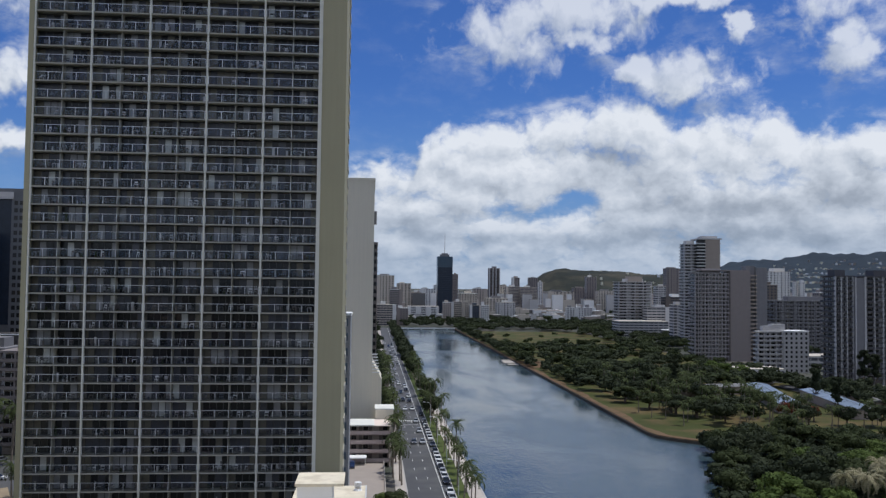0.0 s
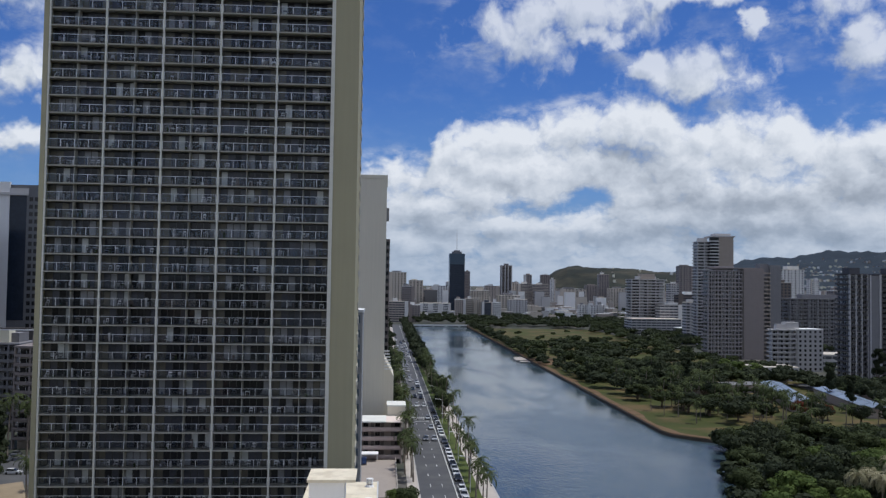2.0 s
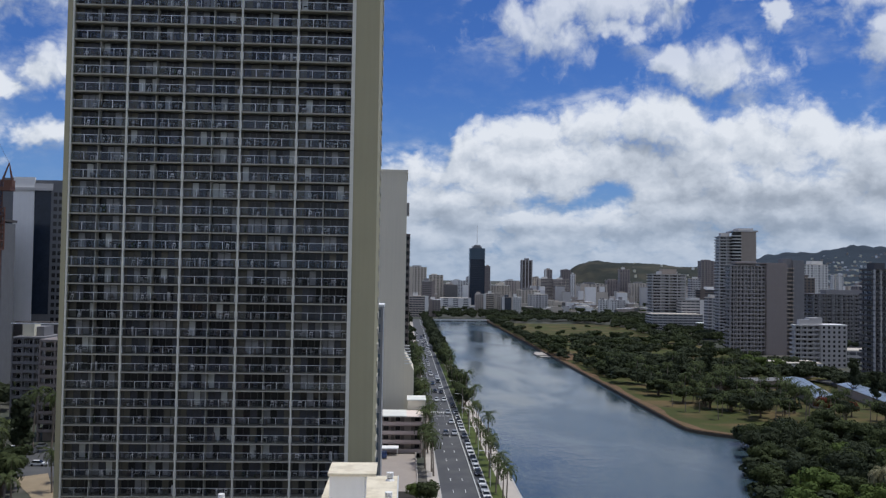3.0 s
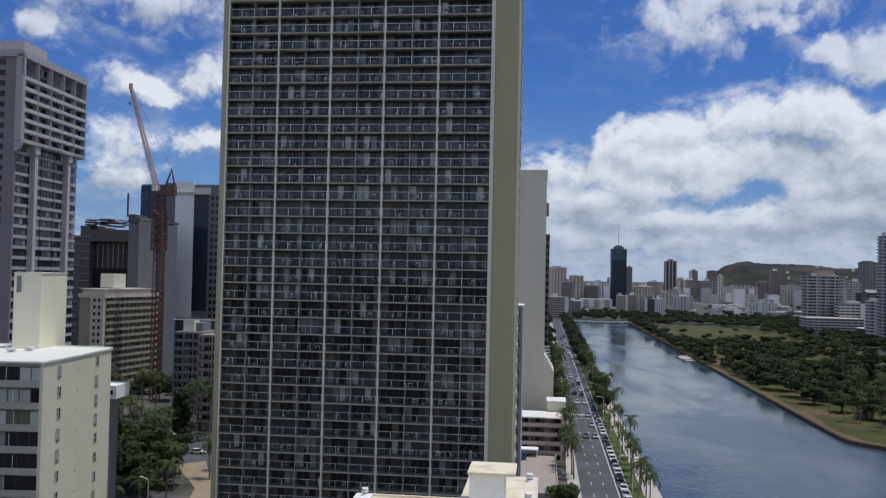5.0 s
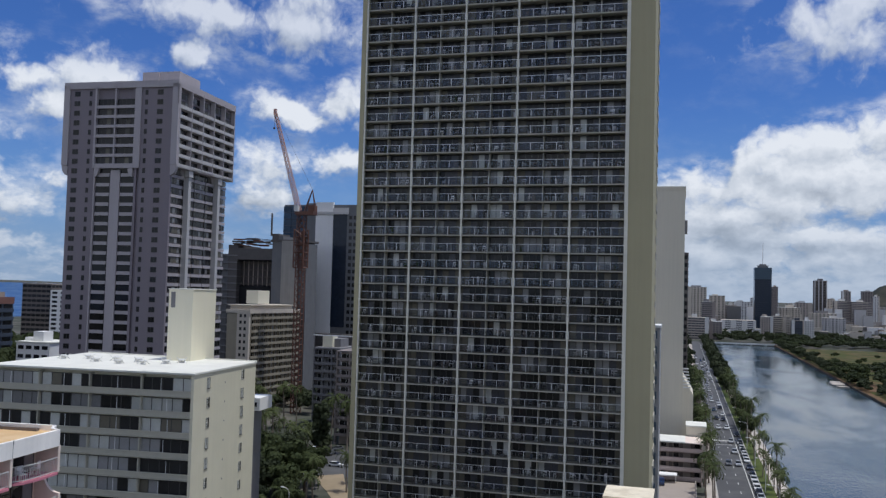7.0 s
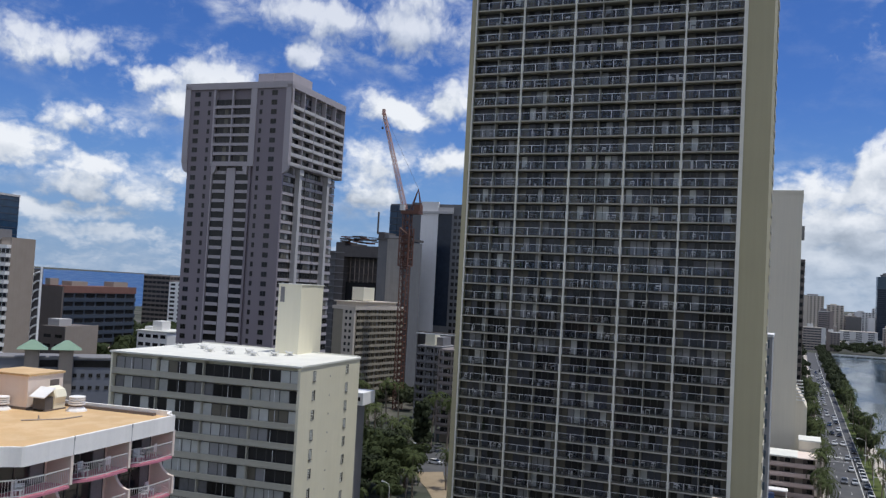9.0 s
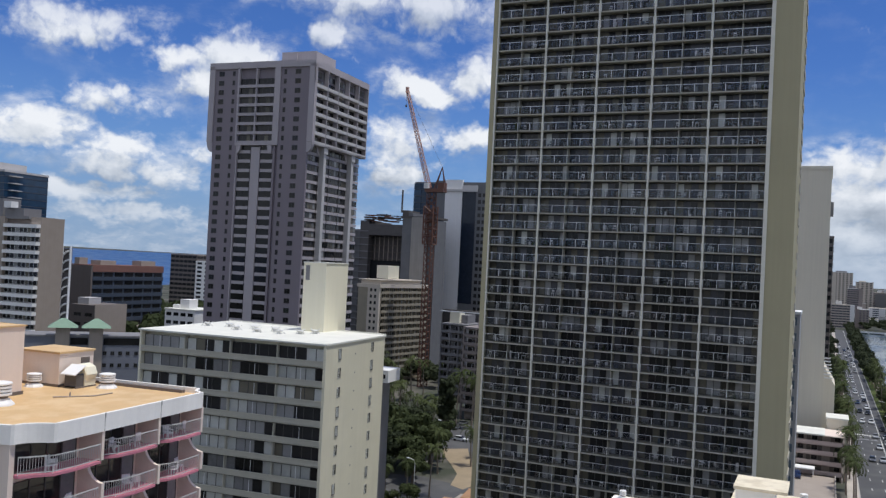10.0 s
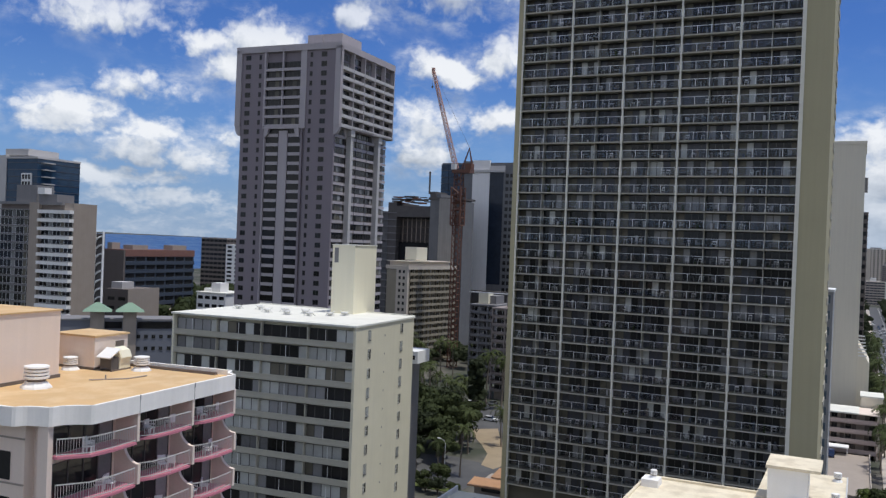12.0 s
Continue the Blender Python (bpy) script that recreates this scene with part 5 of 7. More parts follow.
# ---- pink hotel ----
def pink_hotel():
    root = thing("hotel", (-41.4, 37.7, 0), 95.0, "pale pink hotel with wavy balcony walls and an ochre roof", "building")
    zt, zr = 41.4, 41.0
    edge = [(-2.9, 24), (-2.8, 4.2), (-2.75, 3.3), (-2.2, 2.95), (-1.95, 2.3), (-1.75, 1.45), (-1.0, 1.3), (-0.45, 0.75), (0, -0.1), (14.9, -0.1), (15.1, 0.6), (15.5, 0.9), (16.4, 1.3), (16.4, 2.4), (16.2, 9.4), (16.2, 24)]
    # soften the corners of the wave
    for _ in range(1):
        out = [edge[0]]
        for (ax, ay), (bx, by) in zip(edge[:-1], edge[1:]):
            ln = math.hypot(bx - ax, by - ay)
            k = min(0.25, 0.12 / ln)
            out += [(ax + (bx - ax) * k, ay + (by - ay) * k), (bx + (ax - bx) * k, by + (ay - by) * k)]
        edge = out + [edge[-1]]
    part("roof_membrane", Shape().prism([(7 + (x - 7) * 0.985, y + 0.12 if y < 20 else y) for x, y in edge], zr - 0.4, zr), M_ORANGE, root, "ochre roof membrane")
    rim = Shape()
    for (x0, y0), (x1, y1) in zip(edge[:-1], edge[1:]):
        n = Vector((y1 - y0, x0 - x1)).normalized()
        rim.add([(x0, y0, zt - 1.15), (x1, y1, zt - 1.15), (x1, y1, zt), (x0, y0, zt),
                 (x0 - n.x * 0.22, y0 - n.y * 0.22, zt - 1.15), (x1 - n.x * 0.22, y1 - n.y * 0.22, zt - 1.15), (x1 - n.x * 0.22, y1 - n.y * 0.22, zt), (x0 - n.x * 0.22, y0 - n.y * 0.22, zt)],
                [(0, 1, 2, 3), (5, 4, 7, 6), (3, 2, 6, 7), (1, 0, 4, 5)])
    part("fascia", rim, M_FASCIA, root, "white wavy roof fascia")
    seam = Shape().box(-0.012, -0.115, zt - 1.15, 0.012, -0.09, zt + 0.01).tube([(0, -0.13, zt - 0.25), (0, -0.13, zt + 0.05)], [0.03, 0.03], 6).mesh("fascia_joint", M_GREY)
    for x in (4.15, 9.8):
        place("fascia_joint", seam, root, (x, 0, 0))
    part("skirting", Shape().box(15.6, 2.4, zr, 15.95, 24, zr + 0.22), M_BROWN, root)
    part("core_wall", Shape().box(-1.2, 1.75, 0, 15.2, 24, zr - 0.5), M_PINKWALL, root)
    part("side_wall", Shape().box(-1.9, 3.2, 0, -1.2, 24, zr - 0.5), M_PINKWALL, root)
    part("corner_pier", Shape().box(-1.75, 1.6, 0, -1.35, 2.4, zr - 0.7), M_PINKWALL, root)
    bays = ((-1.35, 3.95), (4.35, 9.6), (10.0, 14.7))
    p = 2.75
    # the fin between bays: straight edge above, hollow curve below
    prof = [(1.75, 0), (-0.2, 0), (-0.2, 1.3)] + [(-0.2 + 1.25 * math.cos(t * math.pi / 2), 2.6 - 1.3 * math.sin(t * math.pi / 2)) for t in (0.85, 0.7, 0.55, 0.4, 0.25, 0.1, 0.0)] + [(1.75, 2.6)]
    fin = Shape()
    n = len(prof)
    fin.add([(-0.12, a, b) for a, b in prof] + [(0.12, a, b) for a, b in prof], [tuple(range(n)), tuple(range(n, 2 * n))[::-1]] + [(i, n + i, n + (i + 1) % n, (i + 1) % n) for i in range(n)])
    fin_m = fin.mesh("partition_fin", M_PINKWALL)

    def bay_parts(x0, x1, bow):
        w = x1 - x0
        front = [(0, 0.9 if not bow else 1.25), (w * 0.28, 0.05), (w * 0.6, -0.15), (w, -0.1)]
        slab = Shape().prism([(0, 1.75)] + front + [(w, 1.75)], -0.16, 0.0)
        # one welded railing: two rails with slim bars between, following the slab's edge
        rail = Shape()
        cols = []
        for si, ((ax, ay), (bx, by)) in enumerate(zip(front[:-1], front[1:])):
            ln = math.hypot(bx - ax, by - ay)
            ux, uy = (bx - ax) / ln, (by - ay) / ln
            m = max(2, round(ln / 0.16))
            for i in range(m + 1):
                if i == 0 and si:
                    continue
                r = 0.03 if i in (0, m) else 0.009
                for sg in (-1, 1):
                    q = min(max(ln * i / m + sg * r, 0), ln)
                    cols.append((ax + ux * q, ay + uy * q + 0.08, -uy, ux, r > 0.02))
        zs = (0.0, 0.09, 0.15, 1.03, 1.1)
        for x, y, nx, ny, _ in cols:
            for k in (-0.015, 0.015):
                rail.v += [(x + nx * k, y + ny * k, z) for z in zs]
        for c in range(len(cols) - 1):
            a, b = c * 10, c * 10 + 10
            bar = c % 2 == 0
            for lo, hi in ((1, 2), (3, 4)) + (((2, 3),) if bar else ()) + (((0, 1),) if bar and cols[c][4] else ()):
                rail.f += [(a + lo, b + lo, b + hi, a + hi), (b + 5 + lo, a + 5 + lo, a + 5 + hi, b + 5 + hi)]
                if (lo, hi) in ((2, 3), (0, 1)):
                    rail.f += [(a + 5 + lo, a + lo, a + hi, a + 5 + hi), (b + lo, b + 5 + lo, b + 5 + hi, b + hi)]
            rail.f += [(a + 4, b + 4, b + 9, a + 9), (b + 1, a + 1, a + 6, b + 6)]
        rail.m = [0] * len(rail.f)
        glass = pane_row("balcony_door", w - 0.3, 2.2, [0, 0, 0, 1], (M_GLASS, M_CURTAIN, M_FRAME))
        return slab.mesh("balcony_slab", M_PINK), rail.mesh("balcony_rail", M_METAL), glass

    kits = [bay_parts(a, b, i == 0) for i, (a, b) in enumerate(bays)]
    lounge = chair_mesh(M_WHITE)
    deal = random.Random(4)
    for k in range(1, 15):
        z = 38.4 - p * (k - 1)
        if z < 2:
            break
        for (x0, x1), (slab, rail, glass) in zip(bays, kits):
            place("balcony_slab", slab, root, (x0, 0, z))
            place("balcony_rail", rail, root, (x0, 0, z))
            place("balcony_door", glass, root, (x0 + 0.1, 1.68, z + 0.05))
            if k < 5:
                for _ in range(2):
                    pt = root.matrix_basis @ Vector((x0 + deal.uniform(1.2, x1 - x0 - 0.8), deal.uniform(0.55, 1.1), z))
                    tagged(place("balcony_chair", lounge, None, pt, deal.uniform(0, 360)), "white plastic chair on a pink hotel balcony", "chair", "balcony chairs")
        for x in (4.15, 9.8, 14.85):
            if k > 1:
                place("partition_fin", fin_m, root, (x, 0, z))
            else:
                part("partition_fin", Shape().box(x - 0.12, -0.05, z, x + 0.12, 1.75, zt - 1.12), M_PINKWALL, root)
        if k > 0:
            part("sill_line", Shape().box(-1.98, 3.2, z + 0.9, -1.9, 10, z + 1.0), M_TAN, root)
            part("side_window", Shape().box(-1.96, 4.3, z - 1.6, -1.88, 7.5, z + 0.1), M_GLASS, root)


pink_hotel()


def on_pink(u, v, z=41.0):
    return Matrix.Translation((-41.4, 37.7, z)) @ Matrix.Rotation(radians(95), 4, "Z") @ Vector((u, v, 0))


r = thing("penthouse", on_pink(0, 0), 95.0, "pale pink rooftop machine house with an ochre top", "rooftop house")
part("wall", Shape().box(-8, 11, 0, 8.4, 20, 4.95), M_PINKWALL, r)
part("roof", Shape().box(-8.1, 10.9, 4.95, 8.5, 20.1, 5.05), M_ORANGE, r)
part("skirting", Shape().box(-8.1, 10.93, 0, 8.5, 11, 0.25), M_BROWN, r)
part("drain_pipe", Shape().tube([(2.6, 10.9, 0.4), (2.6, 10.9, 5.6)], [0.06, 0.06], 6).box(2.4, 10.75, 0.8, 2.8, 11, 1.0), M_PINKWALL, r)
r = thing("stair_house", on_pink(0, 0), 95.0, "small pink stair house with a brown door", "rooftop house")
part("wall", Shape().box(12.4, 11.4, 0, 16.1, 15.5, 2.55), M_PINKWALL, r)
part("roof", Shape().box(12.3, 11.3, 2.55, 16.2, 15.6, 2.7), M_ORANGE, r)
part("door", Shape().box(14.7, 11.32, 0.1, 15.6, 11.4, 2.1), M_BROWN, r)
part("skirting", Shape().box(12.3, 11.34, 0, 16.2, 11.4, 0.2).box(12.34, 11.4, 0, 12.4, 15.5, 0.2), M_BROWN, r)
r = thing("air_handler", on_pink(13.5, 10.4), 95.0, "cream rooftop blower unit with a dark hood", "ventilator")
part("blower", Shape().tube([(-0.1, 0, 1.0), (0.0, 0, 1.0), (1.05, 0, 1.0), (1.3, 0, 1.0)], [0.72, 0.8, 0.8, 0.6], 8).box(-0.1, -0.62, 0.12, 1.1, 0.62, 0.7), M_CREAM, r, "cream octagonal blower body")
hood = Shape().add([(-1.25, -0.7, 1.1), (-0.1, -0.7, 1.75), (-0.1, 0.7, 1.75), (-1.25, 0.7, 1.1), (-1.25, -0.7, 1.02), (-0.1, -0.7, 1.67), (-0.1, 0.7, 1.67), (-1.25, 0.7, 1.02)],
                   [(0, 1, 2, 3), (7, 6, 5, 4), (0, 4, 5, 1), (1, 5, 6, 2), (2, 6, 7, 3), (3, 7, 4, 0)])
part("hood", hood, M_WHITE, r, "slanting white rain hood")
part("intake", Shape().box(-0.95, -0.55, 0.12, -0.12, 0.55, 1.05), M_DARKCONC, r, "dark air intake")
part("stand", Shape().box(-1.0, -0.65, 0, 1.2, -0.5, 0.12).box(-1.0, 0.5, 0, 1.2, 0.65, 0.12), M_BROWN, r)
vm = vent_mesh()
for u, v, k in ((14.3, 8.4, 1.0), (4.4, 9.0, 1.35), (11.6, 13.0, 0.9)):
    tagged(place("roof_vent", vm, None, on_pink(u, v), 0, scale=(k, k, k * 0.8)), "white turbine roof vent on the ochre roof", "vent", "ochre roof vents")
s = Shape().tube([on_pink(8.5, 8.2, 41.06), on_pink(10.5, 6.4, 41.06), on_pink(12.3, 6.2, 41.06)], [0.05, 0.05, 0.05], 6)
s.tube([on_pink(9.5, 7.6, 41.0), on_pink(9.5, 7.6, 41.35)], [0.07, 0.05], 6)
tagged(part("roof_pipe", s, M_TAN, None), "thin brown drain pipe lying on the ochre roof", "pipe")


# ---- towers and blocks to the west ----
def old_hotel():
    M_OLDTAN = mat("weathered_tan_concrete", (0.30, 0.265, 0.20), var=0.12, streak=0.15)
    root = thing("hotel", (-171.6, 320.5, 0), -9, "weathered tan hotel slab with rows of small balconies", "building")
    part("wall", Shape().box(-11.4, 0.4, 0, -0.8, 36, 40.5), M_OLDTAN, root)
    part("roof", Shape().box(-11.8, 0, 40.5, 0.5, 36.4, 42.0), M_FARCREAM, root)
    part("roof_band", Shape().box(-11.2, 2, 42.0, -1, 32, 43.6).box(-11.9, 1.0, 43.6, 0, 33, 44.0), M_FARCREAM, root)
    part("roof_house", Shape().box(-8.5, 9, 44.4, -2.5, 17, 50.0), M_CREAM, root, "cream rooftop box")
    part("stair_wall", Shape().box(-6.0, 0, 0, 0.05, 1.2, 40.5), M_FARCREAM, root)
    bal = Shape().box(0, 0, 0, 1.2, 34.5, 0.18).box(1.05, 0, 0.18, 1.2, 34.5, 1.05).mesh("balcony", M_OLDTAN)
    pane = pane_row("ribbon_window", 34.0, 2.2, [0, 1, 1, 0, 1, 2, 1, 0, 1, 1, 0, 1], (M_GLASS, M_TANPANEL, M_CURTAIN, M_OLDTAN), 0.06, 0.4)
    div = Shape().box(0, -0.1, 0, 1.1, 0.1, 40.5).mesh("divider", M_OLDTAN)
    sq = small_window(1.0, 1.1)
    for k in range(15):
        z = 0.5 + 2.68 * k
        place("balcony", bal, root, (-0.8, 1.5, z))
        place("ribbon_window", pane, root, (-0.72, 1.5, z + 0.15), 90)
        place("window", sq, root, (-4.6, 0.0, z + 1.0))
        place("window", sq, root, (-2.4, 0.0, z + 1.0))
    for i in range(13):
        place("divider", div, root, (-0.8, 1.5 + i * 2.85, 0))


old_hotel()


M_PALECORE = mat("pale_block_wall", (0.29, 0.275, 0.255), var=0.15, streak=0.2)
M_SITEGREY = mat("raw_site_concrete", (0.155, 0.158, 0.165), var=0.15, streak=0.15)


def building_site():
    root = thing("unfinished_tower", (-205.8, 362.2, -2.6), 0, "dark unfinished concrete tower on a building site", "building")
    root.scale = (1.05, 1.05, 1.05)
    part("frame_wall", Shape().box(0, 0, 0, 4.5, 22, 70), M_DARKCONC, root)
    part("frame_wall", Shape().box(-9, 2, 0, 0, 22, 66), M_SITEGREY, root)
    part("frame_wall", Shape().box(4.5, 5, 0, 22, 22, 66), M_DARKCONC, root)
    part("lintel", Shape().box(4.5, 0, 63.5, 22, 5, 68.5), M_DARKCONC, root)
    slab = Shape().box(-9, 0.6, 0, 0, 8, 0.4).box(0, -0.4, 0, 4.5, 8, 0.4).mesh("floor_slab", M_GREY)
    for k in range(1, 22):
        place("floor_slab", slab, root, (0, 0, 3.1 * k))
    inner = Shape().box(4.5, 3.2, 0, 22, 5, 0.35).mesh("floor_slab", M_BROWN)
    for k in range(17, 21):
        place("floor_slab", inner, root, (0, 0, 3.1 * k))
    for i in range(7):
        part("prop", Shape().box(6 + i * 2.3, 3.4, 52, 6.25 + i * 2.3, 3.7, 63), M_TAN, root)
    part("netting", Shape().box(4.5, 2.9, 0, 22, 3.1, 52), mat("black_netting", (0.012, 0.012, 0.014), rough=0.9), root)
    part("core_wall", Shape().box(22, -1, 0, 27, 14, 74), M_SITEGREY, root)
    part("core_wall", Shape().box(27, -2, 0, 33.5, 12, 72), M_PALECORE, root, "pale concrete lift core")
    part("core_wall", Shape().box(34.0, 1, 0, 37.6, 12, 71), M_SITEGREY, root)
    part("formwork", Shape().box(21.5, -1.6, 71.5, 37.8, 13, 72.4).box(22, -1.4, 72.4, 25, 10, 75), M_DARKCONC, root)
    q = random.Random(8)
    for _ in range(26):
        x, z = q.uniform(0, 24), q.uniform(69.5, 72.5)
        part("scaffold_beam", Shape().box(x, q.uniform(-0.6, 3), z, x + q.uniform(1.5, 6), q.uniform(3.2, 6), z + q.uniform(0.2, 0.7)), M_DARKCONC if q.random() < 0.6 else M_RUST, root)
    part("hoist_rail", Shape().box(21.0, -1.2, 74, 21.6, -0.6, 84), M_DARKCONC, root)


building_site()


def tower_crane():
    root = thing("tower_crane", (-153.9, 330, 0), 0, "rust-red luffing tower crane with a raised pale jib", "crane")

    def lattice(a, b, w0, w1, cells, r):
        a, b = Vector(a), Vector(b)
        way = (b - a).normalized()
        side = way.cross(Vector((0, 1, 0))).normalized()
        up = side.cross(way)
        s = Shape()
        pts = []
        for i in range(cells + 1):
            c = a.lerp(b, i / cells)
            w = w0 + (w1 - w0) * i / cells
            pts.append([c + side * sx * w + up * sy * w for sx, sy in ((-1, -1), (1, -1), (1, 1), (-1, 1))])
        for i in range(cells):
            for k in range(4):
                s.tube([pts[i][k], pts[i + 1][k]], [r, r], 4)
                s.tube([pts[i][k], pts[i + 1][(k + 1) % 4]], [r * 0.6, r * 0.6], 4)
                s.tube([pts[i][k], pts[i][(k + 1) % 4]], [r * 0.6, r * 0.6], 4)
        return s

    tagged(part("mast", lattice((0, 0, 0), (0, 0, 82), 1.5, 1.5, 32, 0.24), M_RUST, root, "rust-red lattice mast"), "rust-red lattice mast", kind="stuff")
    tagged(part("climbing_cage", lattice((0, 0, 60), (0, 0, 76), 2.2, 2.2, 5, 0.35), M_RUST, root), "rust-red climbing cage", kind="stuff")
    part("slew_deck", Shape().box(-2.4, -2, 82, 6.0, 2, 83.4).box(3.2, -1.4, 83.4, 6.2, 1.4, 86), M_RUST, root)
    part("cab", Shape().box(-2.6, -2.6, 83.4, -0.8, -0.8, 85.8), M_METAL, root)
    tagged(part("jib", lattice((-1.5, 0, 84), (-13.9, 0, 125.5), 0.85, 0.5, 26, 0.15), M_CRANE, root, "pale red lattice jib"), "pale red lattice jib", kind="stuff")
    part("tip", Shape().box(-14.6, -0.5, 124.8, -13.4, 0.5, 127.2), M_CRANE, root)
    s = Shape()
    for a, b in (((1.2, -0.8, 83.4), (4.4, 0, 92.6)), ((1.2, 0.8, 83.4), (4.4, 0, 92.6)), ((5.8, 0, 83.4), (4.4, 0, 92.6)), ((4.4, 0, 92.6), (6.0, 0, 86))):
        s.tube([a, b], [0.2, 0.2], 5)
    part("a_frame", s, M_RUST, root)
    part("luffing_rope", Shape().tube([(4.4, 0, 92.6), (-12.9, 0, 124)], [0.05, 0.05], 4), M_DARKCONC, root)
    part("hook", Shape().tube([(-14.2, 0, 124.8), (-14.2, 0, 119.5)], [0.06, 0.06], 4).box(-14.5, -0.3, 118.6, -13.9, 0.3, 119.5), M_DARKCONC, root)


tower_crane()


def panel_tower():
    root = thing("glass_tower", (-191.1, 388.5, -2.6), 0, "new tower with blue glass and tall pale concrete panels", "tower")
    root.scale = (1.05, 1.05, 1.05)
    part("core", Shape().box(0.3, 0.4, 0, 37.4, 26, 90.5), M_SITEGREY, root)
    part("pale_panel", Shape().box(16.6, -0.3, 0, 25.3, 1, 91.6), M_WHITE, root, "tall pale concrete panel")
    part("grey_panel", Shape().box(12.0, 0, 0, 16.6, 1, 91.2), M_SITEGREY, root)
    part("dark_glazing", Shape().box(25.3, 0.1, 34, 32.3, 1, 87), M_DARKTOWER, root)
    part("top_beam", Shape().box(25.3, -0.4, 87, 33, 1.2, 89.0).box(14, -0.9, 86.0, 33, -0.4, 87.2), M_PALECONC, root)
    part("side_panel", Shape().box(32.3, -0.2, 0, 37.6, 1, 89.5), M_SITEGREY, root)
    bar = Shape().box(0, -0.1, 0, 12, 0.35, 0.3).mesh("spandrel", M_STEELBLUE)
    pane = Shape().box(0.1, 0.05, 0.3, 3.9, 0.38, 3.0).mesh("glass_panel", M_GLASSBLUE)
    for k in range(14, 29):
        place("spandrel", bar, root, (0, 0, 3.1 * k))
        for i in range(3):
            place("glass_panel", pane, root, (i * 4, 0, 3.1 * k))
    small = small_window(1.4, 1.6)
    for k in range(2, 28):
        for x in (33.4, 35.6):
            place("window", small, root, (x, -0.2, 3.1 * k))
    part("entrance_wing", Shape().box(20, -4, 0, 38, 0, 31), M_DARKCONC, root)


panel_tower()


def white_low_wing(name, at, w, d, h, label, bits=()):
    root = thing(name, at, 3, label, "building")
    part("wall", Shape().box(0, 0, 0, w, d, h), M_WHITE, root)
    part("roof", Shape().box(-0.3, -0.3, h, w + 0.3, d + 0.3, h + 0.4), M_ROOF, root)
    for b in bits:
        part("roof_box", Shape().box(*b), M_WHITE, root)
    row = pane_row("ribbon_window", w - 0.4, 1.4, [0] * max(2, round(w / 3)), (M_GLASS, M_WHITE), 0.08, 0.45)
    for k in range(int(h // 3)):
        place("ribbon_window", row, root, (0.2, -0.06, 3 * k + 1.1))
    return root


def striped_hotel():
    root = thing("hotel", (-225.6, 194, 0), 3, "grey-beige hotel tower with white balcony bands", "tower")
    part("end_wall", Shape().box(-4, 1.4, 0, 0, 11, 60.2), M_TAN, root, "blank tan end wall")
    part("core", Shape().box(-32, 1.4, 0, -4, 11, 59.5), M_BROWN, root)
    part("roof", Shape().box(-32, 0.5, 59.5, -4, 11, 60.4).box(-16, 2, 60.4, -8, 9, 63.0).box(-26, 2, 60.4, -17, 9, 66.0), M_GREY, root)
    part("roof_shed", Shape().box(-14.6, 0.2, 63, -11.6, 3, 65), M_WHITE, root)
    band = Shape().box(-13.9, -0.3, 0, 0.02, 1.4, 1.1).mesh("balcony", M_WHITE)
    rowm = pane_row("ribbon_window", 13.4, 1.6, [0, 0, 1, 0, 0, 2, 0, 0], (M_GLASS, M_CURTAIN, M_TANPANEL, M_RAIL))
    dark = pane_row("ribbon_window", 14, 2.2, [0, 0, 0, 1, 0, 0, 2, 0], (M_GLASS, M_CURTAIN, M_TANPANEL, M_RAIL))
    part("pier", Shape().box(-18, 0.2, 0, -13.9, 1.6, 60.2), M_TAN, root)
    ledge = Shape().box(-32, 0.2, 0, -18, 1.5, 0.35).mesh("ledge", M_GREY)
    for k in range(0, 21):
        z = 58.0 - 2.75 * k
        place("balcony", band, root, (0, 0, z - 1.2))
        place("ribbon_window", rowm, root, (-13.8, 1.3, z - 2.7))
        place("ribbon_window", dark, root, (-32, 1.3, z - 2.5))
        place("ledge", ledge, root, (0, 0, z - 0.3))


striped_hotel()


def arc_screen():
    root = thing("parking_tower", (-312.4, 282, 0), 3, "white screen of stacked arches beside the hotel", "building")
    part("core", Shape().box(0, 1, 0, 5.0, 1.6, 50.5), M_DARKCONC, root)
    part("post", Shape().box(0, 0, 0, 0.4, 1, 51.5), M_WHITE, root)
    part("post", Shape().box(4.9, 0, 0, 5.3, 1, 51.5), M_WHITE, root)
    arc = Shape()
    pts = [(0.4 + 4.5 * (1 - math.cos(t)), 0.4, 3.9 * math.sin(t)) for t in [math.pi / 2 * i / 8 for i in range(9)]]
    arc.tube(pts, [0.42] * 9, 6)
    arc = arc.mesh("arch", M_WHITE)
    for k in range(12):
        place("arch", arc, root, (0, 0, 3.9 * k + 2.5))


arc_screen()


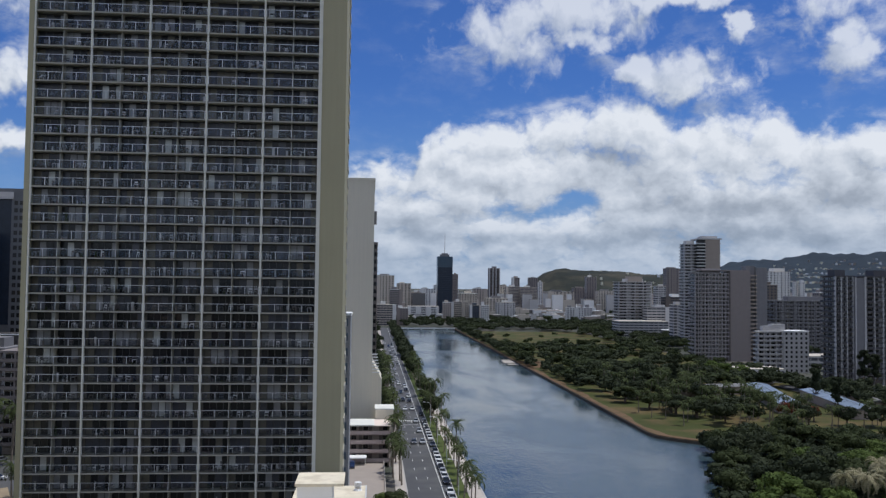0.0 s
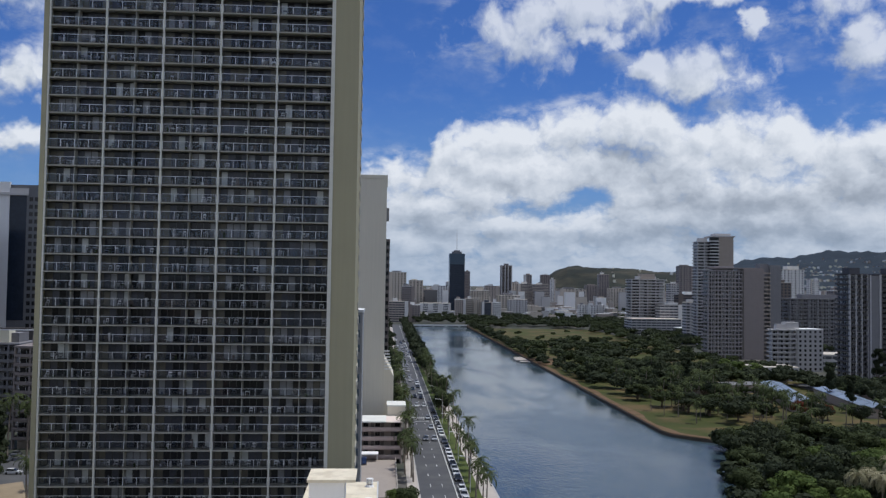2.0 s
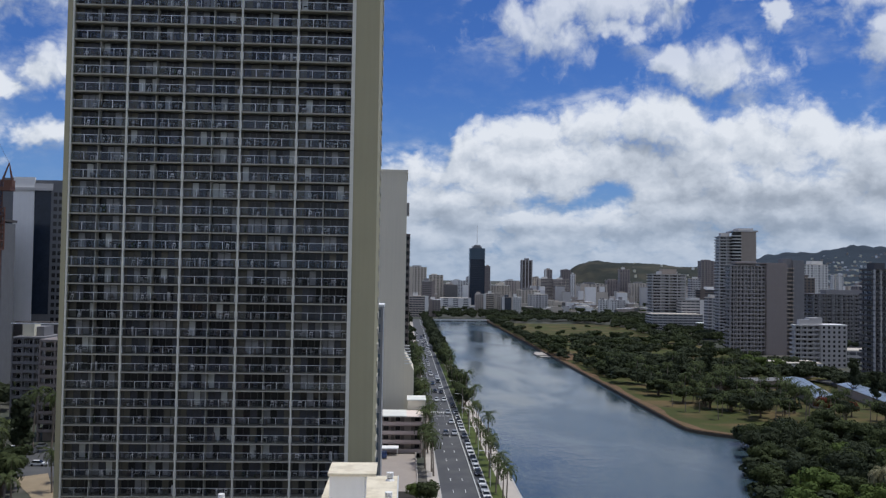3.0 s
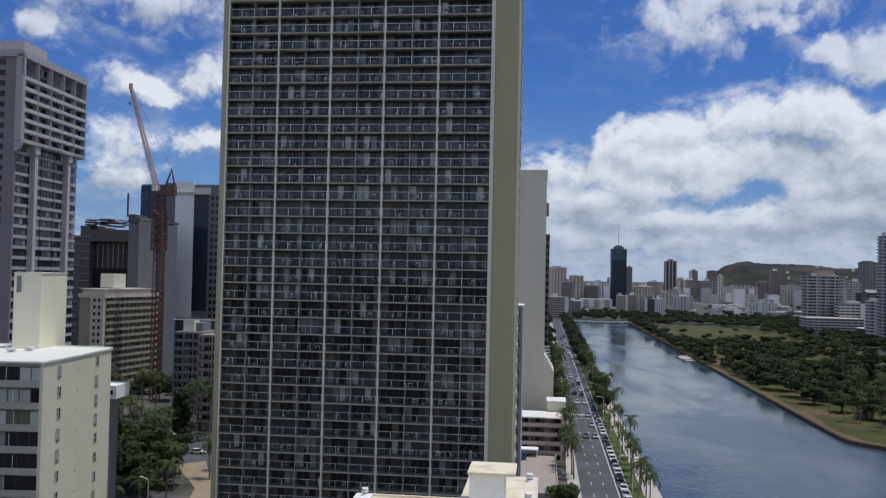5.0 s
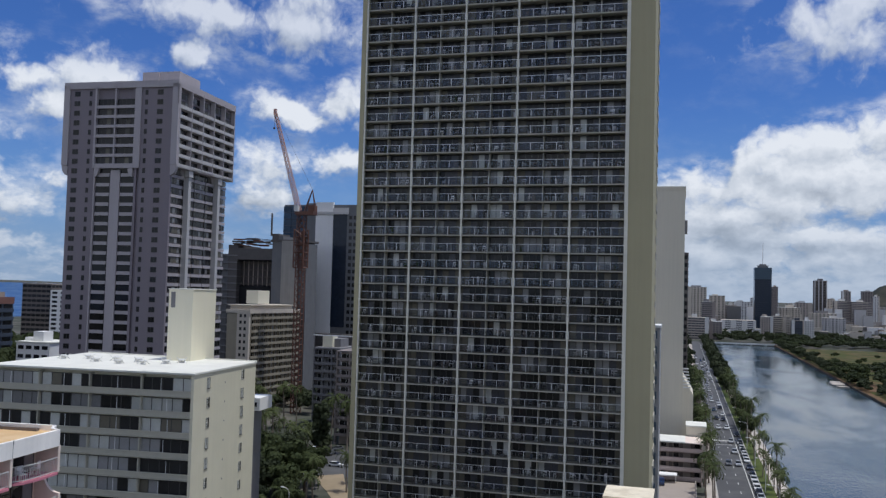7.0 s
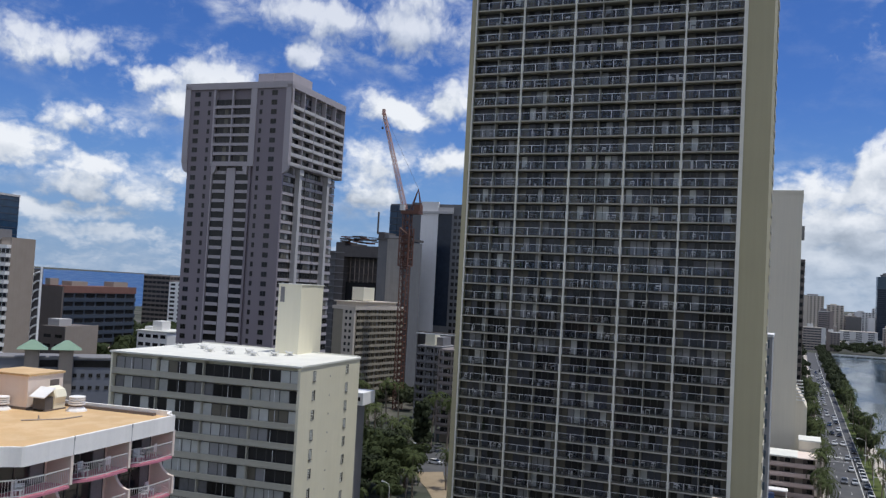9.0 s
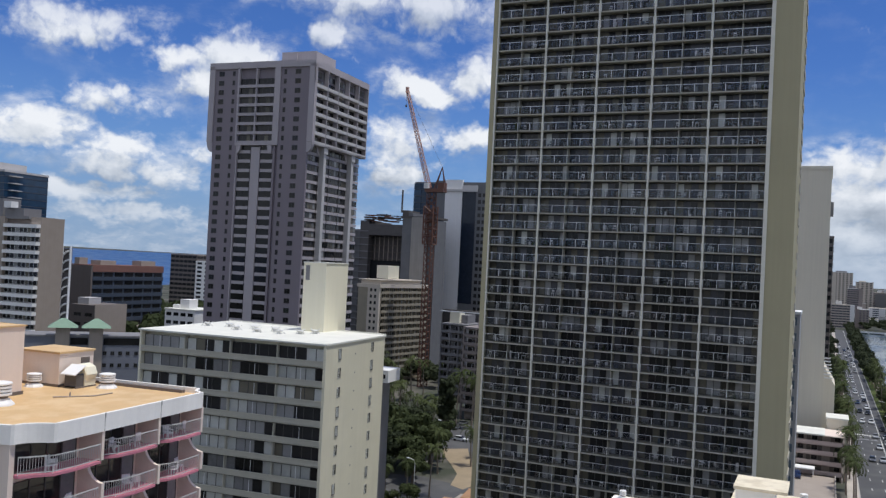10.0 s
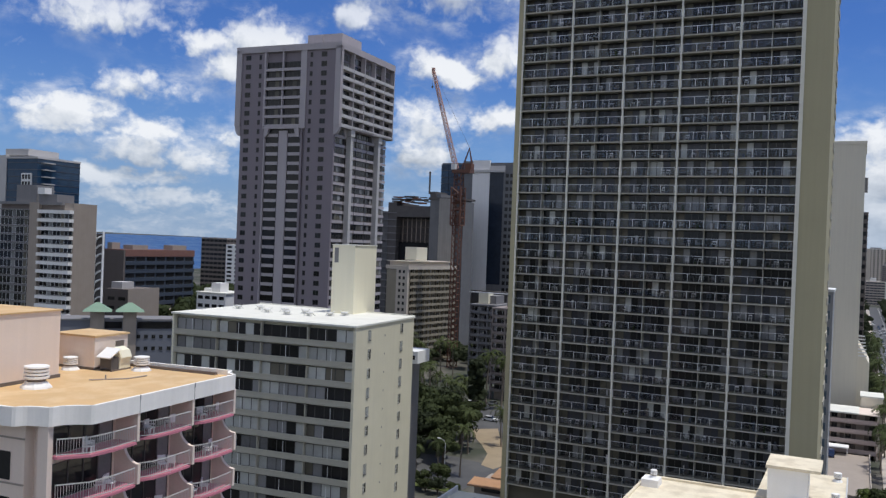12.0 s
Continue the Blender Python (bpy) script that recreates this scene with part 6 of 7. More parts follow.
def blue_office():
    root = thing("office_block", (-310, 298, 0), 1, "blue-grey office block with dark ribbon windows and a red top band", "building")
    part("wall", Shape().box(-14, 0, 0, -0.4, 48, 42.0), M_STEELBLUE, root)
    part("end_wall", Shape().box(-14.2, -0.3, 0, 0, 0.6, 43), M_BROWN, root)
    part("top_band", Shape().box(-14, 0.6, 40.2, 0.1, 48, 43.4), mat("terracotta_band", (0.20, 0.10, 0.08), var=0.12), root)
    for b in ((-9, 8, 43.4, -3, 18, 45.5), (-8, 34, 43.4, -2, 44, 45.8), (-12, 1, 43.4, -9, 6, 46.5)):
        part("roof_plant", Shape().box(*b), M_TAN, root)
    win = Shape().box(0, 0, 0, 0.08, 5.4, 1.9).mesh("window", M_GLASS)
    band = Shape().box(-0.4, 0.6, 0, 0.12, 48, 1.7).mesh("spandrel", M_STEELBLUE)
    for k in range(10):
        z = 38.2 - 3.9 * k
        place("spandrel", band, root, (0, 0, z - 2.0))
        for i in range(7):
            place("window", win, root, (-0.38, 1.4 + i * 6.7, z - 0.2))


blue_office()
r = thing("brown_block", (-236.6, 230, 0), 3, "brown flat-roofed block whose sunlit side wall is coloured lighter tan", "building")
part("wall", Shape().box(-11, 0, 0, -0.3, 16, 31), M_BROWN, r)
# sun on this face is put into its lighter tan
part("side_wall", Shape().box(-0.3, -0.1, 0, 0, 16, 31.2), M_TAN, r)
part("roof_box", Shape().box(-10, 2, 31, -5, 8, 33.4), M_PALECONC, r)
w2 = small_window(3.2, 1.1)
for k in range(3):
    for x in (-9.6, -4.6):
        place("window", w2, r, (x, 0, 20.2 + 3.4 * k))


def pagoda_block():
    root = thing("shopping_block", (-170.5, 154.2, 0), 46, "grey mall with two green pyramid roof pavilions", "building")
    part("wall", Shape().box(-8, 0.5, 0, 24, 12, 29.6), mat("slate_blue_wall", (0.16, 0.17, 0.20), var=0.1), root)
    part("parapet", Shape().box(-8, 0.2, 29.6, 24, 0.6, 30.0).box(-8, 0.6, 29.6, 24, 12, 29.8), M_GREY, root)
    for x in (-0.4, 7.2):
        part("pavilion", Shape().box(x, -0.3, 0, x + 3.2, 3.4, 31.9), M_TAN, root)
        s = Shape().add([(x - 1.8, -1.8, 31.9), (x + 5.0, -1.8, 31.9), (x + 5.0, 5.0, 31.9), (x - 1.8, 5.0, 31.9), (x + 1.1, 1.1, 34.0), (x + 2.1, 1.1, 34.0), (x + 2.1, 2.1, 34.0), (x + 1.1, 2.1, 34.0)],
                        [(3, 2, 1, 0), (4, 5, 6, 7), (0, 1, 5, 4), (1, 2, 6, 5), (2, 3, 7, 6), (3, 0, 4, 7)])
        part("pyramid_roof", s, M_GREENROOF, root, "green pyramid roof")
    rowm = Shape()
    for x0, x1 in ((3.0, 7.0), (10.6, 23)):
        rowm.box(x0, 0.4, 0, x1, 0.5, 1.7)
    place("ribbon_window", rowm.mesh("ribbon_window", M_GLASS), root, (0, 0, 27.6))
    sq = small_window(0.8, 0.8)
    for x in (10.6, 12.4, 14.2, 16.0, 18.0, 20.0):
        for z in (22.2, 25.2):
            place("window", sq, root, (x, 0.5, z))


pagoda_block()
white_low_wing("low_block", (-221, 248, 0), 13, 14, 30.4, "low white block with rooftop boxes", ((5, 2, 30.4, 9, 7, 34.2), (1, 3, 30.4, 4, 6, 32.0)))
simple_building("hotel", (-464, 524, 0), 3, 24, 24, 49, M_BROWN, M_GLASS, 14, 6, "dark brown hotel block by the sea", band=True, roof=M_TAN)
simple_building("hotel", (-437, 521, 0), 3, 14, 14, 44.5, M_WHITE, M_GLASS, 14, 2, "plain white hotel block by the sea")
r = thing("glass_tower", (-351.5, 262, 0), 3, "blue glass tower with a pale upper frame", "tower")
part("curtain_wall", Shape().box(5.5, 0, 0, 24, 24, 82.5), M_GLASSBLUE, r)
part("pale_wing", Shape().box(-6, -0.5, 0, 5.5, 20, 84), M_PALECONC, r)
part("roof", Shape().box(3, 1, 84, 17, 18, 87).box(5, -0.4, 82.5, 24.2, 24.2, 83.4), M_PALECONC, r)
part("corner_frame", Shape().box(15, -0.6, 60, 21, 0, 76), M_WHITE, r)
line = Shape().box(5.4, -0.15, 0, 24.1, 24.1, 0.35).mesh("spandrel", M_STEELBLUE)
bk = Shape().box(24, 2, 0, 26, 8, 0.4).mesh("balcony", M_PALECONC)
for k in range(8, 27):
    place("spandrel", line, r, (0, 0, 3.1 * k))
    place("balcony", bk, r, (0, 0, 3.1 * k))
cut = Shape().box(0, -0.75, 0, 1.2, -0.55, 2.0).mesh("window", M_GLASS)
for k in range(5):
    for i in range(3):
        place("window", cut, r, (15.6 + i * 1.8, 0, 61 + 3.1 * k))
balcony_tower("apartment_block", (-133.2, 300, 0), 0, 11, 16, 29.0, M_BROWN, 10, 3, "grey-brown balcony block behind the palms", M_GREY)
r = thing("rooftop_house", (-131, 303, 29.7), 0, "white stair house on the balcony block", "rooftop house")
part("wall", Shape().box(0, 0, 0, 4, 5, 4.2), M_CREAM, r)
part("canopy", Shape().box(-3, -2, 4.2, 22, -1.4, 4.6), M_WHITE, r)
balcony_tower("apartment_block", (-111.6, 270, 0), 0, 14, 16, 30.5, M_TAN, 11, 3, "tan balcony block beside the main tower", M_MAUVE)
r = thing("annex", (-69.6, 131.5, 0), 5, "small white box room behind the cream block", "building")
part("wall", Shape().box(-4, 0, 0, -0.3, 6, 31.2), M_GREY, r)
part("box_room", Shape().box(-3, -0.4, 31.2, 1.9, 5, 33.3), M_WHITE, r)
part("window", Shape().box(0.2, -0.45, 31.9, 0.6, -0.38, 32.6).box(1.0, -0.45, 31.9, 1.4, -0.38, 32.6), M_GLASS, r)


# ---- trees ----
def crown_mesh(name, seed, rx, rz, clumps, leaves, size, material, flat=0.75):
    q = random.Random(seed)
    s = Shape()
    cl = []
    for _ in range(clumps):
        a, r, h = q.uniform(0, 2 * math.pi), math.sqrt(q.random()) * 0.8, q.uniform(-0.5, 0.75)
        k = 1 - 0.35 * abs(h)
        cl.append((Vector((r * rx * k * math.cos(a), r * rx * k * math.sin(a), h * rz)), q.uniform(0.24, 0.46) * rx))
    for _ in range(leaves):
        c, r = q.choice(cl)
        n = Vector((q.gauss(0, 1), q.gauss(0, 1), q.gauss(0.25, 1))).normalized()
        p = c + Vector((n.x, n.y, n.z * flat)) * r * q.uniform(0.75, 1.08)
        side = n.cross(Vector((q.gauss(0, 1), q.gauss(0, 1), q.gauss(0, 1)))).normalized()
        up = (n.cross(side) + n * q.uniform(-0.7, 0.7)).normalized()
        w, h = size * q.uniform(0.6, 1.3), size * q.uniform(0.6, 1.3)
        s.quad(p - side * w - up * h * 0.4, p + side * w * 0.3 - up * h, p + side * w + up * h * 0.3, p - side * w * 0.2 + up * h)
    return s.mesh(name, material)


def trunk_mesh(seed, h, spread):
    q = random.Random(seed)
    s = Shape()
    s.tube([(0, 0, -0.3), (0.1, 0.05, h * 0.35), (0.0, 0.15, h * 0.6)], [0.5, 0.36, 0.28], 8)
    for k in range(5):
        a = 2 * math.pi * k / 5 + q.uniform(-0.4, 0.4)
        r = spread * q.uniform(0.5, 0.8)
        s.tube([(0, 0.1, h * q.uniform(0.4, 0.55)), (r * 0.5 * math.cos(a), r * 0.5 * math.sin(a), h * 0.75), (r * math.cos(a), r * math.sin(a), h * q.uniform(0.9, 1.05))], [0.24, 0.16, 0.06], 6)
    return s.mesh("trunk", M_BARK)


def palm_crown_mesh(seed, material, n=15, length=4.0, lean=0.35):
    q = random.Random(seed)
    s = Shape()
    for k in range(n):
        a = 2 * math.pi * k / n + q.uniform(-0.25, 0.25)
        lift = q.uniform(-0.5, 1.1)
        ln = length * q.uniform(0.8, 1.1)
        way = Vector((math.cos(a), math.sin(a) - lean * 0.3, 0)).normalized()
        side = Vector((-way.y, way.x, 0))
        p, slope = Vector((0, 0, 0)), lift
        seg = 9
        for i in range(seg):
            step = ln / seg
            nxt = p + (way * math.cos(slope) + Vector((0, 0, math.sin(slope)))) * step
            slope -= 0.24
            wd = 0.5 * (1 - abs(i / seg - 0.35) * 0.9)
            for sg in (-1, 1):
                tip = side * sg * wd + way * 0.25 - Vector((0, 0, 0.42 * wd + q.uniform(0, 0.15)))
                s.quad(p, p + (nxt - p) * 0.72, p + (nxt - p) * 0.9 + tip, p + (nxt - p) * 0.35 + tip)
            p = nxt
    return s.mesh("crown", material)


def palm_trunk_mesh(h, bend):
    pts = [(bend * (t ** 1.7), 0.15 * math.sin(3 * t), h * t) for t in (0, 0.25, 0.5, 0.75, 1.0)]
    return Shape().tube(pts, [0.26, 0.19, 0.17, 0.15, 0.13], 7).mesh("trunk", M_TRUNK)


PALM_CROWNS = [palm_crown_mesh(s, M_PALM) for s in (1, 2, 3)]
PALM_TRUNKS = [(h, b, palm_trunk_mesh(h, b)) for h, b in ((9.5, 0.5), (11.5, -0.8), (13, 0.9), (8, 0.2))]
CROWNS = {
    "green": [crown_mesh("crown", s, 5.0, 3.0, 17, 2300, 0.33, M_LEAF) for s in (10, 11, 12)],
    "light": [crown_mesh("crown", s, 5.0, 2.8, 17, 2300, 0.33, M_LEAFLIGHT) for s in (20, 21)],
    "dark": [crown_mesh("crown", s, 5.0, 3.2, 17, 2300, 0.33, M_LEAFDARK) for s in (30, 31, 32)],
    "red": [crown_mesh("crown", 40, 5.0, 2.6, 14, 1800, 0.33, M_RED)],
}
TRUNKS = [trunk_mesh(s, 6.0, 4.0) for s in (1, 2)]


def palm(x, y, z=0.0, k=1.0, crown=None, group="palms"):
    h, b, tm = rng.choice(PALM_TRUNKS)
    ob = thing("palm_tree", (x, y, z), rng.uniform(0, 360), "tall slender coconut palm with wind-swept fronds", "palm tree", group)
    ob.scale = (k, k, k)
    place("trunk", tm, ob)
    place("crown", crown or rng.choice(PALM_CROWNS), ob, (b, 0.15 * math.sin(3), h), 0)
    return ob


def tree(x, y, kind="green", k=1.0, z=0.0, tall=1.0, group="park trees"):
    ob = thing("tree", (x, y, z), rng.uniform(0, 360), {"green": "broad green shade tree", "light": "bright green leafy tree", "dark": "dense dark green tree", "red": "tree with dull red blossom"}[kind] + " on grass", "tree", group)
    ob.scale = (k, k, k * tall)
    place("trunk", rng.choice(TRUNKS), ob)
    place("crown", rng.choice(CROWNS[kind]), ob, (0, 0, 6.6))
    return ob


# ---- joined far woods ----
def crown_array(seed, leaves, size, rx=5.0, rz=3.0, clumps=12):
    q = np.random.RandomState(seed)
    a, r = q.uniform(0, 2 * np.pi, clumps), np.sqrt(q.rand(clumps)) * 0.8
    h = q.uniform(-0.4, 0.75, clumps)
    c = np.stack([r * rx * np.cos(a), r * rx * np.sin(a), h * rz], 1)
    cr = q.uniform(0.28, 0.5, clumps) * rx
    pick = q.randint(0, clumps, leaves)
    n = q.normal(0, 1, (leaves, 3)) + [0, 0, 0.25]
    n /= np.linalg.norm(n, axis=1)[:, None]
    p = c[pick] + n * [1, 1, 0.75] * (cr[pick] * q.uniform(0.75, 1.08, leaves))[:, None]
    side = np.cross(n, q.normal(0, 1, (leaves, 3)))
    side /= np.linalg.norm(side, axis=1)[:, None]
    up = np.cross(n, side) + n * q.uniform(-0.7, 0.7, leaves)[:, None]
    w = (size * q.uniform(0.6, 1.3, leaves))[:, None]
    return np.stack([p - side * w - up * w * 0.4, p + side * w * 0.3 - up * w, p + side * w + up * w * 0.3, p - side * w * 0.2 + up * w], 1)


FAR_CROWNS = [crown_array(s, 480, 0.66) for s in (1, 2, 3, 4)]
q_woods = np.random.RandomState(21)


def woods(name, spots, material, label):
    """Many tree crowns as one mesh. spots: x, y, base height, size, tallness."""
    blocks, stems = [], Shape()
    for x, y, z, k, tall in spots:
        arr = FAR_CROWNS[q_woods.randint(4)].copy()
        a = q_woods.uniform(0, 2 * np.pi)
        ca, sa = np.cos(a), np.sin(a)
        xy = np.stack([arr[..., 0] * ca - arr[..., 1] * sa, arr[..., 0] * sa + arr[..., 1] * ca], -1)
        blocks.append(np.concatenate([xy * k + [x, y], (arr[..., 2:] * k + 5.6 * k) * tall + z], -1).reshape(-1, 3))
    v = np.concatenate(blocks)
    me = bpy.data.meshes.new(name)
    me.vertices.add(len(v))
    me.vertices.foreach_set("co", v.astype(np.float32).ravel())
    me.loops.add(len(v))
    me.loops.foreach_set("vertex_index", np.arange(len(v), dtype=np.int32))
    me.polygons.add(len(v) // 4)
    me.polygons.foreach_set("loop_start", np.arange(0, len(v), 4, dtype=np.int32))
    me.update(calc_edges=True)
    me.materials.append(material)
    return tagged(place(name, me), label, "trees", kind="stuff")


def in_lawn(x, y):
    return ((740 < y < 1010 and 108 < x < 225) or (286 < y < 430 and x < 111 + (400 - y) * 0.26) or (172 < x < 216 and 330 < y < 435) or (x > 232 and 440 < y < 640)
            or (y < 560 and x < 110) or (150 < x < 172 and 395 < y < 415) or (600 < y < 640 and x < 132))


far_dark, far_green = [], []
tries = random.Random(31)
while len(far_dark) + len(far_green) < 470:
    x, y = tries.uniform(104, 345), tries.uniform(430, 1085)
    if in_lawn(x, y):
        continue
    k = tries.uniform(0.7, 1.6)
    (far_dark if tries.random() < 0.55 else far_green).append((x, y, 0.0, k, tries.uniform(0.7, 1.0) / max(k, 0.9)))
for _ in range(12):
    far_green.append((tries.uniform(122, 275), tries.uniform(760, 1000), 0.0, tries.uniform(0.5, 0.8), 0.8))
for _ in range(190):
    y = tries.uniform(520, 1075)
    far_dark.append((tries.uniform(23, 27) if tries.random() < 0.55 else tries.uniform(-8, 6), y, 0.0, tries.uniform(0.6, 0.95), tries.uniform(0.9, 1.25)))
for _ in range(260):
    far_dark.append((tries.uniform(-40, 330), tries.uniform(1072, 1330), 0.0, tries.uniform(0.7, 1.2), 0.9))
for _ in range(640):
    x, y = tries.uniform(-160, 1100), tries.uniform(1090, 2000)
    far_green.append((x, y, 0.0, tries.uniform(0.7, 1.3), 0.85))
for _ in range(150):
    x, y = tries.uniform(300, 760), tries.uniform(430, 1080)
    far_dark.append((x, y, 0.0, tries.uniform(0.7, 1.2), 0.9))
for _ in range(150):
    r, a = tries.uniform(420, 640), radians(tries.uniform(-46, -33))
    far_green.append((r * math.sin(a), r * math.cos(a), 0.0, tries.uniform(1.2, 2.2), 1.1))
for _ in range(330):
    x, y = tries.uniform(-320, -85), tries.uniform(230, 420)
    if -172 < x < -92 and y < 325:
        continue
    far_dark.append((x, y, 0.0, tries.uniform(0.7, 1.2), 0.9))
woods("woodland", far_dark, M_LEAFDARK, "dense dark green park woods and street trees")
woods("grove", far_green, M_LEAF, "mid-green tree groves between the buildings")

# ---- single trees ----
for y in (196, 203, 211, 217, 224, 231, 240, 247, 256, 262, 271, 280, 288, 297, 309, 318, 330, 342, 355, 368):
    palm(rng.uniform(22.6, 25.4), y + rng.uniform(-2, 2), 0.15, rng.uniform(0.8, 1.0), group="canal-side palms")
for y in (226, 232, 238, 244, 250, 256, 262, 268, 276, 284, 292, 304, 316, 330):
    palm(rng.uniform(6.2, 8.4), y + rng.uniform(-2, 2), 0.15, rng.uniform(0.95, 1.2), group="street palms")
y = 335.0
while y < 540:
    if rng.random() < 0.45:
        tree(rng.uniform(23, 25.6), y, rng.choice(("dark", "green", "dark")), rng.uniform(0.55, 0.75), 0.1, rng.uniform(1.0, 1.4), "canal-side trees")
    else:
        palm(rng.uniform(23, 25.5), y, 0.1, rng.uniform(0.8, 1.0), group="canal-side palms")
    tree(rng.uniform(1, 6.0), y, rng.choice(("dark", "green", "dark")), rng.uniform(0.6, 0.95), 0.1, rng.uniform(0.9, 1.3), "street trees")
    if rng.random() < 0.6:
        palm(rng.uniform(23, 25.5), y + 3, 0.1, rng.uniform(0.9, 1.1), group="canal-side palms")
        palm(rng.uniform(6, 8), y + 5, 0.1, rng.uniform(1.0, 1.25), group="street palms")
    y += rng.uniform(6, 9)
# park across the canal
placed = 0
park_fill = []
while placed < 215:
    x, y = rng.uniform(107, 240), rng.uniform(312, 500)
    if in_lawn(x, y) or (x < 113 and rng.random() < 0.7):
        continue
    if x < 200 and y < 470 and rng.random() < 0.5:
        palm(x, y, 0, rng.uniform(0.75, 1.0), group="park palms")
    elif y < 400 and rng.random() < 0.6:
        k = rng.uniform(0.8, 1.4)
        tree(x, y, rng.choice(("dark", "dark", "green", "green", "dark")), k, 0, rng.uniform(0.7, 0.9) / max(k, 0.9))
    else:
        park_fill.append((x, y, 0.0, rng.uniform(0.7, 1.1), rng.uniform(0.8, 1.1)))
    placed += 1
y = 440.0
while y < 1040:
    park_fill.append((right_bank(y) + (rng.uniform(6, 11) if y < 545 else rng.uniform(1.0, 6)), y, 0.0, rng.uniform(0.45, 0.85), rng.uniform(0.7, 1.1)))
    y += rng.uniform(4, 10)
woods("park_edge", park_fill, M_LEAFDARK, "dark trees crowding the park edge and school")
for x, y in ((118, 340), (124, 332), (131, 345), (140, 338), (148, 330), (112, 356), (146, 349), (158, 333), (166, 327), (172, 332), (180, 322), (126, 352), (137, 352), (188, 318), (196, 322)):
    palm(x, y, 0, rng.uniform(0.7, 0.95), group="park palms")
placed = 0
while placed < 42:
    x, y = rng.uniform(108, 178), rng.uniform(305, 425)
    if x < right_bank(y) + 7 + (425 - y) * 0.05:
        continue
    palm(x, y, 0, rng.uniform(0.65, 0.95), group="park palms")
    placed += 1
tree(166, 336, "red", 0.8, 0, 0.9, "park trees")
tree(175, 331, "red", 0.7, 0, 0.9, "park trees")
for _ in range(3):
    tree(rng.uniform(196, 215), rng.uniform(452, 500), "light", 1.0)
# waterside thicket
def thicket_spot(q):
    while True:
        x, y = q.uniform(84, 240), q.uniform(168, 288)
        if x > right_bank(y) - 0.5:
            return x, y


for i in range(165):
    x, y = thicket_spot(rng)
    kind = "light" if (y < 200 and x < 106 or y < 250 and x > 118 and rng.random() < 0.3) else rng.choice(("green", "green", "dark"))
    tree(x, y, kind, rng.uniform(0.85, 1.2), -1.6, rng.uniform(0.75, 1.0), "waterside thicket")
low_dark = [(*thicket_spot(tries), -2.6, tries.uniform(0.9, 1.2), 0.75) for _ in range(300)]
woods("undergrowth", low_dark, M_LEAFDARK, "dark undergrowth filling the waterside thicket")
dry = palm_crown_mesh(9, M_DRYPALM, 26, 4.4)
for x, y, z in ((107, 191, 10.0), (111, 186, 10.5), (114, 193, 9.5), (118, 190, 10.5), (121, 199, 11.0), (124, 194, 10.0), (116, 183, 10.5), (127, 203, 10.5)):
    ob = thing("palm_tree", (x, y, z - 11.5), rng.uniform(0, 360), "palm with pale dry fronds above the thicket", "palm tree", "dry-fronded palms")
    place("trunk", PALM_TRUNKS[1][2], ob)
    place("crown", dry, ob, (PALM_TRUNKS[1][1], 0.02, 11.5))
tree(6.0, 196, "green", 0.75, 0, 0.8, "street trees")
tree(3.6, 199, "light", 0.6, 0, 0.8, "street trees")
# around the western blocks
for x, y, k, kind in ((-95, 196, 1.5, "green"), (-101, 198, 1.7, "green"), (-107, 205, 1.6, "green"), (-90, 200, 1.2, "green"), (-101, 214, 1.3, "dark"), (-112, 200, 1.4, "green"), (-108, 221, 1.2, "dark"), (-116, 214, 1.4, "green"), (-93, 211, 1.1, "green")):
    tree(x, y, kind, k, 0, 0.95, "courtyard trees")
for x, y, k, kind in ((-91, 189, 1.15, "green"), (-97, 188, 1.25, "dark"), (-86.5, 183, 0.9, "green"), (-104, 190, 1.3, "dark"), (-79, 166, 0.6, "green"), (-93, 178, 0.8, "dark")):
    tree(x, y, kind, k, 0, 0.9, "courtyard trees")
for x in (-96, -94, -92, -90, -87, -85, -82, -80, -77, -74):
    tree(x, rng.uniform(158, 163), rng.choice(("green", "dark")), rng.uniform(0.3, 0.45), -0.5, 1.0, "courtyard bushes")
for _ in range(85):
    x, y = rng.uniform(-170, -98), rng.uniform(226, 318)
    if -132 < x < -97 and y > 266:
        continue
    palm(x, y, 0, rng.uniform(0.9, 1.35), group="courtyard palms")
for x, y, k in ((-88, 172, 0.8), (-83.5, 174, 0.95), (-79, 176, 0.95), (-86, 196, 1.1), (-82, 208, 1.0), (-79, 214, 1.05), (-84, 218, 0.9), (-90, 168, 0.6)):
    palm(x, y, 0, k, group="courtyard palms")
conifer = crown_mesh("crown", 77, 2.0, 6.5, 26, 1500, 0.35, M_LEAFDARK, 1.0)
for x, y, k in ((-101, 236, 1.5), (-103.5, 240, 1.3), (205, 386, 1.5), (196, 352, 1.3), (262, 443, 1.7), (270, 445, 1.5), (283, 446, 1.6), (150, 420, 1.4)):
    ob = thing("conifer", (x, y, 0), rng.uniform(0, 360), "tall narrow dark pine standing among buildings", "tree", "dark pines")
    ob.scale = (k, k, k)
    place("trunk", TRUNKS[0], ob, scale=(0.6, 0.6, 0.8))
    place("crown", conifer, ob, (0, 0, 7.2))


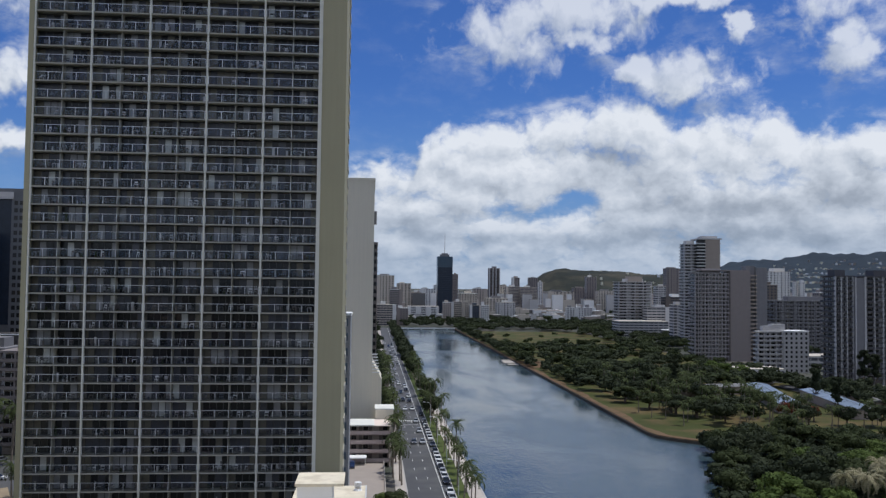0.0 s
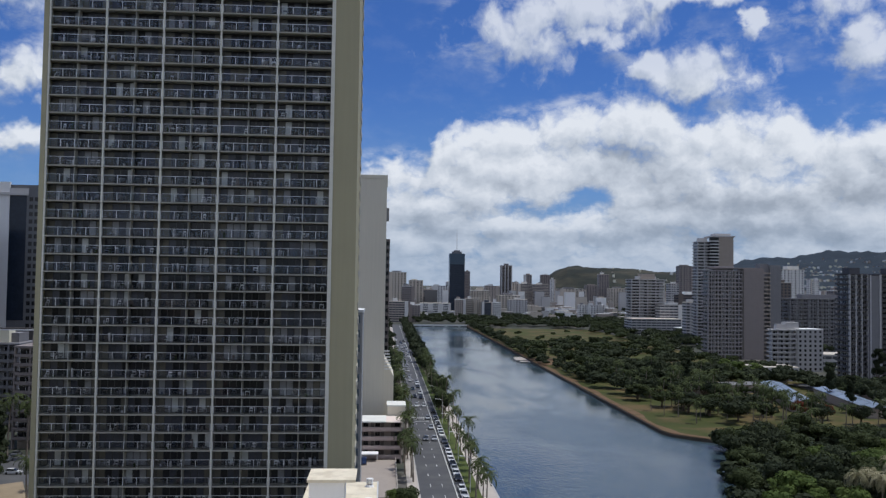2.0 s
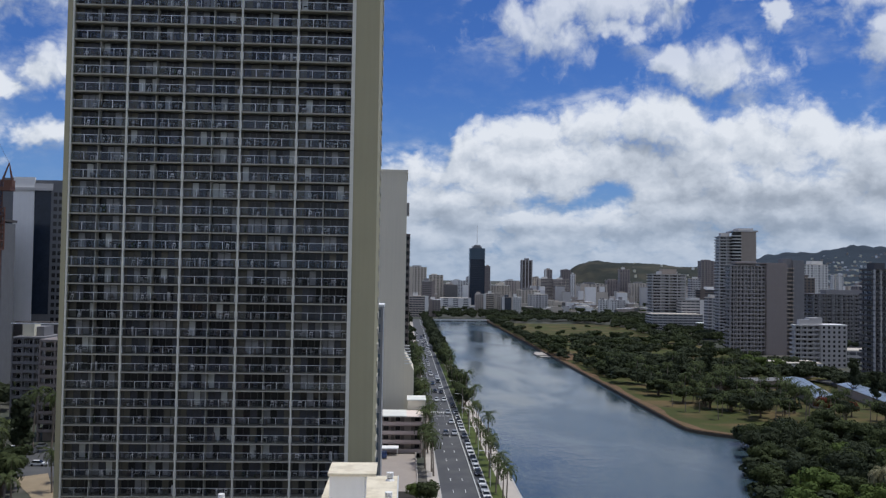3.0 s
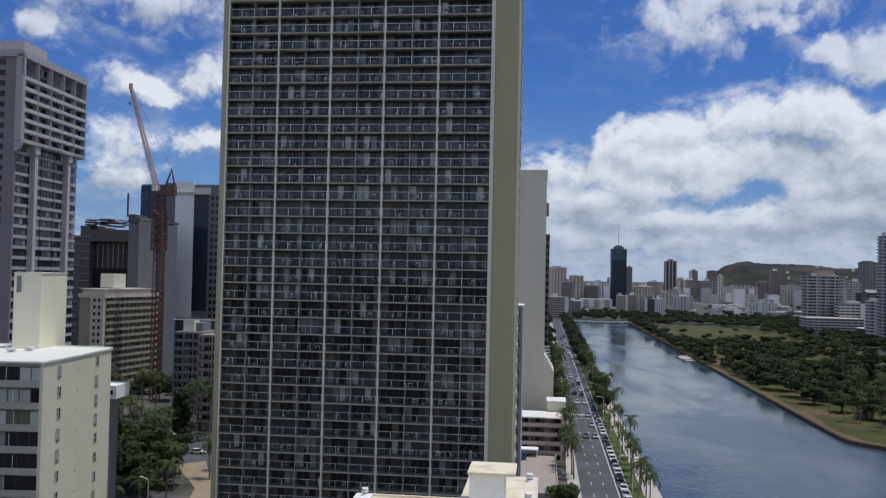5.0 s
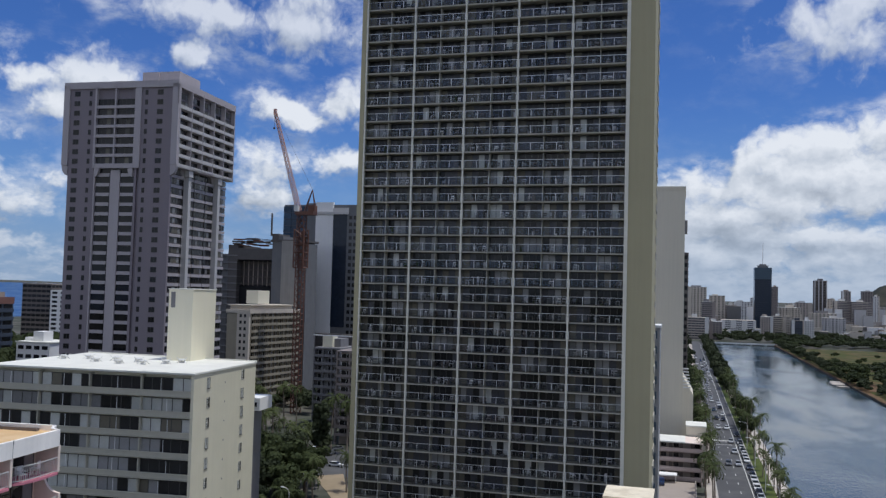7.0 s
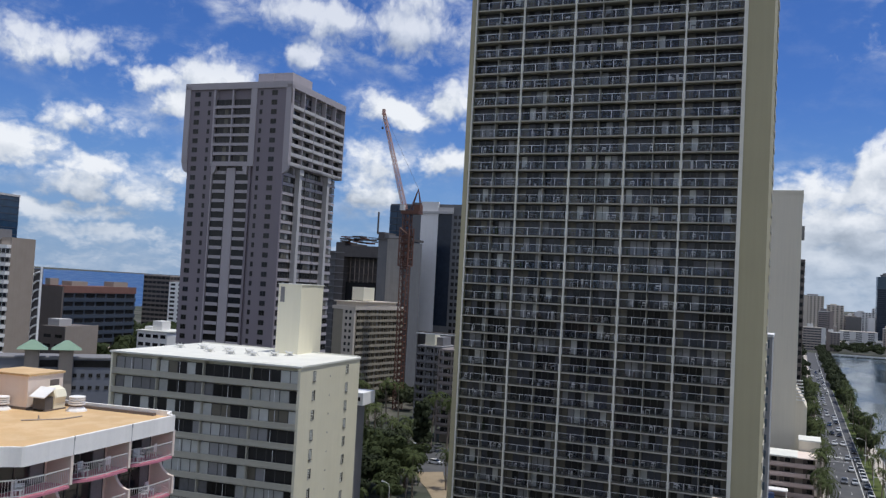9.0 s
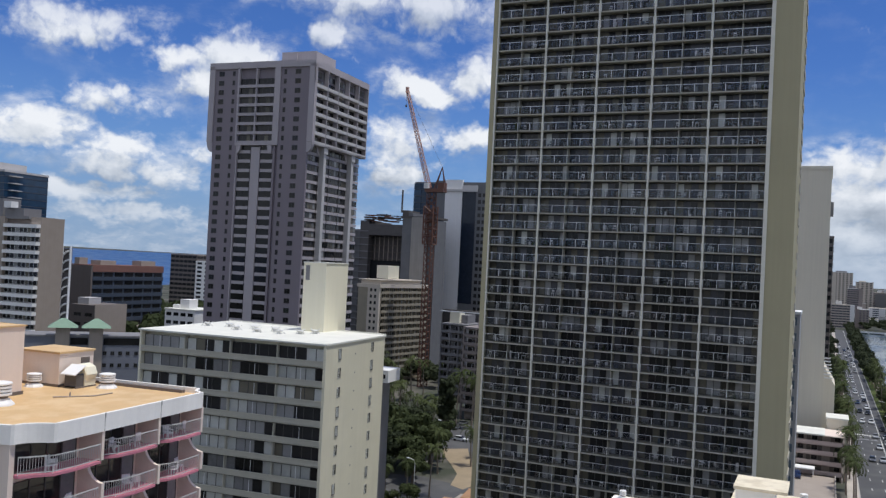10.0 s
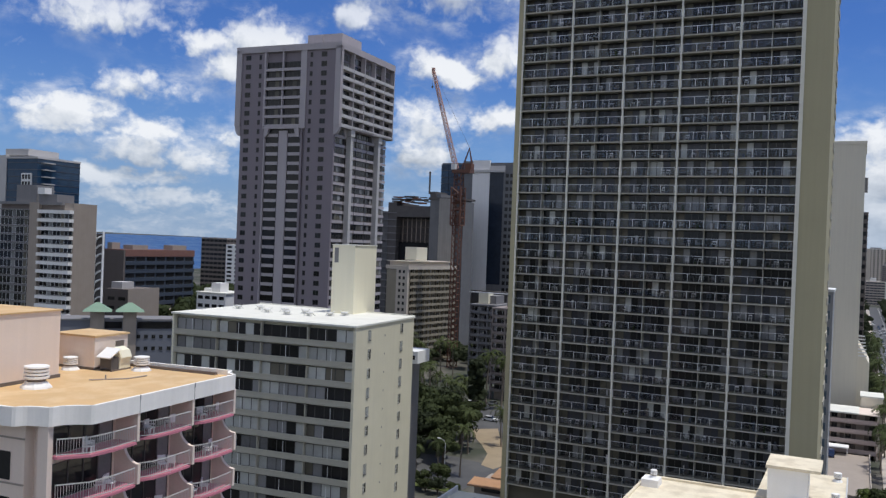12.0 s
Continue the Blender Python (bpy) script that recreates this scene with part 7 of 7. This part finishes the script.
# ---- cars ----
def car_meshes():
    body = Shape()
    prof = [(-2.15, 0.3), (2.15, 0.3), (2.2, 0.55), (2.1, 0.78), (1.15, 0.92), (-1.75, 0.95), (-2.15, 0.85), (-2.22, 0.55)]
    n = len(prof)
    for y, k in ((-0.86, 0), (0.86, 1)):
        body.v += [(x, y, z) for x, z in prof]
    body.f += [tuple(range(n)), tuple(range(n, 2 * n))[::-1]] + [(i, n + i, n + (i + 1) % n, (i + 1) % n) for i in range(n)]
    body.m += [0] * (n + 2)
    roof = [(-1.25, 1.4), (0.35, 1.42), (0.35, 1.47), (-1.25, 1.46)]
    body.add([(x, -0.62, z) for x, z in roof] + [(x, 0.62, z) for x, z in roof], [(0, 1, 2, 3), (7, 6, 5, 4)] + [(i, 4 + i, 4 + (i + 1) % 4, (i + 1) % 4) for i in range(4)])
    cabin = Shape()
    lo, hi = [(-1.75, 0.93), (1.1, 0.92)], [(-1.28, 1.41), (0.38, 1.42)]
    v = [(lo[0][0], -0.8, lo[0][1]), (lo[1][0], -0.8, lo[1][1]), (lo[1][0], 0.8, lo[1][1]), (lo[0][0], 0.8, lo[0][1]),
         (hi[0][0], -0.62, hi[0][1]), (hi[1][0], -0.62, hi[1][1]), (hi[1][0], 0.62, hi[1][1]), (hi[0][0], 0.62, hi[0][1])]
    cabin.add(v, [(3, 2, 1, 0), (4, 5, 6, 7), (0, 1, 5, 4), (1, 2, 6, 5), (2, 3, 7, 6), (3, 0, 4, 7)])
    wheel = Shape().tube([(0, -0.11, 0), (0, 0.11, 0)], [0.32, 0.32], 12)
    light = Shape().box(-0.04, -0.18, -0.07, 0.04, 0.18, 0.07)
    return [body.mesh("body", p) for p in CAR_PAINTS], cabin.mesh("cabin_glass", M_CARGLASS), wheel.mesh("wheel", M_TYRE), light.mesh("headlight", M_WHITE)


CAR_BODIES, CAR_CABIN, CAR_WHEEL, CAR_LIGHT = car_meshes()
COLOURS = ("white", "silver", "black", "grey", "red", "blue")


def car(x, y, heading, colour, state, group):
    root = thing("car", (x, y, 0.03), heading, COLOURS[colour] + " car " + state, "car", group)
    place("body", CAR_BODIES[colour], root)
    place("cabin_glass", CAR_CABIN, root)
    for wx in (-1.35, 1.35):
        for wy in (-0.8, 0.8):
            place("wheel", CAR_WHEEL, root, (wx, wy, 0.32))
    for wy in (-0.6, 0.6):
        place("headlight", CAR_LIGHT, root, (2.17, wy, 0.62))


paint = random.Random(12)
y = 188.0
while y < 352:
    if paint.random() < 0.93:
        car(20.15, y, -90, paint.choice((0, 0, 0, 1, 0, 2, 3, 0, 0)), "parked at the kerb beside the verge", "parked cars")
    y += 5.9
for x, y, c in ((14.3, 287, 3), (17.2, 287, 1), (17.3, 309, 1), (17.2, 331, 1), (14.2, 364, 0), (17.2, 364, 0), (17.0, 388, 2), (14.3, 392, 2), (17.2, 405, 0), (11.2, 410, 3)):
    car(x, y, -90, c, "driving in a lane of the boulevard", "moving traffic")
y = 420.0
while y < 800:
    car(paint.choice((11.2, 14.3, 17.2)), y, -90, paint.choice((0, 1, 2, 3, 0, 1, 5)), "queueing on the boulevard", "moving traffic")
    y += paint.uniform(5, 11)
for _ in range(16):
    car(paint.uniform(-126, -96), paint.uniform(222, 262), paint.choice((0, 90)), paint.choice((0, 1, 3, 0)), "parked under courtyard trees", "courtyard cars")
for _ in range(34):
    car(paint.uniform(222, 300), paint.uniform(400, 452), paint.choice((0, 90, 20)), paint.choice((0, 1, 3, 0, 2)), "parked in the school car park", "school cars")
r = thing("truck", (-5.2, 243, 1.5), -90, "blue pickup truck parked on the deck", "truck")
part("body", Shape().box(-2.4, -0.95, 0.4, 2.5, 0.95, 1.1).box(-0.3, -0.9, 1.1, 1.4, 0.9, 1.85), CAR_PAINTS[5], r)
part("load", Shape().box(-2.2, -0.85, 1.1, -0.5, 0.85, 1.4), M_WHITE, r)
for wx in (-1.5, 1.6):
    for wy in (-0.9, 0.9):
        place("wheel", CAR_WHEEL, r, (wx, wy, 0.32))


# ---- street furniture and low buildings ----
def street_lamp(x, y, turn, h=9.0, reach=2.2, group="street lamps"):
    root = thing("street_lamp", (x, y, 0.1), turn, "grey steel street lamp with a curved arm", "street lamp", group)
    part("pole", Shape().tube([(0, 0, 0), (0, 0, h - 1.0), (0.3, 0, h - 0.3), (1.0, 0, h), (reach, 0, h + 0.1)], [0.11, 0.08, 0.07, 0.06, 0.05], 8), M_METAL, root)
    part("lamp_head", Shape().box(reach - 0.1, -0.16, h, reach + 0.6, 0.16, h + 0.16), M_WHITE, root)


for y in (215, 250, 285, 320, 360):
    street_lamp(22.0, y, 180)
street_lamp(8.9, 262, 0, 10, 4.5)
street_lamp(-80.5, 171, 180, 9, 1.4, "courtyard lamps")
structure("road_parking", Shape().prism([(-112, 166), (-74, 166), (-74, 188), (-88, 192), (-112, 184)], -0.2, 0.04), M_ASPHALT, "grey asphalt parking yard")
structure("road_court", Shape().box(-128, 224, -0.2, -84, 262, 0.03), M_ASPHALT, "asphalt courtyard under trees")
structure("ground_sand", Shape().prism([(-97, 223), (-91, 228), (-85, 215), (-78, 203), (-74, 193), (-75, 186), (-79, 188), (-82, 199), (-87, 207), (-92, 214)], -0.2, 0.06), mat("pale_sand", (0.30, 0.235, 0.15), var=0.2, scale=0.3), "pale bare sand beside the tower")
structure("pavement_hedge_bed", Shape().box(-96, 163.5, -0.2, -72, 166, 0.12), M_VERGE, "narrow grass bed beside the yard")


def tile_house():
    root = thing("pavilion", (-69, 140, 0), 3, "terrace pavilion with terracotta tile roofs", "building")
    part("terrace", Shape().box(0, 0, 0, 15.0, 14.5, 3.6), M_CREAM, root)
    part("parapet", Shape().box(-0.1, -0.1, 3.6, 0.2, 14.5, 4.6).box(0, -0.1, 3.6, 15, 0.2, 4.6), M_WHITE, root)
    part("lounge", Shape().box(3.0, 16, 0, 15, 26, 4.7), M_TAN, root)
    for name, x0, x1, y0, y1, z0, z1 in (("tile_roof", 1.6, 15.0, 15.4, 19.5, 4.7, 5.3), ("tile_roof", 4.5, 15.0, 21.2, 26.5, 5.2, 5.8), ("tile_roof", 3.0, 15.0, 1.5, 5.0, 3.7, 4.2)):
        s = Shape()
        n = 36
        for i in range(n):
            a, b = x0 + (x1 - x0) * i / n, x0 + (x1 - x0) * (i + 1) / n
            s.tube([((a + b) / 2, y0, z0), ((a + b) / 2, y1, z1)], [(b - a) * 0.52] * 2, 6)
        part(name, s, M_TILE, root, "ribbed terracotta tile roof")
    part("lounge_window", Shape().box(4.5, 15.9, 3.7, 9, 16.0, 4.5), M_GLASS, root)


tile_house()
r = thing("outdoor_table", (-60.5, 150, 3.6), 0, "pale round table on the terrace", "table")
part("tabletop", Shape().tube([(0, 0, 0.7), (0, 0, 0.75)], [0.6, 0.6], 16), M_WHITE, r)
part("stem", Shape().tube([(0, 0, 0), (0, 0, 0.7)], [0.06, 0.06], 8), M_METAL, r)
terrace_chair = chair_mesh(M_WHITE)
for x, y in ((-61.8, 150), (-59.2, 150.3), (-60.4, 148.6), (-64, 149.5)):
    tagged(place("terrace_chair", terrace_chair, None, (x, y, 3.6), paint.uniform(0, 360)), "white chair on the tiled terrace", "chair", "terrace chairs")


def shed_roof(x0, y0, x1, y1, w, z, material, label, cells):
    """Long low pitched school roof, laid with panels, from one end to the other."""
    a, b = Vector((x0, y0, 0)), Vector((x1, y1, 0))
    ln = (b - a).length
    root = thing("school_wing", a, math.degrees(math.atan2(y1 - y0, x1 - x0)), label, "building")
    part("wall", Shape().box(0, -w / 2 + 0.6, 0, ln, w / 2 - 0.6, z), M_TAN, root)
    s = Shape().add([(-0.5, -w / 2, z), (ln + 0.5, -w / 2, z), (ln + 0.5, 0, z + 0.9), (-0.5, 0, z + 0.9), (-0.5, w / 2, z), (ln + 0.5, w / 2, z),
                     (-0.5, -w / 2, z - 0.2), (ln + 0.5, -w / 2, z - 0.2), (-0.5, w / 2, z - 0.2), (ln + 0.5, w / 2, z - 0.2)],
                    [(0, 1, 2, 3), (3, 2, 5, 4), (6, 7, 1, 0), (9, 8, 4, 5), (0, 3, 4, 8, 6), (1, 7, 9, 5, 2), (6, 8, 9, 7)])
    part("roof", s, M_DARKROOF, root)
    if cells:
        step = ln / cells
        p = Shape().add([(0.2, -w / 2 + 0.2, z + 0.10), (step - 0.2, -w / 2 + 0.2, z + 0.10), (step - 0.2, -0.2, z + 0.94), (0.2, -0.2, z + 0.94),
                         (0.2, -w / 2 + 0.2, z + 0.16), (step - 0.2, -w / 2 + 0.2, z + 0.16), (step - 0.2, -0.2, z + 1.0), (0.2, -0.2, z + 1.0)],
                        [(3, 2, 1, 0), (4, 5, 6, 7), (0, 1, 5, 4), (1, 2, 6, 5), (2, 3, 7, 6), (3, 0, 4, 7)]).mesh("solar_panel", material)
        for i in range(cells):
            place("solar_panel", p, root, (i * step, 0, 0))
            place("solar_panel", p, root, ((i + 1) * step, 0, 0), 180)


shed_roof(176, 352, 196, 428, 11, 4.0, M_SOLAR, "low school wing with pale solar panels on its roof", 8)
shed_roof(200, 336, 212, 404, 11, 4.0, M_SOLAR, "low school wing with pale solar panels on its roof", 7)
shed_roof(148, 404, 164, 402, 12, 4.0, M_SOLAR, "grey school roof with a few panels", 2)
shed_roof(166, 420, 186, 424, 13, 4.0, None, "grey pitched school roof among trees", 0)
shed_roof(150, 440, 170, 452, 12, 4.0, None, "grey pitched school roof among trees", 0)
shed_roof(220, 360, 228, 392, 9, 4.0, None, "grey pitched school roof among trees", 0)
shed_roof(202, 468, 222, 468, 10, 4.5, mat("white_metal_roof", (0.72, 0.72, 0.72), var=0.08), "low school hall with a white metal roof", 3)
structure("road_school", Shape().box(218, 396, -0.2, 306, 456, 0.03), M_ASPHALT, "asphalt school car park")

# ---- small city blocks and hillside houses ----
q_city = random.Random(55)


def scatter(name, spots, mats, label):
    s = Shape()
    for x, y, z, w, d, h, mi in spots:
        s.box(x, y, z - 1, x + w, y + d, z + h, mi)
        s.box(x - 0.3, y - 0.3, z + h, x + w + 0.3, y + d + 0.3, z + h + 0.4, (mi + 1) % len(mats))
    return stuff(name, s, mats, label, "houses")


spots = []
for _ in range(1900):
    y = q_city.uniform(1095, 3100)
    x = q_city.uniform(-0.14, 0.62) * y
    if -60 < x < 300 and y < 1240:
        continue
    h = q_city.choice((5, 6, 8, 9, 12, 16, 22, 30 if y > 1500 else 7)) * (1.0 if y < 1500 else 1.25)
    if y < 1600:
        h = min(h, 11)
    spots.append((x, y, rise(x, y), q_city.uniform(6, 24), q_city.uniform(8, 18), h, q_city.choice((0, 0, 1, 1, 2, 3, 4, 5))))
scatter("low_city_blocks", spots, (M_WHITE, M_FARCREAM, M_TAN, M_PALECONC, M_DARKROOF, M_FARTAN), "scattered low pale city buildings in the distance")
spots = []
for _ in range(260):
    x, y = q_city.uniform(300, 900), q_city.uniform(430, 1090)
    spots.append((x, y, 0, q_city.uniform(9, 22), q_city.uniform(9, 18), q_city.choice((4, 6, 7, 9)), q_city.randrange(5)))
for _ in range(160):
    x, y = q_city.uniform(-420, -240), q_city.uniform(260, 640)
    spots.append((x, y, 0, q_city.uniform(9, 22), q_city.uniform(9, 18), q_city.choice((4, 6, 9, 14)), q_city.randrange(5)))
scatter("low_houses", spots, (M_WHITE, M_CREAM, M_TAN, M_PALECONC, M_DARKROOF), "scattered low houses beside the towers")
